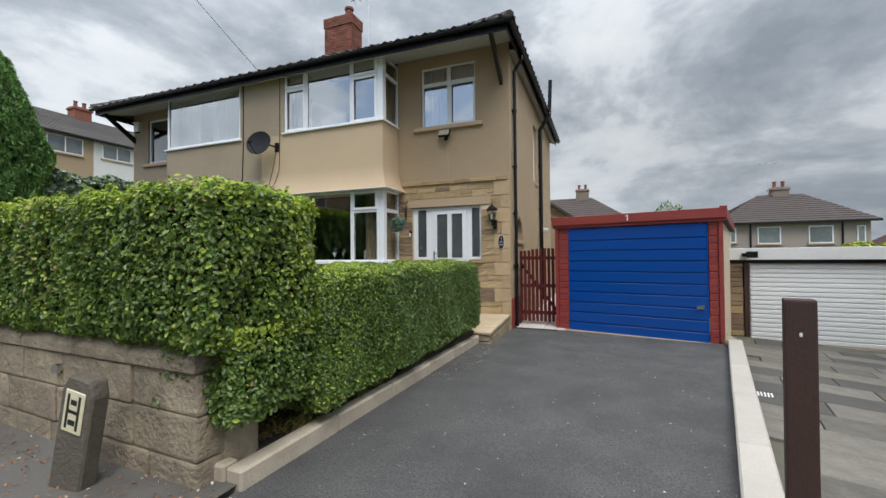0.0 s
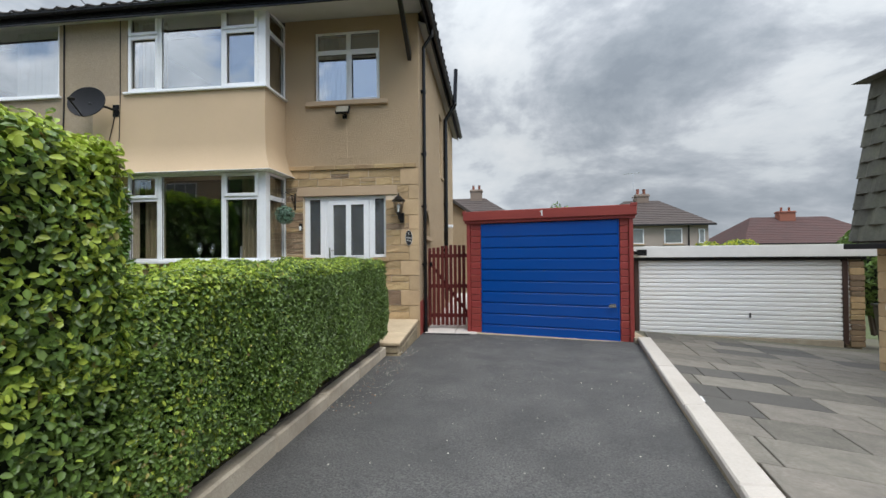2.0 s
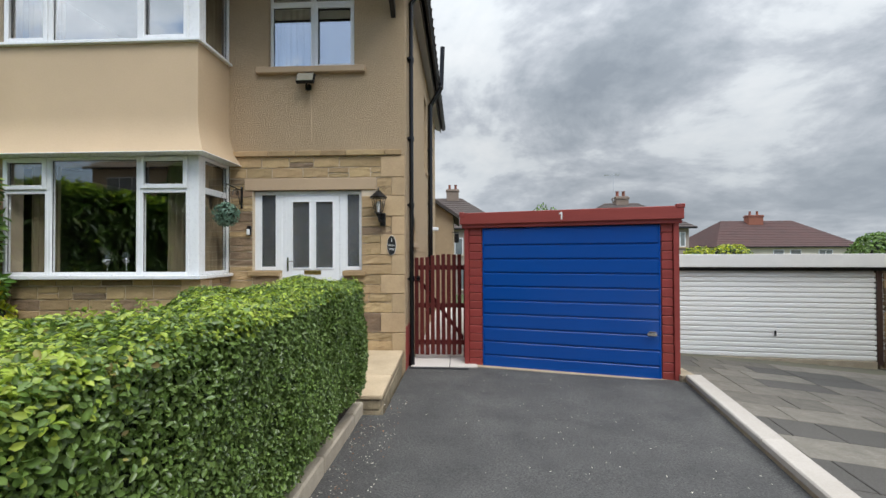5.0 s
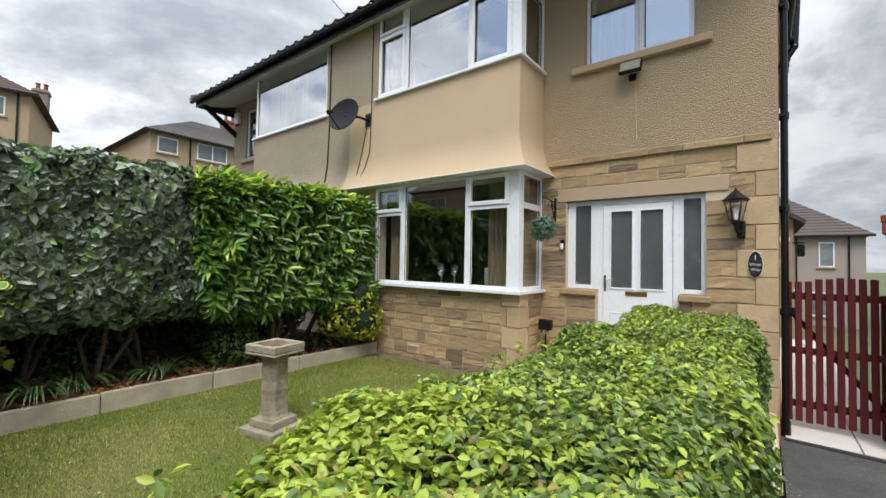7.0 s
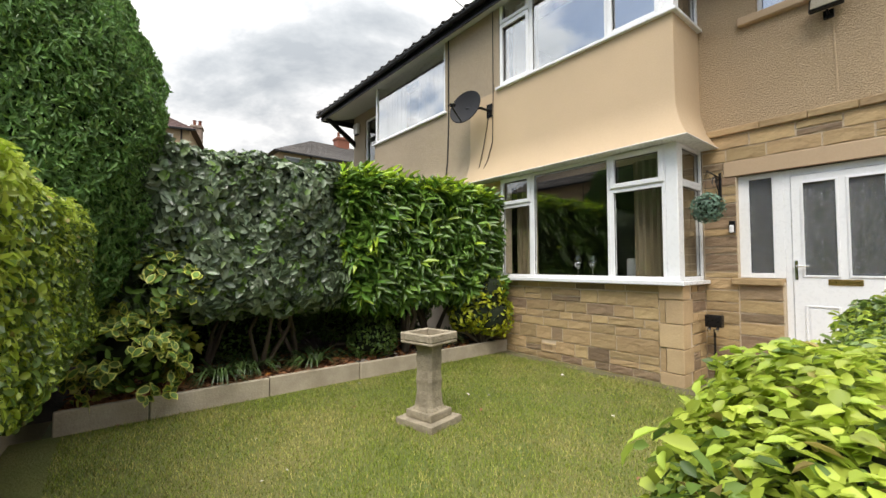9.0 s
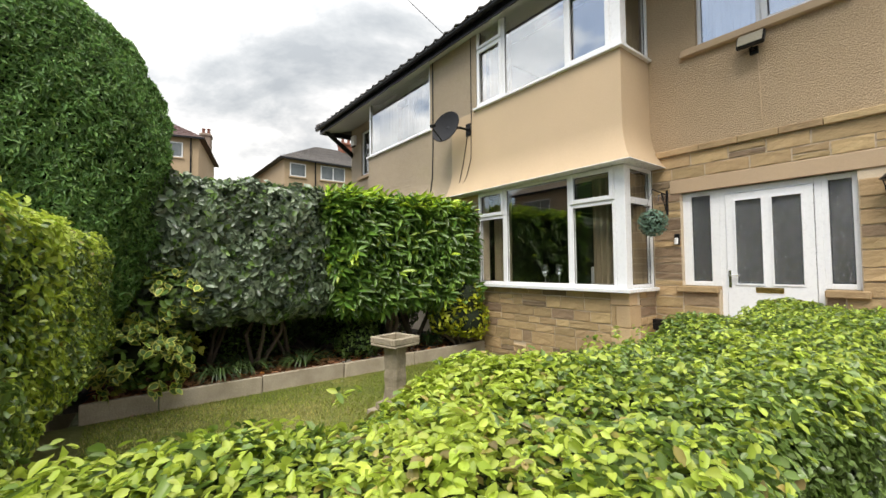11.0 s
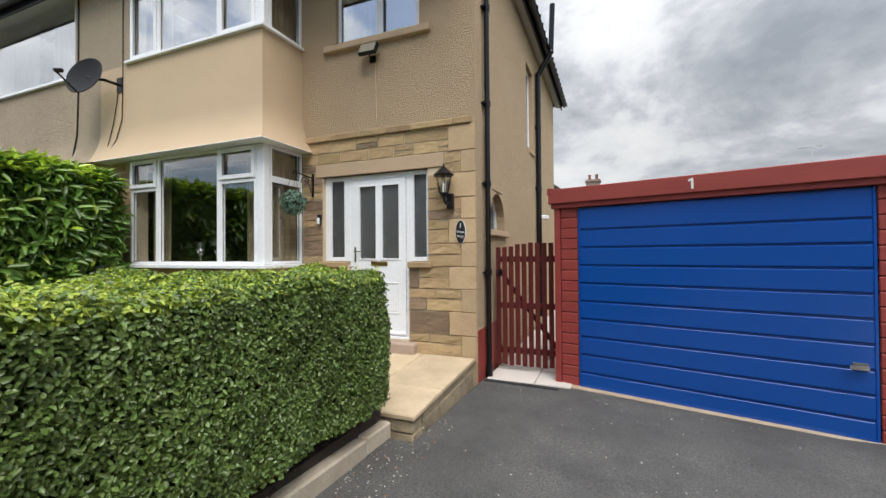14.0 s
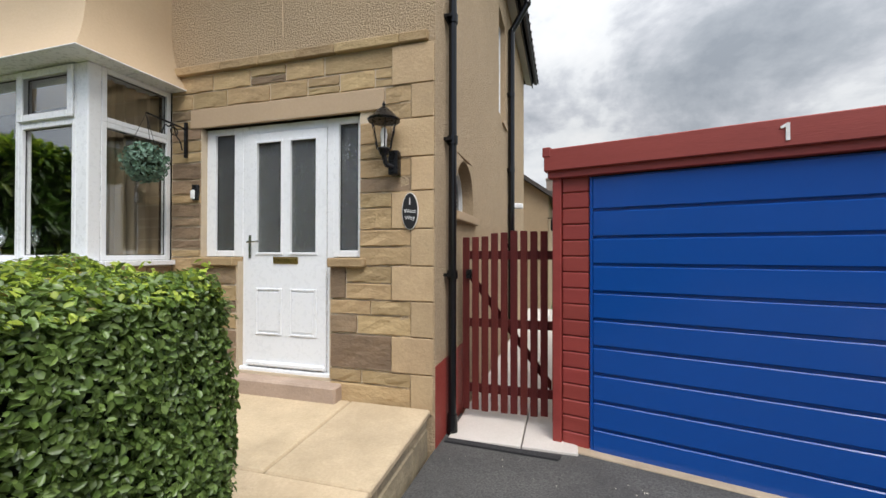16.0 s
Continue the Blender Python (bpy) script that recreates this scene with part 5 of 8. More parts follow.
def leaf_mesh(name, points, normals, rng, lo, hi, aspect, mats, spread=0.7, up=0.0, droop=0.0, weights=None, fold=0.18, lift=0.0, along=None):
    """Many small folded leaves at the points, facing roughly along the normals. Each leaf: six corners, two faces."""
    n = len(points)
    nr = normals + rng.normal(scale=spread, size=(n, 3))
    nr /= np.linalg.norm(nr, axis=1)[:, None] + 1e-9
    points = points + nr * lift
    t = rng.normal(size=(n, 3)) + np.array([0, 0, up]) - np.array([0, 0, droop]) + normals * 0.35
    if along is not None:
        t = along + rng.normal(scale=0.12, size=(n, 3))
    t -= nr * (t * nr).sum(1)[:, None]
    t /= np.linalg.norm(t, axis=1)[:, None] + 1e-9
    s = np.cross(nr, t)
    size = rng.uniform(lo, hi, n)[:, None]
    wide = size * aspect * 0.5 * rng.uniform(0.85, 1.15, (n, 1))
    f = nr * wide * fold * 2
    base, tip = points - t * size * 0.5, points + t * size * 0.5 - nr * size * 0.10
    shape = [base, base + t * size * 0.30 + s * wide * 0.92 + f, base + t * size * 0.68 + s * wide * 0.78 + f * 0.8, tip, base + t * size * 0.68 - s * wide * 0.78 + f * 0.8, base + t * size * 0.30 - s * wide * 0.92 + f]
    co = np.stack(shape, axis=1).reshape(-1, 3)
    idx = np.arange(n)[:, None] * 6
    loops = np.concatenate([idx + np.array([[0, 3, 2, 1]]), idx + np.array([[0, 5, 4, 3]])], axis=1).reshape(-1)
    me = bpy.data.meshes.new(name)
    me.vertices.add(n * 6); me.loops.add(n * 8); me.polygons.add(n * 2)
    me.vertices.foreach_set("co", co.ravel())
    me.loops.foreach_set("vertex_index", loops)
    me.polygons.foreach_set("loop_start", np.arange(n * 2) * 4)
    for m in mats:
        me.materials.append(m)
    if len(mats) > 1:
        pick = weights(points, rng) if callable(weights) else rng.choice(len(mats), n, p=weights)
        me.polygons.foreach_set("material_index", np.repeat(pick, 2).astype(np.int32))
    me.update(calc_edges=True)
    me.validate()
    return me


def leaf_material(name, base, tint, rough=0.45, through_light=0.3, spec=0.5, vary=0.5):
    m = bpy.data.materials.new(name)
    m.use_nodes = True
    nt = m.node_tree
    b, out = nt.nodes["Principled BSDF"], nt.nodes["Material Output"]
    geo = nt.nodes.new("ShaderNodeNewGeometry")
    mixc = nt.nodes.new("ShaderNodeMix"); mixc.data_type = "RGBA"
    mixc.inputs[6].default_value, mixc.inputs[7].default_value = (*base, 1), (*tint, 1)
    nt.links.new(geo.outputs["Random Per Island"], mixc.inputs[0])
    fr = nt.nodes.new("ShaderNodeMath"); fr.operation = "MULTIPLY"; fr.inputs[1].default_value = 13.7
    fr2 = nt.nodes.new("ShaderNodeMath"); fr2.operation = "FRACT"
    nt.links.new(geo.outputs["Random Per Island"], fr.inputs[0]); nt.links.new(fr.outputs[0], fr2.inputs[0])
    rg = nt.nodes.new("ShaderNodeMapRange"); rg.inputs["To Min"].default_value, rg.inputs["To Max"].default_value = 1 - vary, 1 + vary
    nt.links.new(fr2.outputs[0], rg.inputs[0])
    hsv = nt.nodes.new("ShaderNodeHueSaturation")
    nt.links.new(rg.outputs[0], hsv.inputs["Value"]); nt.links.new(mixc.outputs[2], hsv.inputs["Color"])
    nt.links.new(hsv.outputs[0], b.inputs["Base Color"])
    b.inputs["Roughness"].default_value, b.inputs["Specular IOR Level"].default_value = rough, spec
    tr = nt.nodes.new("ShaderNodeBsdfTranslucent")
    nt.links.new(hsv.outputs[0], tr.inputs[0])
    mx_ = nt.nodes.new("ShaderNodeMixShader"); mx_.inputs[0].default_value = through_light
    nt.links.new(b.outputs[0], mx_.inputs[1]); nt.links.new(tr.outputs[0], mx_.inputs[2])
    nt.links.new(mx_.outputs[0], out.inputs[0])
    return m


M["privet"] = leaf_material("privet_leaf", (0.088, 0.155, 0.028), (0.165, 0.245, 0.052), 0.34, 0.38, 0.5, 0.36)
M["privet_dark"] = leaf_material("dark_privet_leaf", (0.102, 0.168, 0.036), (0.172, 0.245, 0.064), 0.30, 0.34, 0.55, 0.4)
M["privet_young"] = leaf_material("young_privet_leaf", (0.31, 0.42, 0.05), (0.44, 0.51, 0.08), 0.4, 0.42, 0.5, 0.3)
M["privet_yellow"] = leaf_material("yellowing_leaf", (0.30, 0.27, 0.06), (0.24, 0.18, 0.06), 0.5, 0.3)
M["laurel"] = leaf_material("laurel_leaf", (0.058, 0.138, 0.021), (0.14, 0.25, 0.036), 0.33, 0.22, 0.45)
M["laurel_young"] = leaf_material("young_laurel_leaf", (0.30, 0.46, 0.04), (0.40, 0.53, 0.05), 0.3, 0.35, 0.6)
M["grey_leaf"] = leaf_material("grey_green_leaf", (0.095, 0.145, 0.080), (0.205, 0.25, 0.16), 0.28, 0.15, 0.6)
M["sage_leaf"] = leaf_material("sage_leaf", (0.11, 0.20, 0.14), (0.16, 0.26, 0.19), 0.6, 0.2)
M["conifer_leaf"] = leaf_material("conifer_spray", (0.092, 0.20, 0.055), (0.16, 0.29, 0.075), 0.5, 0.42, 0.4)
M["gold_leaf"] = leaf_material("golden_leaf", (0.50, 0.50, 0.03), (0.36, 0.42, 0.03), 0.45, 0.3)
M["varieg_leaf"] = leaf_material("variegated_leaf", (0.62, 0.66, 0.11), (0.70, 0.68, 0.22), 0.4, 0.3, 0.5, 0.3)
M["dark_leaf"] = leaf_material("dark_green_leaf", (0.10, 0.19, 0.04), (0.17, 0.27, 0.06), 0.45, 0.25)
M["dead_leaf"] = leaf_material("fallen_leaf", (0.36, 0.175, 0.085), (0.22, 0.10, 0.055), 0.7, 0.1, 0.3)
M["bark"] = material("grey_brown_bark", (0.12, 0.09, 0.065), 0.9, tint=(0.07, 0.055, 0.04), scale=8, amount=0.8, fine=60, fine_amount=0.4, bump=0.01, bump_scale=40, stretch=(1, 1, 0.3))
bracket_and_basket()


def small_fittings():
    # doorbell
    x = DOOR_X0 - 0.045
    bell = thing("doorbell", (x, WALL_Y - 0.02, 1.99), "small grey video doorbell on a black plate", "doorbell")
    part("backplate", soft_box(x - 0.03, x + 0.03, WALL_Y - 0.03, WALL_Y + 0.01, 1.95, 2.09, 0.006), M["black_paint"], bell)
    part("button_unit", soft_box(x - 0.022, x + 0.022, WALL_Y - 0.052, WALL_Y - 0.0305, 1.955, 2.04, 0.008), M["upvc"], bell, "white button unit")
    # flood light under the bedroom sill
    fx, fz = -3.15, 4.12
    fl = thing("floodlight", (fx, WALL_Y, fz), "black floodlight under the bedroom window", "floodlight")
    m = pose(fx, WALL_Y - 0.13, fz + 0.06, -25, 0, 0)
    part("housing", soft_box(-0.13, 0.13, -0.02, 0.035, -0.085, 0.085, 0.01, 1, m), M["black_paint"], fl)
    part("lens", soft_box(-0.115, 0.115, -0.026, -0.0205, -0.07, 0.07, 0.002, 1, m), M["lamp_glass"], fl, "glass lens with the wall's pale reflection in its colour")
    bm = bmesh.new(); rod(bm, (fx, WALL_Y + 0.01, fz - 0.03), (fx, WALL_Y - 0.10, fz - 0.02), 0.012); box(bm, fx - 0.04, fx + 0.04, WALL_Y - 0.03, WALL_Y + 0.01, fz - 0.07, fz + 0.01); part("bracket", bm, M["black_paint"], fl)
    bm = bmesh.new(); rod(bm, (fx + 0.03, WALL_Y - 0.006, fz - 0.07), (fx + 0.045, WALL_Y - 0.006, 3.30), 0.006, 6)
    part("cable", bm, M["render_smooth"], fl, "painted-over cable")
    # garden spike light by the bay
    sx, sy = -4.17, 8.22
    sp = thing("spike_light", (sx, sy, LAWN_Z), "black solar spike light by the wall", "garden light")
    bm = bmesh.new(); rod(bm, (sx, sy, LAWN_Z - 0.02), (sx, sy, 0.86), 0.012); part("stake", bm, M["black_paint"], sp, "", True)
    part("head", soft_box(sx - 0.085, sx + 0.085, sy - 0.05, sy + 0.05, 0.88, 1.02, 0.02, 2), M["black_paint"], sp)
    for dx in (-0.04, 0.04):
        bm = bmesh.new(); rod(bm, (sx + dx, sy - 0.03, 0.865), (sx + dx, sy - 0.07, 0.845), 0.02, 12); part("spot", bm, M["chrome"], sp)
    # camera on the side wall
    c = thing("security_camera", (WALL_X1, 12.65, 2.28), "white security camera on the side wall", "camera unit")
    part("body", soft_box(WALL_X1 + 0.02, WALL_X1 + 0.26, 12.60, 12.70, 2.24, 2.33, 0.015), M["upvc"], c)
    part("arm", soft_box(WALL_X1 - 0.01, WALL_X1 + 0.06, 12.62, 12.68, 2.17, 2.24, 0.006), M["upvc"], c)
    bm = bmesh.new(); box(bm, WALL_X1 - 0.02, WALL_X1 + 0.03, 11.9, 12.4, 3.52, 3.6); tagged(part("window_sill", bm, M["lintel"]), "painted sill of the landing window", "sill", kind="structure")


# the beige paints the wall's reflection on the lens
M["lamp_glass"] = material("lens_wall_reflection", (0.32, 0.29, 0.22), 0.3, scale=5, amount=0.3)
small_fittings()


def satellite_dish():
    a = Vector((-7.19, BAY_Y, 4.14))
    top = thing("satellite_dish", a, "dark grey mesh satellite dish on the front wall", "satellite dish")
    c = Vector((-7.41, BAY_Y - 0.35, 4.19))
    q = (Vector((0.25, -1.0, 0.28))).to_track_quat("Z", "Y").to_matrix()
    bm = bmesh.new()
    prof = [(0.001, -0.055), (0.10, -0.05), (0.20, -0.032), (0.29, 0.0), (0.30, 0.004), (0.29, 0.012), (0.20, -0.022), (0.10, -0.04), (0.001, -0.045)]
    turned(bm, prof, c, 28, q)
    part("reflector", bm, M["dish"], top, "", True)
    bm = bmesh.new(); rod(bm, a, a + Vector((0.0, -0.22, 0.0)), 0.022); rod(bm, a + Vector((0, -0.2, 0)), c + q @ Vector((0, 0, -0.05)), 0.022); box(bm, a.x - 0.06, a.x + 0.06, BAY_Y - 0.012, BAY_Y + 0.01, a.z - 0.11, a.z + 0.11)
    part("bracket", bm, M["black_paint"], top)
    bm = bmesh.new(); e = c + q @ Vector((0.0, -0.30, 0.02)); f = c + q @ Vector((0.0, -0.20, 0.36)); rod(bm, e, f, 0.012); rod(bm, f + Vector((0, 0, 0.0)), f + q @ Vector((0, 0.06, -0.08)), 0.03)
    part("feed_arm", bm, M["black_paint"], top)


satellite_dish()


def alarm_box():
    top = thing("alarm_box", (-13.3, WALL_Y, 5.35), "white plastic alarm box under the adjoining eaves", "alarm box")
    part("cover", soft_box(-13.40, -13.16, WALL_Y - 0.08, WALL_Y + 0.005, 5.42, 5.72, 0.02, 2), M["upvc"], top)
    part("base_strip", soft_box(-13.37, -13.19, WALL_Y - 0.07, WALL_Y - 0.005, 5.39, 5.418, 0.006), M["dish"], top, "dark base strip")


alarm_box()


def cable(name, pts, r, label):
    cu = bpy.data.curves.new(name, "CURVE")
    cu.dimensions, cu.bevel_depth, cu.bevel_resolution = "3D", r, 1
    sp = cu.splines.new("POLY")
    sp.points.add(len(pts) - 1)
    for p, q in zip(sp.points, pts):
        p.co = (*q, 1)
    tmp = bpy.data.objects.new(name, cu)
    me = bpy.data.meshes.new_from_object(tmp)
    bpy.data.objects.remove(tmp)
    me.materials.append(M["black_paint"])
    return tagged(new(name, me), label, "cable")


cable("cable", [(-7.20, BAY_Y - 0.01, 4.10), (-7.24, BAY_Y - 0.01, 3.9), (-7.33, BAY_Y - 0.012, 3.55), (-7.40, BAY_Y - 0.05, 3.2), (-7.46, BAY_Y - 0.10, 2.99)], 0.007, "black cable running down the front wall")
cable("cable", [(-7.10, BAY_Y - 0.01, 5.80), (-7.10, BAY_Y - 0.01, 4.3), (-7.12, BAY_Y - 0.01, 3.6), (-7.22, BAY_Y - 0.03, 3.3), (-7.38, BAY_Y - 0.11, 2.98)], 0.007, "black cable beside the upper bay")
cable("cable", [(-8.24, BAY_Y - 0.012, 5.80), (-8.24, BAY_Y - 0.012, 4.2), (-8.27, BAY_Y - 0.012, 3.5), (-8.25, BAY_Y - 0.10, 2.99)], 0.012, "black cable on the party line")
cable("overhead_wire", [(-7.44 - 8.8 * f, 7.41 - 1.7 * f, 5.868 + 10.6 * f - 0.5 * f * (1 - f)) for f in [i / 14 for i in range(15)]], 0.008, "overhead service wire from the eaves")


# ---- posts, wall, marker by the street ----
def gate_post():
    top = thing("gate_post", (0.532, 1.5, 0.1), "brown painted square timber gate post with flaking spots", "post")
    m = pose(0.532, 1.51, 0.1, 0, 0.3, -14)
    part("post", soft_box(-0.037, 0.037, -0.037, 0.037, -0.1, 1.275, 0.006, 2, m), M["brown_post"], top)
    for z, s in ((1.17, 0.006),):
        part("hinge_mark", soft_box(-0.004, 0.003, -0.0395, -0.0375, z, z + s * 2, 0.001, 1, m), M["white_paint"], top, "small white flake")


gate_post()


def street_wall():
    rng = random.Random(12)
    top = thing("street_wall", (-5, 1.85, 0.1), "weathered gritstone garden wall with rounded coping", "wall", kind="structure")
    ang = Matrix.Translation((-2.15, 1.67, 0.0)) @ Matrix.Rotation(radians(-3.5), 4, "Z")
    part("core", soft_box(-10, -0.03, 0.03, 0.36, -0.1, 0.86, 0.004, 1, ang), M["mortar_grey"], top)
    for z0, z1 in ((0.10, 0.34), (0.345, 0.60), (0.605, 0.845)):
        u = 0.0
        while u > -9.9:
            w = rng.uniform(0.28, 0.62)
            part("stone", soft_box(u - w + 0.006, u - 0.004, 0.0 + rng.uniform(0, 0.015), 0.2, z0 + 0.004, z1, 0.018, 2, ang), M["wall_stone"], top)
            u -= w
    u = 0.0
    while u > -9.9:
        w = rng.uniform(0.55, 0.8)
        bm = bmesh.new()
        prism(bm, [(-0.012, 0.85), (0.40, 0.85), (0.40, 0.94), (0.33, 1.0), (0.07, 1.0), (0.015, 0.965), (-0.012, 0.93)], "x", u - w + 0.008, u)
        bm.transform(ang)
        part("coping", bevelled(bm, 0.012), M["wall_stone"], top)
        u -= w
    # rounded end stub behind the kerb
    bm = bmesh.new()
    turned(bm, [(0.19, 0.1), (0.19, 0.50), (0.17, 0.60), (0.10, 0.66), (0.02, 0.68)], (-2.28, 1.99, 0.0), 18)
    part("end_stone", bm, M["wall_stone"], top, "rounded end stone", True)
    bm = bmesh.new(); rod(bm, (-3.62, 1.77, 0.74), (-3.62, 1.735, 0.74), 0.035, 14)
    part("boss", bm, M["chrome"], top, "round metal boss")


M["mortar_grey"] = material("grey_mortar", (0.36, 0.31, 0.235), 0.95, scale=4, amount=0.6, fine=80, bump=0.006)
street_wall()


def hydrant_marker():
    top = thing("hydrant_marker", (-2.9, 1.45, 0.2), "leaning concrete hydrant marker post with yellow H plate", "marker post")
    m = pose(-2.89, 1.47, 0.17, 0, 11, 6)
    bm = bmesh.new()
    prism(bm, [(-0.12, -0.1), (0.12, -0.1), (0.12, 0.60), (0.085, 0.68), (-0.085, 0.68), (-0.12, 0.60)], "y", -0.05, 0.05)
    bm.transform(m)
    part("post", bevelled(bm, 0.012), M["marker_stone"], top)
    part("plate", soft_box(-0.075, 0.075, -0.058, -0.0505, 0.37, 0.61, 0.004, 1, m), M["plate"], top, "pale yellow plate")
    bm = bmesh.new()
    box(bm, -0.050, -0.034, -0.0605, -0.0582, 0.392, 0.588, m); box(bm, 0.034, 0.050, -0.0605, -0.0582, 0.392, 0.588, m); box(bm, -0.034, 0.034, -0.0605, -0.0582, 0.482, 0.500, m)
    part("letter_h", bm, M["sign_black"], top, "black letter H")
    for k, w in ((0.53, 0.022), (0.415, 0.026)):
        part("figure_bar", soft_box(-w, w, -0.0605, -0.0582, k, k + 0.03, 0.0005, 1, m), M["sign_black"], top, "small illegible figure")


M["marker_stone"] = material("grimy_concrete", (0.155, 0.13, 0.10), 0.93, tint=(0.085, 0.072, 0.056), scale=5, amount=0.9, fine=45, fine_amount=0.5, bump=0.012, bump_scale=40, stain=0.4)
M["plate"] = material("enamel_plate", (0.72, 0.66, 0.42), 0.5, tint=(0.66, 0.62, 0.50), scale=10, amount=0.5)
hydrant_marker()


# ---- garden ----
def bird_bath():
    x, y, z = -5.30, 5.02, LAWN_Z
    top = thing("bird_bath", (x, y, z), "weathered square stone bird bath on a tapered pedestal", "bird bath")
    r = Matrix.Translation((x, y, z)) @ Matrix.Rotation(radians(12), 4, "Z")
    part("base", soft_box(-0.20, 0.20, -0.20, 0.20, -0.01, 0.055, 0.012, 2, r), M["lichen_stone"], top)
    part("plinth", soft_box(-0.14, 0.14, -0.14, 0.14, 0.055, 0.12, 0.015, 2, r), M["lichen_stone"], top)
    bm = bmesh.new()
    rings = []
    for w, zz in ((0.112, 0.12), (0.098, 0.15), (0.092, 0.19), (0.084, 0.28), (0.090, 0.36), (0.083, 0.45), (0.090, 0.53), (0.086, 0.60), (0.095, 0.66), (0.105, 0.675)):
        rings.append([bm.verts.new(r @ Vector((a * w, b * w, zz))) for a, b in ((-1, -0.72), (-0.72, -1), (0.72, -1), (1, -0.72), (1, 0.72), (0.72, 1), (-0.72, 1), (-1, 0.72))])
    for a, b in zip(rings, rings[1:]):
        for i in range(8):
            bm.faces.new((a[i], a[(i + 1) % 8], b[(i + 1) % 8], b[i]))
    bm.faces.new(rings[0][::-1]); bm.faces.new(rings[-1])
    part("pedestal", bm, M["lichen_stone"], top)
    bm = bmesh.new()
    box(bm, -0.175, 0.175, -0.175, 0.175, 0.675, 0.70, r)
    bars(bm, -0.175, 0.175, -0.175, 0.175, 0.042, 0.70, 0.765, r @ Matrix.Rotation(radians(90), 4, "X") @ Matrix.Scale(-1, 4, (0, 0, 1)) @ Matrix.Diagonal((1, 1, 1, 1)))
    part("basin", bevelled(bm, 0.008), M["lichen_stone"], top)


M["lichen_stone"] = material("lichened_stone", (0.38, 0.325, 0.235), 0.95, tint=(0.19, 0.16, 0.11), scale=9, amount=0.9, fine=40, fine_amount=0.5, bump=0.012, bump_scale=35, stain=0.5)
bird_bath()


def bed_edging():
    top = thing("bed_edging", (-6.9, 5, LAWN_Z), "low buff concrete edging boards along the flower bed", "edging", kind="structure")
    marks = [2.55, 3.17, 4.17, 5.19, 6.3, 7.74]
    rng = random.Random(21)
    for a, b in zip(marks, marks[1:]):
        o = rng.uniform(-0.01, 0.01)
        part("edging_board", soft_box(-6.93 + o, -6.87 + o, a + 0.005, b - 0.005, 0.12, 0.435 + rng.uniform(-0.008, 0.008), 0.007), M["concrete_edge"], top)


bed_edging()
# ---- hedges and shrubs ----
def wob(p, k, seed):
    """A smooth lumpy field in -1..1."""
    a = np.sin(p[:, 0] * k + seed) * np.sin(p[:, 1] * k * 1.13 + seed * 1.7) * np.sin(p[:, 2] * k * 0.91 + seed * 2.3)
    b = np.sin(p[:, 0] * k * 2.3 + seed * 3.1 + p[:, 2] * k) * np.sin(p[:, 1] * k * 2.1 + seed * 0.7 - p[:, 2] * k * 1.4)
    return 0.6 * a + 0.4 * b


def box_surface(rng, lo, hi, density, faces, depth, bulge, seed, rounding=0.17):
    """Points and outward normals over the named faces of a clipped hedge."""
    lo, hi = np.array(lo, float), np.array(hi, float)
    size = hi - lo
    out_p, out_n = [], []
    for ax, sign in faces:
        o = [i for i in range(3) if i != ax]
        n = int(size[o[0]] * size[o[1]] * density)
        p = rng.uniform(lo, hi, (n, 3))
        p[:, ax] = hi[ax] if sign > 0 else lo[ax]
        nr = np.zeros((n, 3)); nr[:, ax] = sign
        # round the clipped corners
        for i in range(3):
            if i == ax:
                continue
            for s, lim in ((-1, lo[i]), (1, hi[i])):
                if (i, s) not in faces:
                    continue
                d = np.abs(p[:, i] - lim)
                k = np.clip(1 - d / rounding, 0, 1)
                nr[:, i] += s * k
                p[:, ax] -= sign * rounding * 0.42 * k ** 2
        nr /= np.linalg.norm(nr, axis=1)[:, None]
        p += nr * (wob(p, 4.2, seed)[:, None] * bulge + wob(p, 11, seed + 3)[:, None] * bulge * 0.5 - rng.exponential(depth, (n, 1)))
        out_p.append(p); out_n.append(nr)
    return np.concatenate(out_p), np.concatenate(out_n)


def young_on_top(z_top, base=0.06, reach=0.20, yellow=0.010, dark_from=None, lit_from=None):
    def pick(p, rng):
        k = np.clip((p[:, 2] - (z_top - reach)) / reach, 0, 1)
        patch = np.clip(0.5 + 0.9 * wob(p, 2.2, 5.0), 0.15, 1.2)
        r = rng.random(len(p))
        # more pale leaves beyond this y stand in for light on that side
        share = base if lit_from is None else np.where(p[:, 1] > lit_from, 0.75, base)
        young = r < share * patch + 1.2 * k * np.clip(patch, 0.45, 1.2)
        brown = yellow + 0.22 * np.clip(wob(p, 1.9, 2.0) - 0.2, 0, 1)
        out = np.where(rng.random(len(p)) < brown, 2, np.where(young, 1, 0))
        if dark_from is not None:
            far = p[:, 1] + rng.normal(scale=0.14, size=len(p)) + 0.12 * wob(p, 5.0, 1.0) > dark_from
            out = np.where(far & ((k < 0.5) | (rng.random(len(p)) < 0.45)), 3, out)
        return out
    return pick


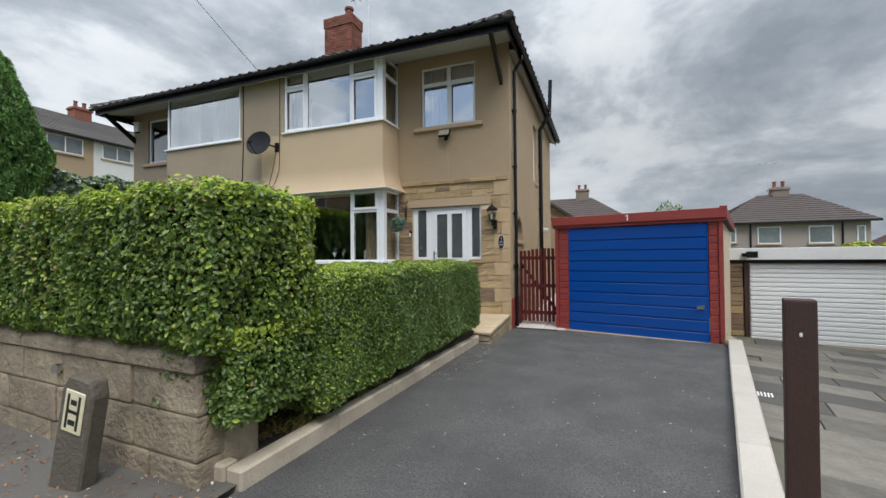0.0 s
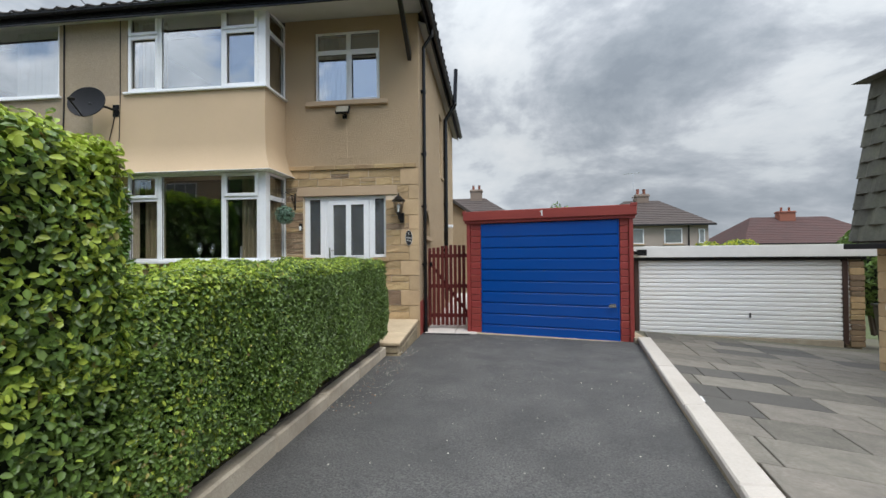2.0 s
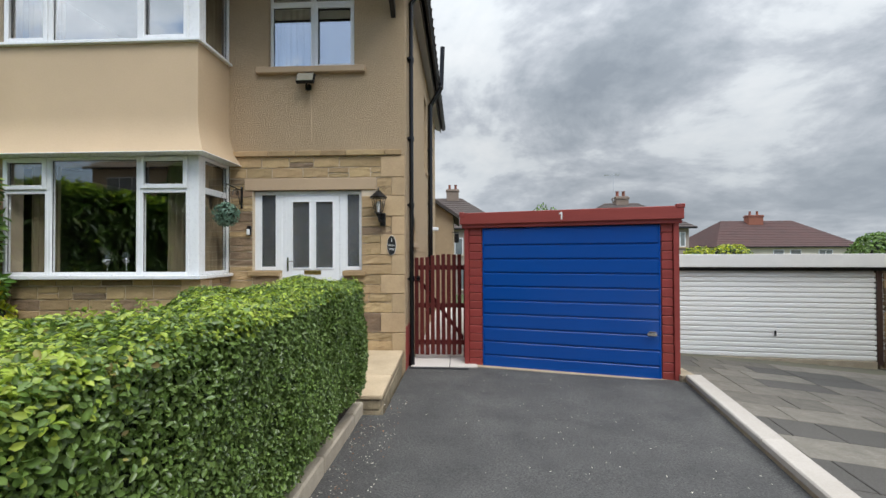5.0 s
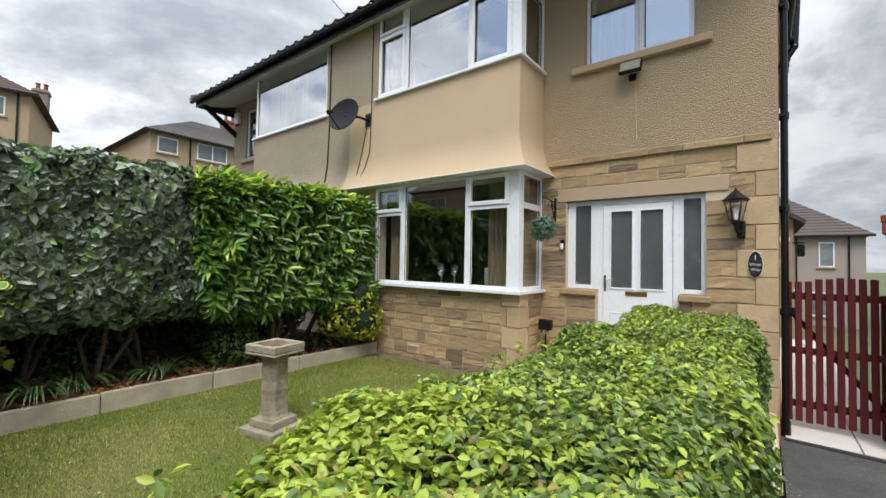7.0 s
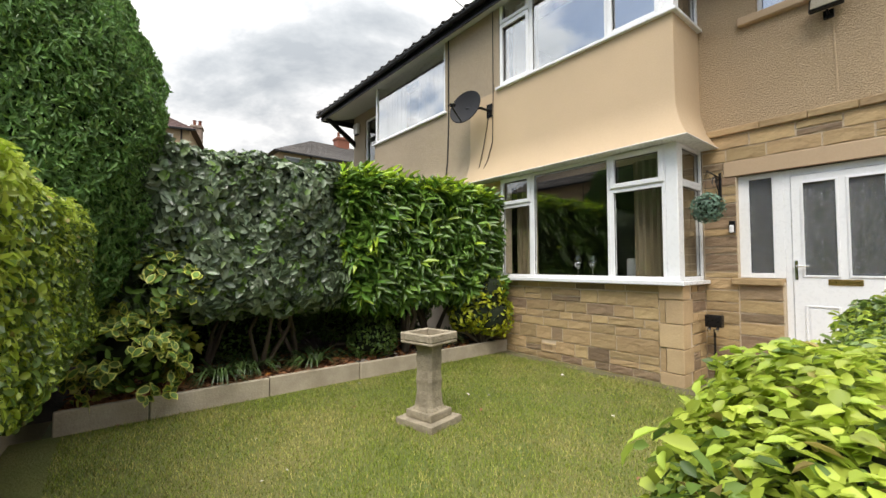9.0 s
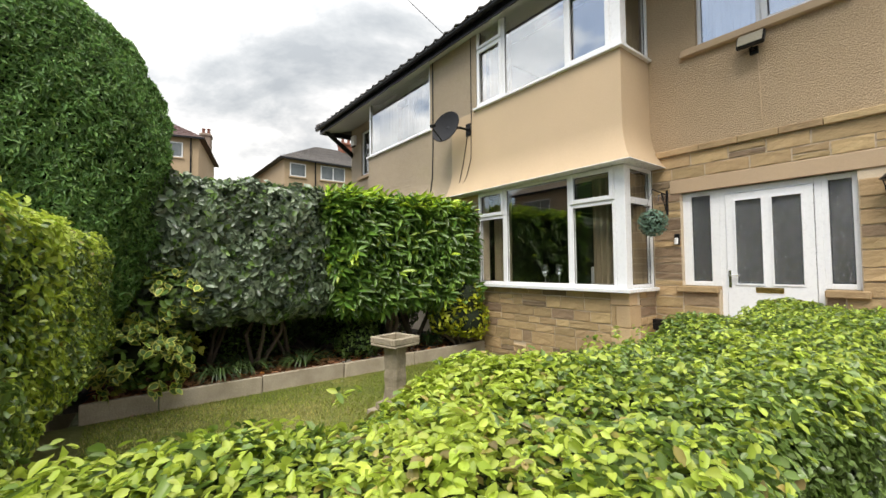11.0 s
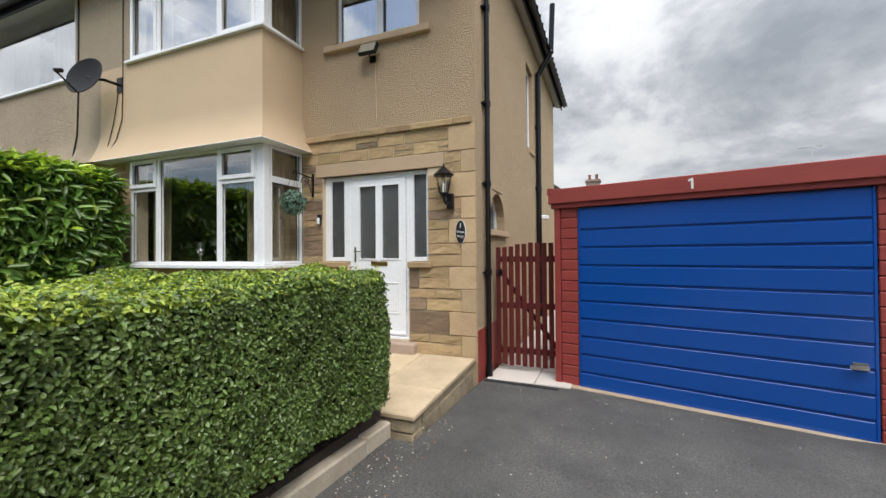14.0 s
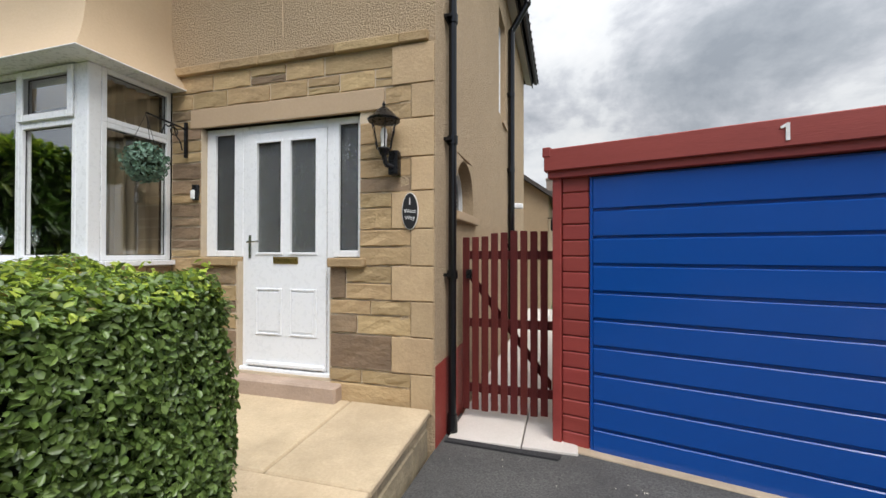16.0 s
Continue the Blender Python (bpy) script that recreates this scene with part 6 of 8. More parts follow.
def twigs(rng, lo, hi, n, r=0.006, lean=0.25):
    bm = bmesh.new()
    for _ in range(n):
        x, y = rng.uniform(lo[0], hi[0]), rng.uniform(lo[1], hi[1])
        p = Vector((x, y, lo[2]))
        h = (hi[2] - lo[2]) * rng.uniform(0.6, 1.0)
        q = p + Vector((rng.normal() * lean * 0.4, rng.normal() * lean * 0.4, h * 0.5))
        s = q + Vector((rng.normal() * lean * 0.5, rng.normal() * lean * 0.5, h * 0.5))
        rod(bm, p, q, r, 5, r * 0.7); rod(bm, q, s, r * 0.7, 5, r * 0.35)
    return bm


def clipped_hedge(name, label, lo, hi, faces, density, seed, core_in=0.10, tall=1.0, leaf=(0.021, 0.039), young=0.06, dark_from=None, lit_from=None):
    rng = np.random.default_rng(seed)
    top = thing(name, ((lo[0] + hi[0]) / 2, (lo[1] + hi[1]) / 2, lo[2]), label, "hedge")
    # solid core; its colour paints the shade seen through gaps in the leaves
    part("inner_growth", soft_box(lo[0] + core_in, hi[0] - core_in, lo[1] + core_in, hi[1] - core_in, lo[2] + 0.12, hi[2] - core_in, 0.05, 2), M["hedge"], top, "solid inner core, near black for the shade between leaves")
    p, n = box_surface(rng, lo, hi, density, faces, 0.052, 0.062, seed)
    if dark_from is not None:      # a thin place where the two kinds meet
        keep = (np.abs(p[:, 1] - dark_from + 0.05 - 0.08 * (p[:, 2] - 1.0)) > 0.045) | (rng.random(len(p)) < 0.22) | (p[:, 2] > hi[2] - 0.22) | (p[:, 0] < hi[0] - 0.35)
        p, n = p[keep], n[keep]
    me = leaf_mesh("leaves", p, n + np.array([0, 0, 0.38]), rng, leaf[0], leaf[1], 0.6, [M["privet"], M["privet_young"], M["privet_yellow"], M["privet_dark"]], spread=0.55, up=0.25, weights=young_on_top(hi[2], young, dark_from=dark_from, lit_from=lit_from))
    tagged(part("foliage", me, None, top), kind="stuff")
    tagged(part("stems", twigs(rng, (lo[0] + 0.12, lo[1] + 0.12, lo[2] - 0.06), (hi[0] - 0.12, hi[1] - 0.12, hi[2] - 0.12), int((hi[0] - lo[0]) * (hi[1] - lo[1]) * 24), 0.007, 0.1), M["bark"], top, "woody stems"), kind="stuff")
    # loose shoots above the clipped top
    k = int((hi[0] - lo[0]) * (hi[1] - lo[1]) * 70)
    base = rng.uniform((lo[0] + 0.04, lo[1] + 0.04, hi[2] - 0.03), (hi[0] - 0.04, hi[1] - 0.04, hi[2]), (k, 3))
    pts, nrs = [], []
    for b in base:
        d = np.array([rng.normal() * 0.4, rng.normal() * 0.4, 1.0])
        for j in range(6):
            a = rng.uniform(0, 6.28)
            pts.append(b + d * 0.007 * j + np.array([math.cos(a), math.sin(a), 0.2]) * 0.018)
            nrs.append(np.array([math.cos(a) * 0.6, math.sin(a) * 0.6, 0.9]))
    me = leaf_mesh("shoots", np.array(pts), np.array(nrs), rng, leaf[0] * 0.9, leaf[1] * 1.05, 0.5, [M["privet_young"], M["privet"]], spread=0.3, up=0.4, weights=[0.7, 0.3])
    tagged(part("young_growth", me, None, top), kind="stuff")
    return top


ALL = [(0, -1), (0, 1), (1, -1), (1, 1), (2, 1)]
clipped_hedge("low_hedge", "low clipped privet hedge, bright green on top", (-2.71, 2.45, 0.38), (-1.90, 6.68, 1.41), ALL, 16500, 31, leaf=(0.018, 0.034), young=0.22, dark_from=3.75)
# its inner face is brightened by leaf colour, with many more pale leaves
tall = clipped_hedge("tall_hedge", "tall clipped privet hedge behind the street wall", (-7.3, 1.735, 0.98), (-1.92, 2.665, 1.96), ALL + [(2, -1)], 5200, 32, leaf=(0.028, 0.046), young=0.28, lit_from=2.35)
tall.rotation_euler.z = radians(-3.5)      # it runs with the street wall
clipped_hedge("hedge_end", "thick lower end of the privet hedge over the kerb", (-2.70, 1.72, 0.54), (-1.92, 2.55, 1.10), [(0, 1), (1, -1), (0, -1), (1, 1)], 5600, 33, leaf=(0.026, 0.044))


def blob(rng, centre, radii, density, depth, bulge, seed, floor=-9.0, power=2.0):
    """Points and normals over an uneven rounded crown."""
    n = int(4 * math.pi * ((radii[0] * radii[1]) ** 1.6 / 3 + (radii[0] * radii[2]) ** 1.6 / 3 + (radii[1] * radii[2]) ** 1.6 / 3) ** (1 / 1.6) * density)
    d = rng.normal(size=(n, 3)); d /= np.linalg.norm(d, axis=1)[:, None]
    if power != 2.0:
        d /= (np.abs(d) ** power).sum(1)[:, None] ** (1 / power)
    p = np.array(centre) + d * np.array(radii)
    nr = np.sign(d) * np.abs(d) ** (power - 1) / np.array(radii); nr /= np.linalg.norm(nr, axis=1)[:, None]
    p = p + nr * (wob(p, 2.6, seed)[:, None] * bulge + wob(p, 7, seed + 2)[:, None] * bulge * 0.6 - rng.exponential(depth, (n, 1)))
    keep = p[:, 2] > floor
    return p[keep], nr[keep]


def core_blob(centre, radii, k=0.84, floor=None, power=2.0):
    bm = bmesh.new()
    bmesh.ops.create_icosphere(bm, subdivisions=3, radius=1.0)
    for v in bm.verts:
        d = v.co.normalized()
        if power != 2.0:
            s = sum(abs(c) ** power for c in d) ** (1 / power)
            d = d / s
        v.co = Vector((centre[0] + d.x * radii[0] * k, centre[1] + d.y * radii[1] * k, centre[2] + d.z * radii[2] * k))
        if floor is not None:
            v.co.z = max(v.co.z, floor)
    return bm


def limbs(rng, foot, heads, r=0.05):
    bm = bmesh.new()
    f = Vector(foot)
    for h in heads:
        h = Vector(h)
        mid = f.lerp(h, 0.45) + Vector((rng.normal() * 0.08, rng.normal() * 0.08, 0.05))
        rod(bm, f, mid, r, 8, r * 0.7); rod(bm, mid, h, r * 0.7, 8, r * 0.3)
    return bm


def shrub(name, label, foot, crowns, density, mats, size, aspect, seed, spread=0.6, up=0.0, droop=0.0, weights=None, floor=0.5, depth=0.05, bulge=0.08, trunk=0.05, power=2.0, core=0.84, category="shrub"):
    rng = np.random.default_rng(seed)
    top = thing(name, foot, label, category)
    heads = []
    for i, (c, r) in enumerate(crowns):
        p, n = blob(rng, c, r, density, depth, bulge, seed + i, floor, power)
        me = leaf_mesh("leaves", p, n, rng, size[0], size[1], aspect, mats, spread=spread, up=up, droop=droop, weights=weights if not callable(weights) else weights)
        tagged(part("crown", me, None, top), kind="stuff")
        part("inner_growth", core_blob(c, r, core, floor + 0.08, power), M["hedge"], top, "solid inner core, near black for the shade between leaves")
        for k in range(4):
            heads.append((c[0] + rng.uniform(-0.6, 0.6) * r[0], c[1] + rng.uniform(-0.6, 0.6) * r[1], max(floor + 0.2, c[2] - r[2] * 0.3)))
    part("trunk", limbs(rng, foot, heads, trunk), M["bark"], top, "", True)
    return top


def top_young(z, amount=0.6):
    def pick(p, rng):
        return (rng.random(len(p)) < np.clip((p[:, 2] - z) / 0.35, 0, 1) * amount + 0.05).astype(int)
    return pick


def clipped_shrub(name, label, lo, hi, density, mats, size, aspect, seed, weights, foot, spread=0.55, droop=0.5, trunk=0.05, bulge=0.07):
    """A flat-topped clipped shrub on bare stems."""
    rng = np.random.default_rng(seed)
    top = thing(name, foot, label, "shrub")
    p, n = box_surface(rng, lo, hi, density, ALL + [(2, -1)], 0.06, bulge, seed, 0.32)
    me = leaf_mesh("leaves", p, n, rng, size[0], size[1], aspect, mats, spread=spread, droop=droop, weights=weights)
    tagged(part("crown", me, None, top), kind="stuff")
    part("inner_growth", soft_box(lo[0] + 0.2, hi[0] - 0.2, lo[1] + 0.2, hi[1] - 0.2, lo[2] + 0.12, hi[2] - 0.2, 0.2, 3), M["hedge"], top, "solid inner core, near black for the shade between leaves")
    stems = [(foot[0], foot[1], foot[2]), (foot[0] - 0.2, foot[1] + 0.5, foot[2]), (foot[0] - 0.3, foot[1] - 0.5, foot[2])]
    for f in stems:
        heads = [(f[0] + rng.uniform(-0.4, 0.4), f[1] + rng.uniform(-0.45, 0.45), lo[2] + 0.3) for _ in range(3)]
        part("stem", limbs(rng, f, heads, trunk), M["bark"], top, "", True)
    return top


def laurel():
    """Whorls of long drooping leaves at the ends of shoots over a clipped block."""
    rng = np.random.default_rng(41)
    lo, hi, foot = (-8.9, 4.95, 1.12), (-6.70, 7.52, 2.72), (-7.3, 6.1, 0.36)
    top = thing("laurel_hedge", foot, "glossy green cherry laurel, clipped flat, on bare stems", "shrub")
    p, n = box_surface(rng, lo, hi, 135, ALL + [(2, -1)], 0.06, 0.14, 41, 0.32)
    pts, nrs, dirs = [], [], []
    for q, d in zip(p, n):
        d = d + np.array([0, 0, 0.35]) + rng.normal(scale=0.22, size=3); d /= np.linalg.norm(d)
        u = np.cross(d, [0.3, 0.5, 0.8]); u /= np.linalg.norm(u); v = np.cross(d, u)
        for k in range(8):
            a = k * 2.4 + rng.uniform(-0.3, 0.3)
            out = u * math.cos(a) + v * math.sin(a)
            way = out * 0.8 + d * (0.2 + 0.07 * k) + np.array([0, 0, -0.5 if d[2] < 0.75 else -0.1])
            way /= np.linalg.norm(way)
            face = d * 0.9 + np.array([0, 0, 0.45]); face -= way * (face @ way)
            pts.append(q + way * 0.105 - d * 0.012 * (8 - k)); nrs.append(face / (np.linalg.norm(face) + 1e-6)); dirs.append(way)
    me = leaf_mesh("leaves", np.array(pts), np.array(nrs), rng, 0.16, 0.24, 0.29, [M["laurel"], M["laurel_young"]], spread=0.12, weights=top_young(2.50, 0.95), along=np.array(dirs), fold=0.22)
    tagged(part("crown", me, None, top), kind="stuff")
    part("inner_growth", soft_box(lo[0] + 0.2, hi[0] - 0.2, lo[1] + 0.2, hi[1] - 0.2, lo[2] + 0.12, hi[2] - 0.2, 0.2, 3), M["hedge"], top, "solid inner core, near black for the shade between leaves")
    for f in (foot, (-7.5, 6.7, 0.36), (-7.6, 5.7, 0.36)):
        heads = [(f[0] + rng.uniform(-0.4, 0.4), f[1] + rng.uniform(-0.45, 0.45), lo[2] + 0.3) for _ in range(3)]
        part("stem", limbs(rng, f, heads, 0.045), M["bark"], top, "", True)


laurel()
clipped_shrub("grey_shrub", "grey-green evergreen shrub, clipped flat, on bare stems", (-8.9, 3.0, 1.08), (-6.80, 5.02, 2.72), 1500, [M["grey_leaf"], M["dark_leaf"]], (0.085, 0.145), 0.52, 42, [0.88, 0.12], (-7.35, 4.2, 0.36), spread=0.42, droop=0.6, trunk=0.03, bulge=0.15)
shrub("golden_shrub", "small yellow-green shrub against the bay wall", (-7.0, 7.3, 0.36), [((-6.92, 7.14, 1.0), (0.30, 0.40, 0.42)), ((-6.76, 7.24, 1.22), (0.22, 0.26, 0.28)), ((-6.80, 7.32, 0.85), (0.26, 0.32, 0.34)), ((-7.0, 6.92, 0.86), (0.22, 0.26, 0.26))], 620, [M["gold_leaf"], M["dark_leaf"]], (0.06, 0.105), 0.5, 43, weights=[0.88, 0.12], floor=0.55, trunk=0.02)
def variegated_shrub():
    rng = np.random.default_rng(44)
    top = thing("variegated_shrub", (-7.3, 3.2, 0.36), "variegated shrub, dark leaves edged with yellow", "shrub")
    heads = []
    for c, r in (((-7.05, 3.05, 0.82), (0.42, 0.50, 0.44)), ((-7.06, 3.25, 1.42), (0.34, 0.42, 0.42))):
        p, n = blob(rng, c, r, 26, 0.06, 0.14, 44, 0.45)
        # rosettes of leaves at the ends of the shoots
        pts, nrs = [], []
        for q, d in zip(p, n):
            d = d + np.array([0, 0, 0.5]); d /= np.linalg.norm(d)
            u = np.cross(d, [0.3, 0.5, 0.8]); u /= np.linalg.norm(u); v = np.cross(d, u)
            for k in range(8):
                a = k * 2.4 + rng.uniform(-0.2, 0.2)
                out = (u * math.cos(a) + v * math.sin(a))
                pts.append(q + out * 0.058 + d * rng.uniform(-0.03, 0.03)); nrs.append(d * 0.8 - out * 0.1 + np.array([0, 0, 0.2]))
        pts, nrs = np.array(pts), np.array(nrs)
        seed = int(rng.integers(1e6))
        q, d = blob(rng, c, (r[0] * 0.8, r[1] * 0.8, r[2] * 0.8), 260, 0.08, 0.1, 47, 0.42)
        tagged(part("inner_leaves", leaf_mesh("inner_leaves", q, d, rng, 0.08, 0.12, 0.55, [M["dark_leaf"]], spread=0.6), None, top, "plain green inner leaves"), kind="stuff")
        for nm, k, lift, mat in (("leaf_edges", 1.0, 0.0, M["varieg_leaf"]), ("leaf_centres", 0.72, 0.004, M["dark_leaf"])):
            me = leaf_mesh(nm, pts, nrs, np.random.default_rng(seed), 0.09 * k, 0.13 * k, 0.60, [mat], spread=0.35, lift=lift, fold=0.1)
            tagged(part("crown", me, None, top, "yellow leaf margins" if k == 1.0 else "dark green leaf centres"), kind="stuff")
        part("inner_growth", core_blob(c, r, 0.5, 0.5), M["hedge"], top, "solid inner core, near black for the shade between leaves")
        heads += [(c[0] + rng.uniform(-0.5, 0.5) * r[0], c[1] + rng.uniform(-0.5, 0.5) * r[1], c[2] + 0.1) for _ in range(4)]
    part("trunk", limbs(rng, (-7.3, 3.2, 0.36), heads, 0.02), M["bark"], top, "", True)


variegated_shrub()
shrub("undergrowth", "dark low evergreen growth in the bed", (-8.0, 5.2, 0.36), [((-8.3, 4.2, 0.75), (0.5, 0.9, 0.45)), ((-8.4, 6.2, 0.8), (0.6, 1.1, 0.5)), ((-7.3, 5.6, 0.62), (0.28, 0.35, 0.3)), ((-9.0, 3.3, 0.9), (0.7, 0.9, 0.75)), ((-9.6, 5.2, 0.9), (0.7, 1.6, 0.8))], 900, [M["dark_leaf"], M["privet"]], (0.04, 0.07), 0.5, 45, weights=[0.7, 0.3], floor=0.40, trunk=0.015, core=0.75)


def conifer():
    rng = np.random.default_rng(51)
    c, r = (-7.52, 2.07, 2.62), (1.26, 1.22, 1.86)
    top = thing("conifer", (c[0], c[1], 0.2), "tall dense rounded dark green conifer", "tree")
    p, n = blob(rng, c, r, 6800, 0.06, 0.13, 6, 0.95, 2.3)
    me = leaf_mesh("sprays", p, n, rng, 0.035, 0.085, 0.3, [M["conifer_leaf"], M["dark_leaf"]], spread=0.7, up=1.2, weights=[0.82, 0.18])
    tagged(part("crown", me, None, top), kind="stuff")
    part("inner_growth", core_blob(c, r, 0.86, 1.1, 2.3), M["hedge"], top, "solid inner core, near black for the shade between leaves")
    bm = bmesh.new(); rod(bm, (c[0], c[1], 0.1), (c[0], c[1], 2.6), 0.14, 10, 0.08)
    part("trunk", bm, M["bark"], top, "", True)


conifer()


M["strap_leaf"] = leaf_material("strap_leaf", (0.055, 0.10, 0.03), (0.09, 0.14, 0.04), 0.4, 0.2)


def strap_plant(x, y, seed, n=64, length=0.58):
    rng = np.random.default_rng(seed)
    top = thing("strap_plant", (x, y, 0.38), "clump of dark strap-leaved plants", "plant", group="strap plants")
    bm = bmesh.new()
    for _ in range(n):
        a, l = rng.uniform(0, 6.28), length * rng.uniform(0.6, 1.1)
        d = Vector((math.cos(a), math.sin(a), 0)); s = Vector((-d.y, d.x, 0)) * 0.009
        pts = [Vector((x, y, 0.37)) + d * (l * f * 0.75) + Vector((0, 0, l * (1.35 * f - 1.15 * f * f))) for f in (0, 0.3, 0.6, 0.85, 1)]
        prev = None
        for i, p in enumerate(pts):
            w = (1, 1.1, 0.9, 0.6, 0.08)[i]
            cur = (bm.verts.new(p - s * w), bm.verts.new(p + s * w))
            if prev:
                bm.faces.new((prev[0], prev[1], cur[1], cur[0]))
            prev = cur
    part("leaves", bm, M["strap_leaf"], top)


for i, (sx, sy) in enumerate(((-7.12, 3.75), (-7.25, 4.05), (-7.15, 4.75), (-7.3, 6.9))):
    strap_plant(sx, sy, 60 + i)


def litter():
    rng = np.random.default_rng(71)
    def scatter(name, label, area, n, z, mats, lo, hi, aspect, w=None, zf=None):
        p = np.column_stack([rng.uniform(area[0], area[1], n), rng.uniform(area[2], area[3], n), np.full(n, z)])
        if zf is not None:
            p[:, 2] = zf(p[:, 0], p[:, 1])
        p[:, 2] += 0.008 + rng.uniform(0, 0.012, n)
        me = leaf_mesh(name, p, np.tile([0, 0, 1.0], (n, 1)), rng, lo, hi, aspect, mats, spread=0.25, weights=w)
        return tagged(new(name, me), label, name.replace("_", " "), kind="stuff")
    scatter("fallen_leaves", "brown and orange fallen leaves on the soil", (-8.2, -6.96, 2.6, 7.6), 1900, 0.388, [M["dead_leaf"], M["orange_leaf"], M["chip"]], 0.05, 0.11, 0.5, [0.83, 0.09, 0.08])
    scatter("bed_litter", "drift of brown leaves against the bed edging", (-7.35, -6.95, 2.6, 5.2), 900, 0.40, [M["dead_leaf"], M["orange_leaf"]], 0.05, 0.11, 0.55, [0.92, 0.08])
    scatter("leaf_litter", "dry brown litter under the hedge", (-2.6, -2.08, 1.95, 6.6), 1500, 0.30, [M["dead_leaf"], M["privet"]], 0.015, 0.04, 0.5, [0.8, 0.2], lambda x, y: 0.31 - 0.012 * y + 0 * x)
    scatter("grit", "pale grit scattered on the tarmac", (-1.9, 1.2, 0.5, 8.4), 420, 0, [M["chip"]], 0.006, 0.018, 0.8, None, lambda x, y: 0.202 - 0.0245 * y)
    scatter("grit_edge", "pale grit gathered along the kerb", (-1.95, -1.55, 4.4, 7.2), 330, 0, [M["chip"], M["dead_leaf"]], 0.006, 0.02, 0.8, [0.75, 0.25], lambda x, y: 0.202 - 0.0245 * y)
    scatter("street_litter", "grit and leaves along the foot of the wall", (-5.5, -1.9, 1.15, 1.75), 700, 0.2, [M["chip"], M["dead_leaf"]], 0.008, 0.03, 0.6, [0.15, 0.85])
    scatter("lawn_leaves", "few dry leaves on the lawn", (-6.8, -2.9, 2.8, 7.4), 34, LAWN_Z + 0.02, [M["dead_leaf"], M["chip"]], 0.02, 0.05, 0.6, [0.5, 0.5])


M["orange_leaf"] = leaf_material("orange_fallen_leaf", (0.46, 0.20, 0.04), (0.40, 0.13, 0.05), 0.7, 0.1, 0.3)
M["chip"] = leaf_material("pale_chip", (0.55, 0.51, 0.44), (0.42, 0.38, 0.32), 0.8, 0.02, 0.2)
litter()


def bed_soil():
    bm = bmesh.new()
    prism(bm, [(-2.8, 1.9), (-2.05, 1.9), (-2.05, 6.72), (-2.8, 6.72)], "z", 0.05, 0.252)
    struct("hedge_bed", bm, M["soil"], "dry soil under the hedge", "bed")


bed_soil()


def grass():
    rng = np.random.default_rng(81)
    n = 190000
    p = np.column_stack([rng.uniform(-6.85, -2.66, n), rng.uniform(2.6, 8.3, n), np.full(n, LAWN_Z)])
    clear = ~((p[:, 0] > -3.62) & (p[:, 1] > 6.42)) & ~((np.abs(p[:, 0] + 5.3) < 0.2) & (np.abs(p[:, 1] - 5.02) < 0.2)) & ~((p[:, 0] < -4.25) & (p[:, 1] > 7.72)) & ~((p[:, 1] > 7.56 + 0.1 * np.sin(p[:, 0] * 5.1) + rng.uniform(-0.12, 0.12, n)) & (p[:, 0] < -3.75))
    p = p[clear]
    n = len(p)
    h = rng.uniform(0.012, 0.032, n) * (1 + 0.35 * wob(p, 1.9, 2.0))
    a = rng.uniform(0, 6.283, n)
    lean = rng.uniform(0.2, 1.0, n) * h
    s = np.column_stack([np.cos(a), np.sin(a), np.zeros(n)]) * 0.0024
    tip = p + np.column_stack([-np.sin(a) * lean, np.cos(a) * lean, h])
    co = np.stack([p - s, p + s, tip], axis=1).reshape(-1, 3)
    me = bpy.data.meshes.new("blades")
    me.vertices.add(n * 3); me.loops.add(n * 3); me.polygons.add(n)
    me.vertices.foreach_set("co", co.ravel())
    me.loops.foreach_set("vertex_index", np.arange(n * 3))
    me.polygons.foreach_set("loop_start", np.arange(n) * 3)
    dry = np.clip(0.27 + 0.55 * wob(p, 1.3, 9.0) + 0.4 * wob(p, 4.1, 4.0), 0.04, 0.85)
    me.materials.append(M["blade"]); me.materials.append(M["dry_blade"])
    me.polygons.foreach_set("material_index", (rng.random(n) < dry).astype(np.int32))
    me.update(calc_edges=True)
    tagged(new("grass", me), "short mown grass with straw-coloured patches", "grass", kind="stuff")


M["blade"] = leaf_material("grass_blade", (0.150, 0.215, 0.025), (0.245, 0.29, 0.040), 0.6, 0.3, 0.3)
M["dry_blade"] = leaf_material("dry_grass_blade", (0.42, 0.37, 0.125), (0.33, 0.305, 0.09), 0.7, 0.25, 0.3)
grass()


def dry_tufts():
    rng = np.random.default_rng(83)
    n = 2600
    p = np.column_stack([rng.uniform(-2.26, -2.06, n), rng.uniform(1.95, 6.6, n), np.full(n, 0.25)])
    p = p[wob(p, 3.1, 7.0) > -0.12]
    n = len(p)
    h, a = rng.uniform(0.05, 0.15, n), rng.uniform(0, 6.283, n)
    s = np.column_stack([np.cos(a), np.sin(a), np.zeros(n)]) * 0.0022
    tip = p + np.column_stack([0.5 * h + rng.normal(scale=0.4, size=n) * h, rng.normal(scale=0.7, size=n) * h, h])
    me = bpy.data.meshes.new("tufts")
    me.from_pydata(np.stack([p - s, p + s, tip], axis=1).reshape(-1, 3).tolist(), [], np.arange(n * 3).reshape(-1, 3).tolist())
    me.materials.append(M["dry_blade"]); me.materials.append(M["blade"])
    me.polygons.foreach_set("material_index", (rng.random(n) < 0.25).astype(np.int32))
    tagged(new("dry_grass", me), "straw-coloured dry grass between hedge and kerb", "grass", kind="stuff")


dry_tufts()


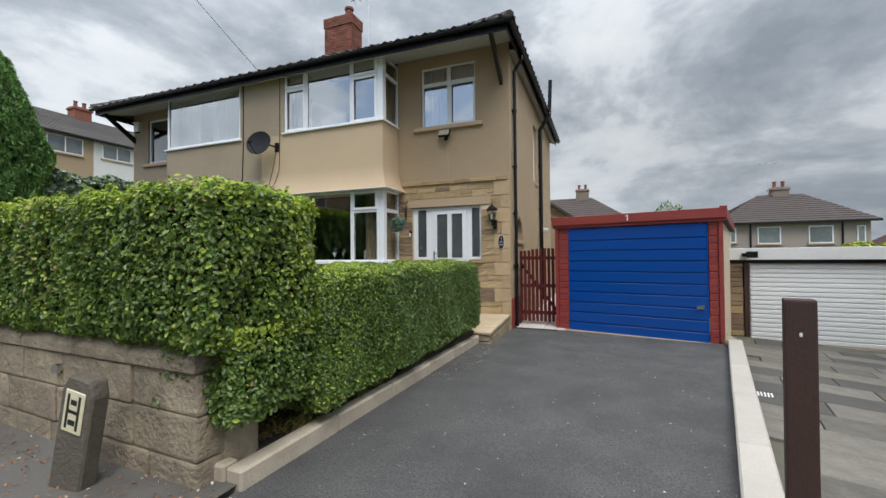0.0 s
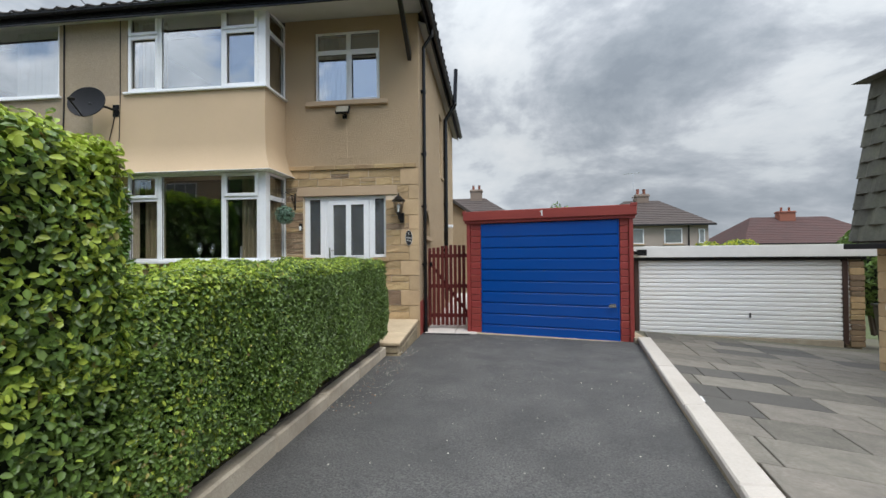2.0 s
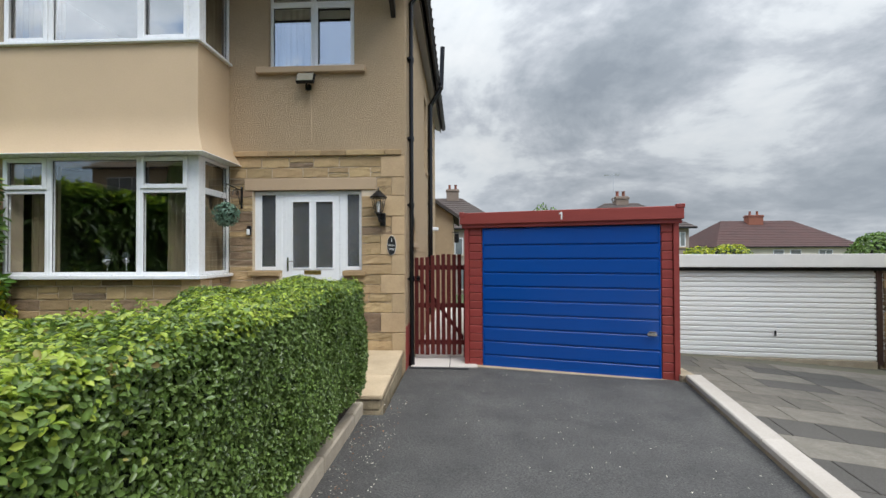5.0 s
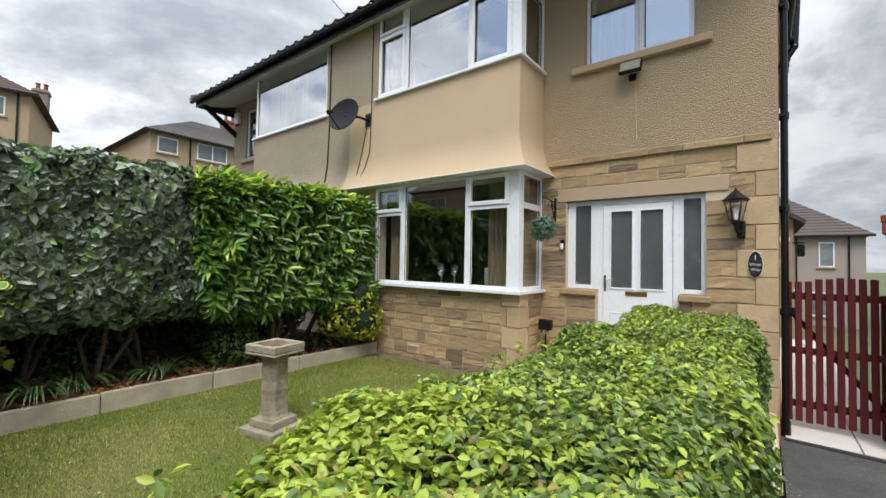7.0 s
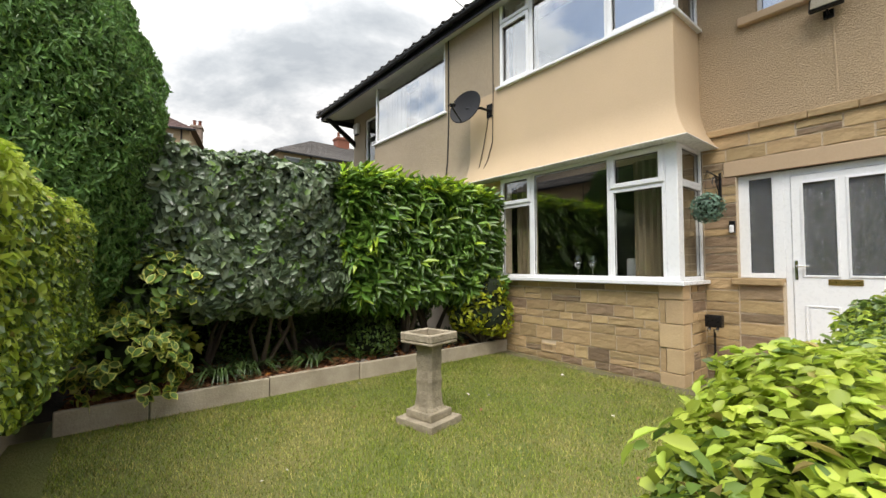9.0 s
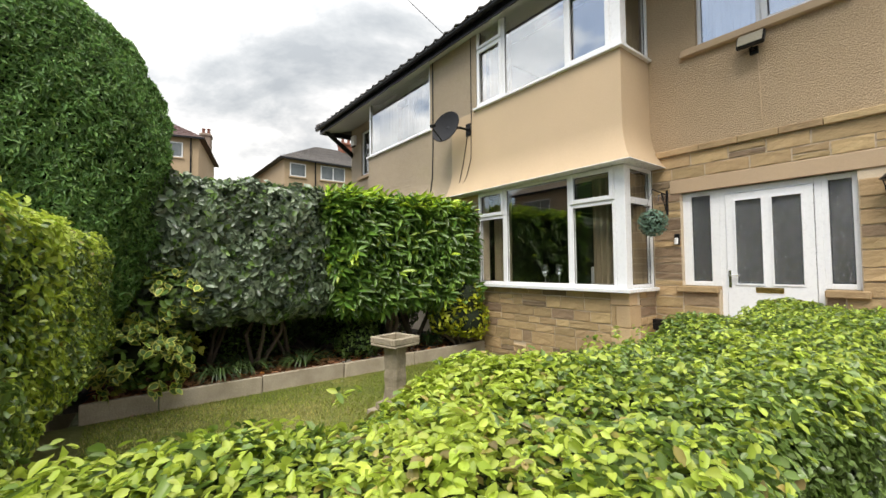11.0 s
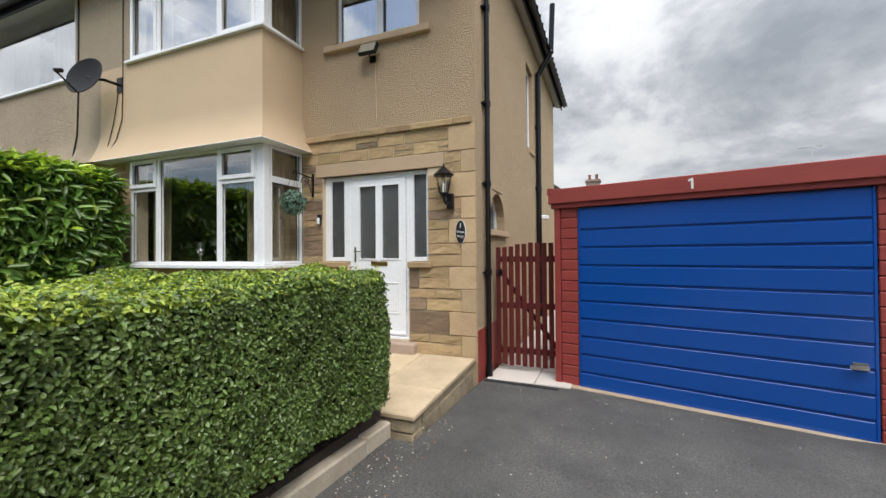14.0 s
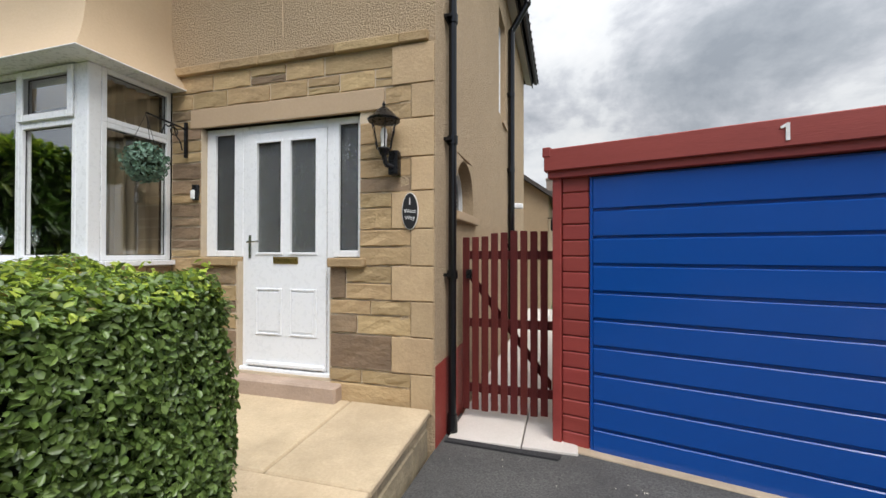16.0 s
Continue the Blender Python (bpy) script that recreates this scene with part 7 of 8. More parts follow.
def bare_soil():
    rng = random.Random(6)
    near = [(-6.86 + i * 0.26, 7.52 + rng.uniform(-0.07, 0.07)) for i in range(11)]
    bm = bmesh.new()
    prism(bm, near + [(-4.0, 7.60), (-3.72, 7.80), (-3.67, 8.40), (-4.235, 8.40), (-4.235, 7.72), (-6.86, 7.72)], "z", LAWN_Z - 0.02, LAWN_Z + 0.004)
    struct("bare_soil", bm, M["worn_soil"], "bare trodden soil along the foot of the bay", "soil")


M["worn_soil"] = material("worn_soil", (0.13, 0.105, 0.065), 0.97, tint=(0.15, 0.15, 0.05), scale=5, amount=0.9, fine=60, fine_amount=0.5, bump=0.02, bump_scale=40)
bare_soil()
# ---- the next garage and house ----
def white_garage():
    m = pose(2.9, 12.12, -0.62, 0, 0, -8)
    top = thing("double_garage", m @ Vector((2.8, 0, 0)), "flat-roofed double garage with white ribbed door", "garage")
    def g(name, x0, x1, y0, y1, z0, z1, mat, parent=top, label="", r=0.006):
        return part(name, soft_box(x0, x1, y0, y1, z0, z1, r, 1, m), mat, parent, label)
    g("side_wall", 0.0, 0.30, 0.05, 5.5, -0.5, 1.95, M["mortar"]); g("side_wall", 4.87, 5.17, 0.05, 5.5, -0.5, 1.95, M["mortar"]); g("back_wall", 0.3, 4.87, 5.3, 5.5, -0.5, 1.95, M["mortar"])
    g("fascia_board", -0.08, 5.37, -0.14, -0.09, 1.98, 2.26, M["white_paint"], label="white painted fascia")
    g("roof", -0.08, 5.37, -0.088, 5.7, 2.0, 2.2, M["roof"])
    g("head_beam", 0.0, 5.22, -0.06, 0.05, 1.90, 1.98, M["black_paint"], label="black head beam")
    rng = random.Random(14)
    for x0, x1 in ((-0.02, 0.32), (4.90, 5.20)):
        z = -0.1
        while z < 1.88:
            h = rng.uniform(0.09, 0.2)
            g("stone", x0 + rng.uniform(0, 0.02), x1 - rng.uniform(0, 0.02), -0.05 + rng.uniform(0, 0.015), 0.2, z, min(z + h - 0.008, 1.89), M["stone_dark" if rng.random() < 0.6 else "stone"], r=0.012)
            z += h
    for x0, x1 in ((0.34, 0.44), (4.78, 4.88)):
        g("door_post", x0, x1, -0.03, 0.06, -0.05, 1.9, M["brown_post"])
    g("sill", 0.45, 4.77, -0.04, 0.06, -0.5, 0.028, M["concrete_edge"], label="concrete sill")
    door = g("door", 0.45, 4.77, 0.02, 0.05, 0.03, 1.89, M["white_door"], label="white ribbed up-and-over door, closed")
    n = 17
    hh = 1.84 / n
    for i in range(n):
        g("rib", 0.46, 5.14, -0.005, 0.019, 0.04 + i * hh, 0.04 + (i + 1) * hh - 0.022, M["white_door"], door, r=0.009)
    g("door_handle", 2.9, 2.93, -0.04, -0.006, 0.5, 0.62, M["black_paint"], door, "dark handle")
    bm = bmesh.new(); box(bm, 0.28, 0.46, -0.26, -0.15, 2.06, 2.14, m); box(bm, 0.36, 0.58, -0.32, -0.28, 2.03, 2.18, m)
    f = thing("floodlight", m @ Vector((0.4, -0.2, 2.1)), "black floodlight on the white garage fascia", "floodlight")
    part("housing", bm, M["black_paint"], f)


M["white_door"] = material("white_painted_steel", (0.82, 0.82, 0.81), 0.4, tint=(0.75, 0.74, 0.72), scale=1.5, amount=0.3, fine=30, fine_amount=0.08)
white_garage()


def next_house():
    m = pose(6.02, 8.42, -0.85, 0, 0, -88)
    top = thing("stone_house", m @ Vector((3, 0, 0)), "stone house with a dark tiled mansard upper storey", "house")
    wall = part("wall", soft_box(0.0, 7.0, -0.17, 6.0, -0.4, 2.45, 0.004, 1, m), M["mortar"], top)
    rng = random.Random(17)
    lay_stones(wall, m @ Matrix.Translation((0, -0.174, 0)), 0.22, 3.2, 0.02, 2.45, [], rng, course=(0.10, 0.2), widths=(0.25, 0.6), mat="stone_brightened")
    z = 0.02
    k = 0
    while z < 2.4:
        h = rng.uniform(0.2, 0.32)
        part("quoin", soft_box(-0.02, 0.215, -0.20, 0.1, z + 0.005, z + h - 0.004, 0.008, 1, m), M["stone_dressed"], wall)
        z += h
    part("plinth", soft_box(-0.06, 6.9, -0.34, -0.18, -0.3, 0.015, 0.02, 1, m), M["wall_stone"], top, "rough stone plinth")
    part("gutter", soft_box(-0.25, 7.2, -0.52, -0.40, 2.36, 2.45, 0.02, 2, m), M["dish"], top, "grey gutter")
    bm = bmesh.new(); box(bm, -0.2, 7.2, -0.42, 0.4, 2.46, 2.5, m); part("soffit", bm, M["black_paint"], top)
    # battered tiled storey
    bm = bmesh.new()
    lo = [(-0.20, -0.42), (7.2, -0.42), (7.2, 6.3), (-0.20, 6.3)]
    hi = [(-0.12, -0.12), (7.0, -0.12), (7.0, 6.0), (-0.12, 6.0)]
    v0 = [bm.verts.new(m @ Vector((x, y, 2.505))) for x, y in lo]
    v1 = [bm.verts.new(m @ Vector((x, y, 5.15))) for x, y in hi]
    bm.faces.new(v0[::-1]); bm.faces.new(v1)
    for i in range(4):
        bm.faces.new((v0[i], v0[(i + 1) % 4], v1[(i + 1) % 4], v1[i]))
    mans = part("mansard", bm, M["moss_tile"], top, "dark mossy tile-hung storey")
    rows, cols = 10, 12
    for r in range(rows):
        z0 = 2.51 + r * 0.262
        f = r / rows
        for c in range(cols):
            x0 = -0.20 + 0.08 * f + c * 0.33 + (0.165 if r % 2 else 0) - 0.165
            x1 = x0 + 0.325
            x0 = max(x0, -0.22 + 0.08 * f)
            if x1 - x0 < 0.05 or (x0 > 0.55 and x1 < 2.5 and 3.55 < z0 < 4.75):
                continue
            y = -0.42 + 0.30 * f
            bm = bmesh.new()
            pts = []
            for i in range(5):
                q = i / 4
                pts.append((x0 + (x1 - x0) * q, 0.018 * math.sin(q * math.pi * 2)))
            lo_ = [bm.verts.new(m @ Vector((x, y - 0.045 - w, z0 - 0.02))) for x, w in pts]
            hi_ = [bm.verts.new(m @ Vector((x, y + 0.022 - w * 0.6, z0 + 0.29))) for x, w in pts]
            bk = [bm.verts.new(m @ Vector((x, y - 0.02, z0 - 0.02))) for x, w in pts]
            for i in range(4):
                bm.faces.new((lo_[i], lo_[i + 1], hi_[i + 1], hi_[i])); bm.faces.new((bk[i], bk[i + 1], lo_[i + 1], lo_[i]))
            part("tile", bm, M["moss_tile"], mans)
    win = part("window", soft_box(0.72, 2.4, -0.50, 0.2, 3.55, 4.75, 0.01, 1, m), M["upvc"], top, "white framed window")
    for a, b in ((0.80, 1.52), (1.60, 2.32)):
        part("pane", soft_box(a, b, -0.508, -0.502, 3.65, 4.65, 0.002, 1, m), M["far_glass"], win)
    bm = bmesh.new()
    v = [bm.verts.new(m @ Vector(p)) for p in ((-0.25, -0.35, 5.16), (7.2, -0.35, 5.16), (7.2, 6.2, 5.16), (-0.25, 6.2, 5.16), (2.8, 2.9, 6.6), (5.5, 2.9, 6.6))]
    for f in ((0, 1, 5, 4), (1, 2, 5), (2, 3, 4, 5), (3, 0, 4), (3, 2, 1, 0)):
        bm.faces.new([v[i] for i in f])
    part("roof", bm, M["moss_tile"], top)
    disc = thing("wall_plaque", m @ Vector((0.26, -0.03, 1.42)), "round white wall plaque with illegible dark marks", "plaque")
    bm = bmesh.new(); rod(bm, m @ Vector((0.24, -0.19, 1.42)), m @ Vector((0.24, -0.225, 1.42)), 0.11, 20); part("disc", bm, M["white_paint"], disc)
    for dx in (-0.05, 0.02):
        part("mark", soft_box(0.24 + dx, 0.24 + dx + 0.03, -0.229, -0.2255, 1.38, 1.46, 0.001, 1, m), M["dish"], disc)
    bm = bmesh.new(); turned(bm, [(0.16, 0), (0.24, 0.16), (0.26, 0.17), (0.24, 0.18), (0.20, 0.1), (0.02, 0.08)], m @ Vector((-0.1, -0.52, 0.06)), 18)
    tagged(part("planter", bm, M["black_paint"], None, "", True), "low black plastic planter bowl by the house corner", "planter")


M["moss_tile"] = material("mossy_dark_tile", (0.095, 0.094, 0.08), 0.9, tint=(0.13, 0.135, 0.095), scale=3, amount=0.8, fine=40, fine_amount=0.4, bump=0.006, random_tint=0.2, stain=0.4)
M["far_glass"] = material("far_window_glass", (0.10, 0.12, 0.13), 0.08, tint=(0.25, 0.27, 0.28), scale=0.8, amount=0.8, fine=5, fine_amount=0.2, spec=0.8)
next_house()


def bin_and_bush():
    b = thing("wheelie_bin", (8.75, 11.4, -0.75), "dark green wheeled bin beside the garage", "bin")
    m = pose(8.75, 11.4, -0.82, 0, 0, -10)
    bm = bmesh.new()
    v0 = [bm.verts.new(m @ Vector(p)) for p in ((-0.22, -0.26, 0), (0.22, -0.26, 0), (0.22, 0.26, 0), (-0.22, 0.26, 0))]
    v1 = [bm.verts.new(m @ Vector(p)) for p in ((-0.29, -0.34, 1.0), (0.29, -0.34, 1.0), (0.29, 0.34, 1.0), (-0.29, 0.34, 1.0))]
    bm.faces.new(v0[::-1]); bm.faces.new(v1)
    for i in range(4):
        bm.faces.new((v0[i], v0[(i + 1) % 4], v1[(i + 1) % 4], v1[i]))
    part("body", bevelled(bm, 0.02), M["dark_plastic"], b)
    part("lid", soft_box(-0.31, 0.31, -0.37, 0.37, 1.003, 1.06, 0.02, 2, m), M["dark_plastic"], b)
    shrub("garden_bush", "green leafy bush beyond the double garage", (10.8, 14.5, -1.0), [((10.7, 14.4, 0.9), (0.9, 0.9, 1.35)), ((12.4, 15.0, 0.9), (1.1, 1.1, 1.3))], 260, [M["dark_leaf"], M["privet"]], (0.10, 0.16), 0.5, 91, weights=[0.5, 0.5], floor=-0.8, trunk=0.06)
    shrub("golden_bush", "yellow-green bush behind the double garage", (9.5, 21, -1.5), [((9.4, 21, 0.8), (0.9, 0.9, 1.15)), ((11.0, 21.4, 0.85), (1.2, 0.9, 1.25))], 170, [M["gold_leaf"], M["privet"]], (0.10, 0.16), 0.5, 92, weights=[0.7, 0.3], floor=-1.2, trunk=0.06)
    shrub("small_tree", "thin leafy tree showing over the garage roof", (3.0, 22, -1.5), [((3.0, 22, 3.2), (0.7, 0.6, 0.75))], 60, [M["dark_leaf"], M["privet"]], (0.12, 0.2), 0.4, 93, weights=[0.6, 0.4], floor=1.5, trunk=0.06, core=0.3, bulge=0.25, category="tree")


M["dark_plastic"] = material("dark_green_plastic", (0.02, 0.03, 0.025), 0.5, scale=4, amount=0.3)
bin_and_bush()


# ---- houses further off ----
def far_house(name, label, m, w, d, z1, rise, wall_mat, roof_mat, windows=(), pipes=(), chimney=None, z0=-1.6, over=0.35, hip=None, doors=()):
    top = thing(name, m @ Vector((w / 2, 0, z0)), label, "house")
    wall = part("wall", soft_box(0, w, 0, d, z0, z1, 0.01, 1, m), wall_mat, top)
    h, g = hip or (min(d / 2, w / 2 - 0.4),) * 2
    bm = bmesh.new()
    v = [bm.verts.new(m @ Vector(p)) for p in ((-over, -over, z1), (w + over, -over, z1), (w + over, d + over, z1), (-over, d + over, z1), (h - over, d / 2, z1 + rise), (w - g + over, d / 2, z1 + rise))]
    for f in ((0, 1, 5, 4), (1, 2, 5), (2, 3, 4, 5), (3, 0, 4), (3, 2, 1, 0)):
        bm.faces.new([v[i] for i in f])
    roof = part("roof", bm, roof_mat, top)
    # tile courses as thin steps on the front slope and the two hips
    L = math.hypot(d / 2 + over, rise)
    n = int(L / 0.34)
    bm = bmesh.new()
    for i in range(n):
        f0, f1 = i / n, (i + 1) / n
        k0, k1 = f0 * (d / 2 + over), f1 * (d / 2 + over)
        e0, e1, g0, g1 = f0 * h, f1 * h, f0 * g, f1 * g
        za, zb = z1 + rise * f0 + 0.05, z1 + rise * f1 + 0.012
        q = [bm.verts.new(m @ Vector(p)) for p in ((-over + e0, -over + k0, za), (w + over - g0, -over + k0, za), (w + over - g1, -over + k1, zb), (-over + e1, -over + k1, zb), (-over + e0, -over + k0, za - 0.04), (w + over - g0, -over + k0, za - 0.04))]
        bm.faces.new((q[0], q[1], q[2], q[3])); bm.faces.new((q[4], q[5], q[1], q[0]))
        for s, xe, e0, e1 in ((-1, -over, e0, e1), (1, w + over, g0, g1)):
            q = [bm.verts.new(m @ Vector(p)) for p in ((xe - s * e0, -over + k0, za), (xe - s * e0, d + over - k0, za), (xe - s * e1, d + over - k1, zb), (xe - s * e1, -over + k1, zb))]
            bm.faces.new(q if s > 0 else q[::-1])
    part("tile_course", bm, roof_mat, roof)
    part("gutter", soft_box(-over, w + over, -over - 0.06, -over + 0.02, z1 - 0.1, z1 + 0.02, 0.01, 1, m), M["black_paint"], top)
    for u0, u1, a, b in windows:
        win = part("window", soft_box(u0, u1, -0.05, 0.05, a, b, 0.01, 1, m), M["upvc"], top)
        k = max(1, round((u1 - u0) / 0.85))
        for i in range(k):
            p0, p1 = u0 + 0.07 + i * (u1 - u0 - 0.07) / k, u0 + (i + 1) * (u1 - u0 - 0.07) / k
            part("pane", soft_box(p0, p1, -0.058, -0.052, a + 0.07, b - 0.07, 0.002, 1, m), M["far_glass"], win)
        part("sill", soft_box(u0 - 0.08, u1 + 0.08, -0.10, 0.02, a - 0.09, a - 0.003, 0.01, 1, m), M["lintel"], win)
    for u in pipes:
        bm = bmesh.new(); rod(bm, m @ Vector((u, -0.06, z0)), m @ Vector((u, -0.06, z1)), 0.045, 8); part("downpipe", bm, M["black_paint"], top)
    if chimney:
        u, v_, cw, ch, mat = chimney
        c = part("chimney", soft_box(u - cw / 2, u + cw / 2, v_ - 0.4, v_ + 0.4, z1 + min(rise * 0.4, rise + ch - 1.6), z1 + rise + ch, 0.02, 1, m), mat, roof)
        part("chimney_cap", soft_box(u - cw / 2 - 0.06, u + cw / 2 + 0.06, v_ - 0.46, v_ + 0.46, z1 + rise + ch - 0.22, z1 + rise + ch - 0.08, 0.02, 1, m), mat, roof)
        for du in (-cw * 0.25, cw * 0.25):
            bm = bmesh.new(); turned(bm, [(0.12, 0), (0.10, 0.35), (0.13, 0.37), (0.13, 0.42)], m @ Vector((u + du, v_, z1 + rise + ch)), 10); part("chimney_pot", bm, M["brick"], roof)
    return top


M["far_render"] = material("grey_buff_render", (0.36, 0.30, 0.25), 0.9, tint=(0.31, 0.26, 0.22), scale=0.6, amount=0.6, fine=20, fine_amount=0.2)
M["far_buff"] = material("buff_render", (0.42, 0.31, 0.20), 0.9, tint=(0.36, 0.27, 0.17), scale=0.6, amount=0.6, fine=20, fine_amount=0.2)
M["far_cream"] = material("cream_render", (0.62, 0.56, 0.44), 0.9, scale=0.6, amount=0.3, fine=20)
M["grey_brick"] = material("grey_chimney", (0.25, 0.19, 0.15), 0.9, scale=2, amount=0.5, fine=12, fine_amount=0.5)
M["far_roof"] = material("brown_roof_tile", (0.078, 0.058, 0.050), 0.85, tint=(0.055, 0.044, 0.040), scale=1.0, amount=0.7, fine=14, fine_amount=0.4)

far_house("semi_detached_house", "grey-rendered house with brown hipped roof beyond the garages", pose(7.1, 31, 0), 7.4, 8, 3.42, 2.15, M["far_render"], M["far_roof"], [(0.5, 0.85, 2.2, 3.15), (1.95, 3.15, 2.1, 3.17), (4.5, 5.68, 2.1, 3.15), (6.75, 7.15, 2.1, 3.1)], [1.6, 6.1], (4.4, 4.0, 0.95, 0.5, M["grey_brick"]), hip=(3.55, 2.1))
far_house("semi_detached_house", "pinkish rendered house with brown hipped roof beyond the gate", pose(-8.6, 36, 0), 11.4, 8, 3.75, 3.0, M["far_render"], M["far_roof"], [(7.2, 7.9, 1.6, 3.0), (9.4, 10.1, 1.9, 3.35), (2.6, 4.0, 1.7, 3.2), (7.6, 8.6, -1.2, 0.5), (9.0, 9.8, -1.0, 0.4)], [8.4, 10.7], (7.0, 4.0, 1.1, 0.8, M["grey_brick"]))
far_house("hipped_house", "house with a red-brown tiled roof and brick chimney", pose(25.5, 46, 0), 14.0, 9, 2.3, 3.0, M["far_cream"], M["roof_red"], [(5.5, 6.6, 0.9, 2.0), (7.2, 8.3, 0.9, 2.0), (10, 11.4, 0.9, 2.0)], [], (6.4, 4.0, 1.6, 0.6, M["brick"]), hip=(3.5, 3.5))
h1 = far_house("hillside_house", "buff-rendered house with dark roof up the hill", pose(-29, 11.0, 0, 0, 0, 90), 16, 8, 8.82, 2.3, M["far_buff"], M["roof"], [(0.35, 1.4, 7.7, 8.6), (2.42, 4.2, 7.7, 8.7), (5.2, 6.9, 7.8, 8.7), (9, 11, 7.7, 8.7)], [2.05], (6.0, 3.8, 1.0, 0.6, M["brick"]))
part("painted_wall", soft_box(4.75, 16.0, -0.03, 0.0, -1.6, 8.78, 0.005, 1, pose(-29, 11.0, 0, 0, 0, 90)), M["white_paint"], h1, "white painted half")
far_house("hillside_house", "buff-rendered house with red-brown roof up the hill", pose(-35.6, -3.0, 0, 0, 0, 75), 10, 8, 10.3, 2.6, M["far_buff"], M["roof_red"], [(7.3, 9.1, 8.95, 9.95), (2.2, 4.2, 8.9, 9.95)], [9.55], (9.85, 4.4, 0.7, -1.0, M["grey_brick"]))
far_house("street_house", "rendered house across the street", pose(4, -13, 1.8, 0, 0, 180), 13, 8, 5.6, 3.2, M["far_buff"], M["roof"], [(1, 3.6, 3.6, 5), (9.4, 12, 3.6, 5), (5, 6, 3.8, 5), (1, 3.6, 0.9, 2.4), (9.4, 12, 0.9, 2.4)], [6.5], (6.5, 4, 1.1, 0.9, M["brick"]))
far_house("street_house", "rendered house across the street", pose(-12, -13, 1.8, 0, 0, 180), 13, 8, 5.6, 3.2, M["far_buff"], M["roof"], [(1, 3.6, 3.6, 5), (9.4, 12, 3.6, 5), (5, 6, 3.8, 5), (1, 3.6, 0.9, 2.4), (9.4, 12, 0.9, 2.4)], [6.5], (6.5, 4, 1.1, 0.9, M["brick"]))
clipped_hedge("street_hedge", "clipped privet hedge across the street", (-22, -9.6, 0.2), (6, -8.9, 1.9), [(1, 1), (2, 1)], 700, 95, leaf=(0.06, 0.1))


def rear_outhouse():
    top = thing("rear_extension", (-1.9, 18, 0), "buff rendered rear extension with sloping roof edge", "extension")
    bm = bmesh.new()
    prism(bm, [(-3.2, -0.3), (-1.22, -0.3), (-1.22, 3.05), (-3.2, 4.45)], "y", 17.2, 21)
    part("wall", bm, M["render_rough"], top)
    bm = bmesh.new()
    prism(bm, [(-3.25, 4.50), (-1.0, 2.91), (-0.98, 3.02), (-3.25, 4.62)], "y", 17.0, 21.2)
    part("roof", bm, M["roof"], top)
    l = thing("wall_lantern", (-1.15, 17.15, 2.3), "small black lantern on the extension's corner", "lantern")
    part("arm", soft_box(-1.24, -1.0, 17.16, 17.19, 2.42, 2.45, 0.004), M["black_paint"], l)
    part("body", soft_box(-1.16, -1.0, 17.09, 17.25, 2.08, 2.40, 0.02), M["black_paint"], l)


rear_outhouse()


def aerials():
    for x, y, z, lab in ((10.6, 34.0, 6.8, "thin television aerial on the far chimney"), (-6.75, 11.2, 9.0, "thin television aerial beside the chimney")):
        a = thing("aerial", (x, y, z), lab, "aerial")
        bm = bmesh.new(); rod(bm, (x, y, z - 1.2), (x, y, z + 0.9), 0.02, 6); part("mast", bm, M["chrome"], a)
        bm = bmesh.new(); rod(bm, (x - 0.7, y, z + 0.75), (x + 0.5, y, z + 0.85), 0.012, 5)
        for k in range(6):
            u = -0.6 + 0.2 * k
            rod(bm, (x + u, y - 0.2, z + 0.77), (x + u, y + 0.2, z + 0.77), 0.008, 4)
        part("boom", bm, M["chrome"], a)


aerials()


def road():
    sheet("road", [(-60, -8.2), (60, -8.2), (60, -4.0), (-60, -4.0)], lambda x, y: 0.09, M["tarmac"], "grey tarmac street", "road")
    bm = bmesh.new(); box(bm, -60, 60, -4.0, -3.86, 0.0, 0.209); struct("street_kerb", bm, M["wall_stone"], "stone street kerb", "kerb")
    sheet("far_pavement", [(-60, -26), (60, -26), (60, -8.2), (-60, -8.2)], lambda x, y: 0.2, M["street"], "far footway and gardens", "pavement")


road()


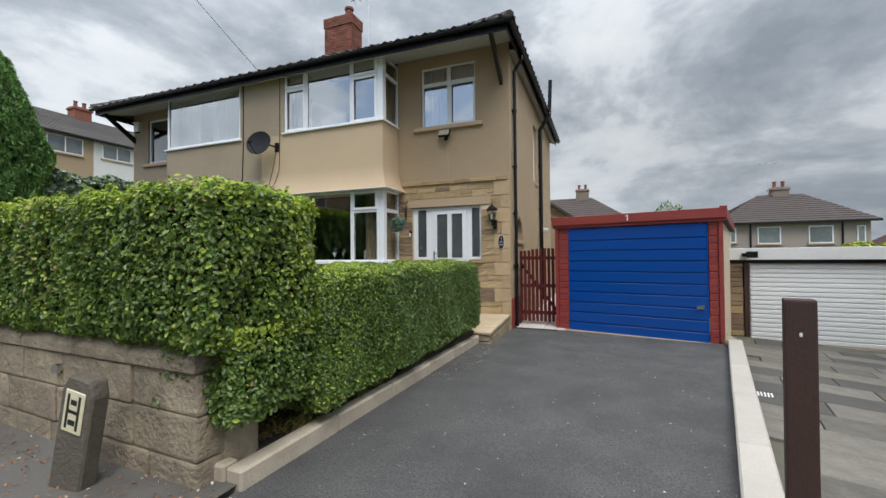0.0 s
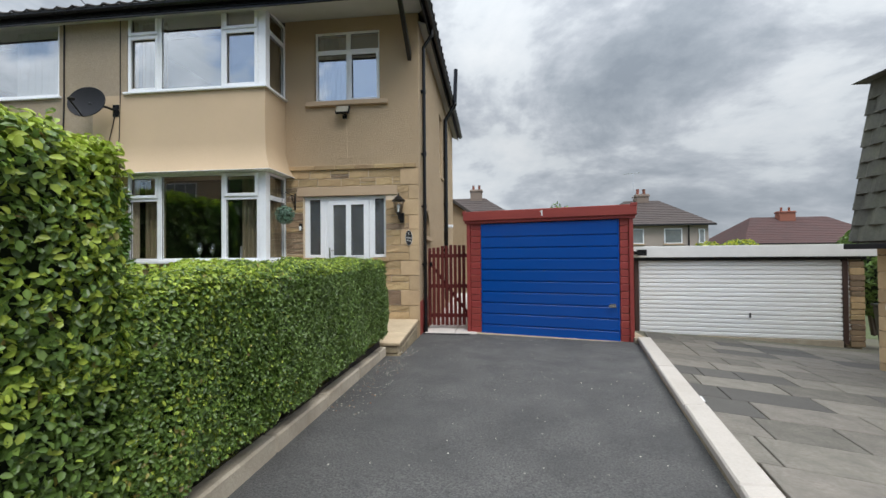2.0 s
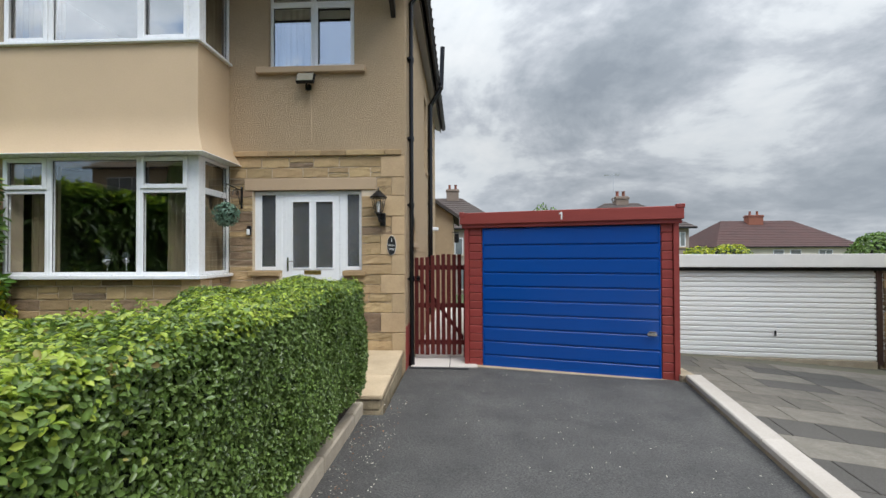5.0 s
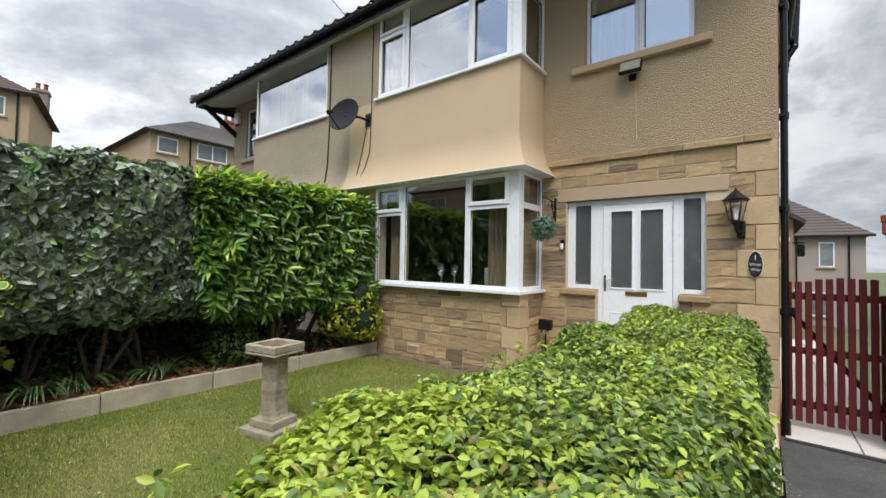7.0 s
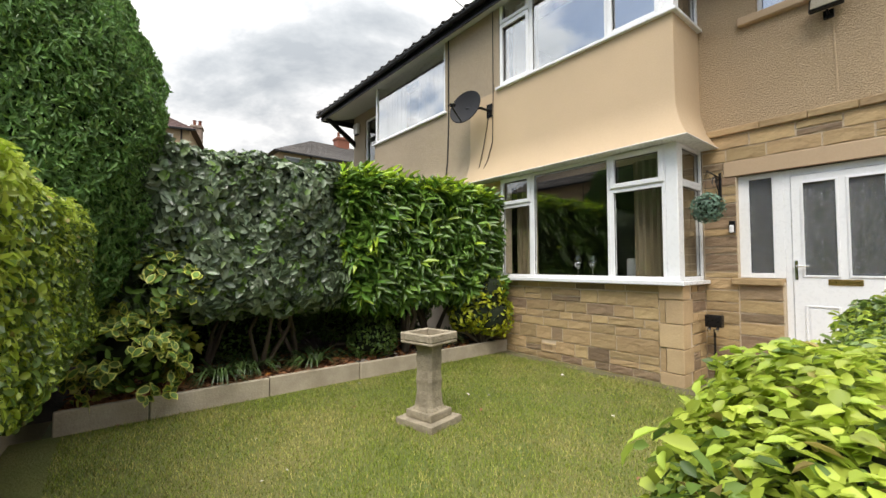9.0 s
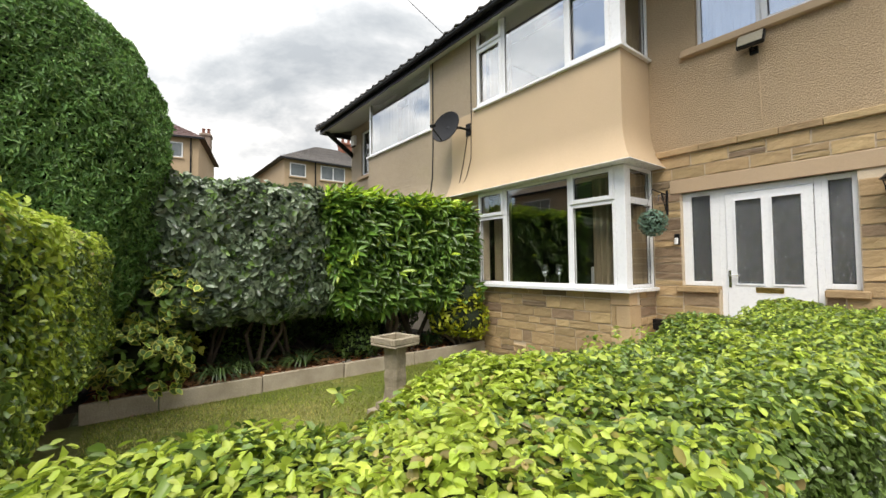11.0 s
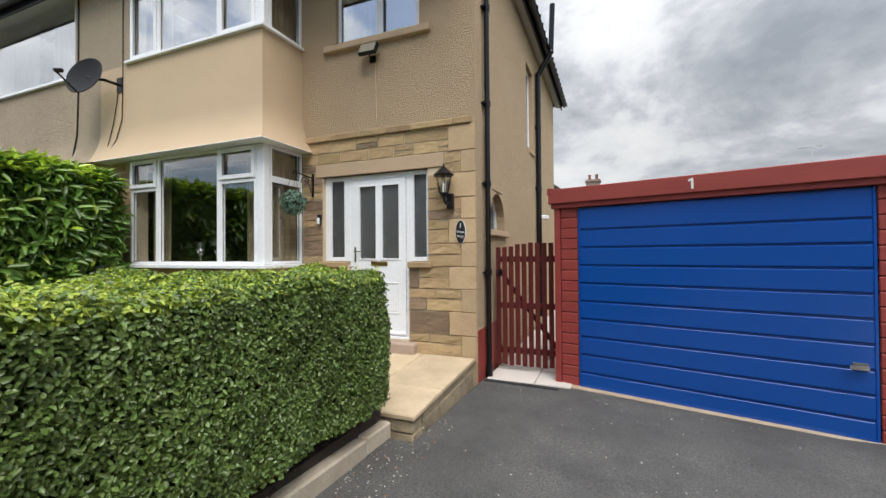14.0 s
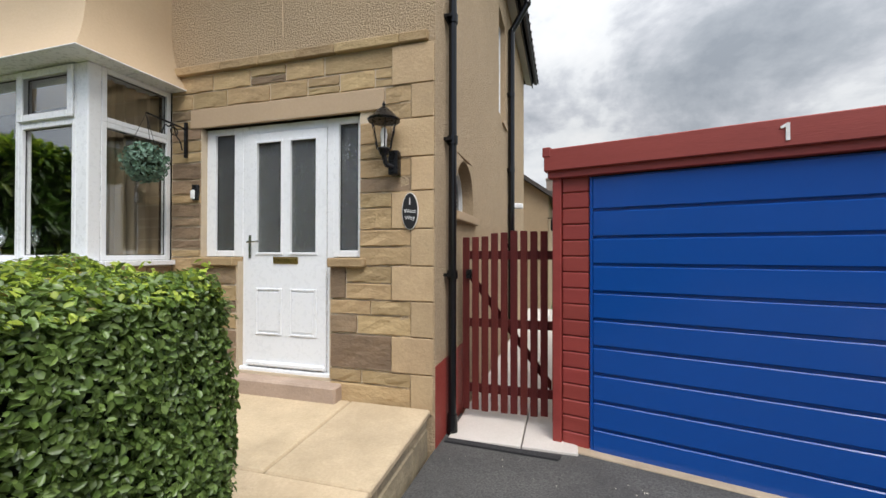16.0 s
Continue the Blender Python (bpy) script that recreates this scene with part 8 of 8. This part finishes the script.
def drain_grate():
    x, y = 1.66, 5.60
    z = paving_z(x, y) + 0.034
    top = thing("drain_grate", (x, y, z), "small square drain grate in the flagstones", "drain")
    m = Matrix.Translation((x, y, z)) @ Matrix.Rotation(radians(-13), 4, "Z")
    part("frame", soft_box(-0.10, 0.10, -0.09, 0.09, -0.03, 0.0, 0.004, 1, m), M["black_paint"], top)
    for i in range(6):
        part("bar", soft_box(-0.088 + i * 0.031, -0.070 + i * 0.031, -0.08, 0.08, 0.001, 0.007, 0.002, 1, m), M["white_paint"], top)


drain_grate()


# ---- flagstones of the next drive ----
def flagstones():
    drive = bpy.data.objects["neighbour_drive"]
    rng = random.Random(77)
    e1 = Vector((0.247, 0.969, 0.247 * -0.06 + 0.969 * -0.05)).normalized()
    e2 = Vector((0.969, -0.247, 0.969 * -0.06 - 0.247 * -0.05)).normalized()
    e3 = e2.cross(e1).normalized()
    shapes = {}
    for key, (w, l) in {"long": (0.90, 0.60), "square": (0.60, 0.60), "short": (0.45, 0.60)}.items():
        shapes[key] = (w, l, mesh_of(soft_box(0.006, w - 0.006, 0.006, l - 0.006, -0.05, 0.0, 0.005), "flagstone", None))
    cache = {}
    count = 0
    for row in range(20):
        v = 0.05 + row * 0.60
        u = 0.27 - rng.choice((0.0, 0.3, 0.45))
        while u < 8.5 and count < 290:
            key = rng.choice(("long", "long", "square", "short"))
            w, l, me = shapes[key]
            o = Vector((kerb_x(0), 0, 0)) + e1 * v + e2 * u
            mat = "flag_dark" if rng.random() < 0.26 else "flag"
            if (key, mat) not in cache:
                cache[(key, mat)] = me.copy()
                cache[(key, mat)].materials.append(M[mat])
            if o.x > kerb_x(o.y) - 0.2 and not (o.x > 5.5 and o.y < 8.5):
                ob = new("flagstone", cache[(key, mat)])
                ob.parent = drive
                z = paving_z(o.x, o.y) + 0.03 + rng.uniform(-0.0015, 0.0015)
                ob.matrix_local = Matrix(((e2.x, e1.x, e3.x, o.x), (e2.y, e1.y, e3.y, o.y), (e2.z, e1.z, e3.z, z), (0, 0, 0, 1)))
                count += 1
            u += w


M["flag_dark"] = material("dark_flagstone", (0.085, 0.078, 0.068), 0.9, scale=2, amount=0.6, fine=50, fine_amount=0.3, bump=0.004, random_tint=0.1)
flagstones()
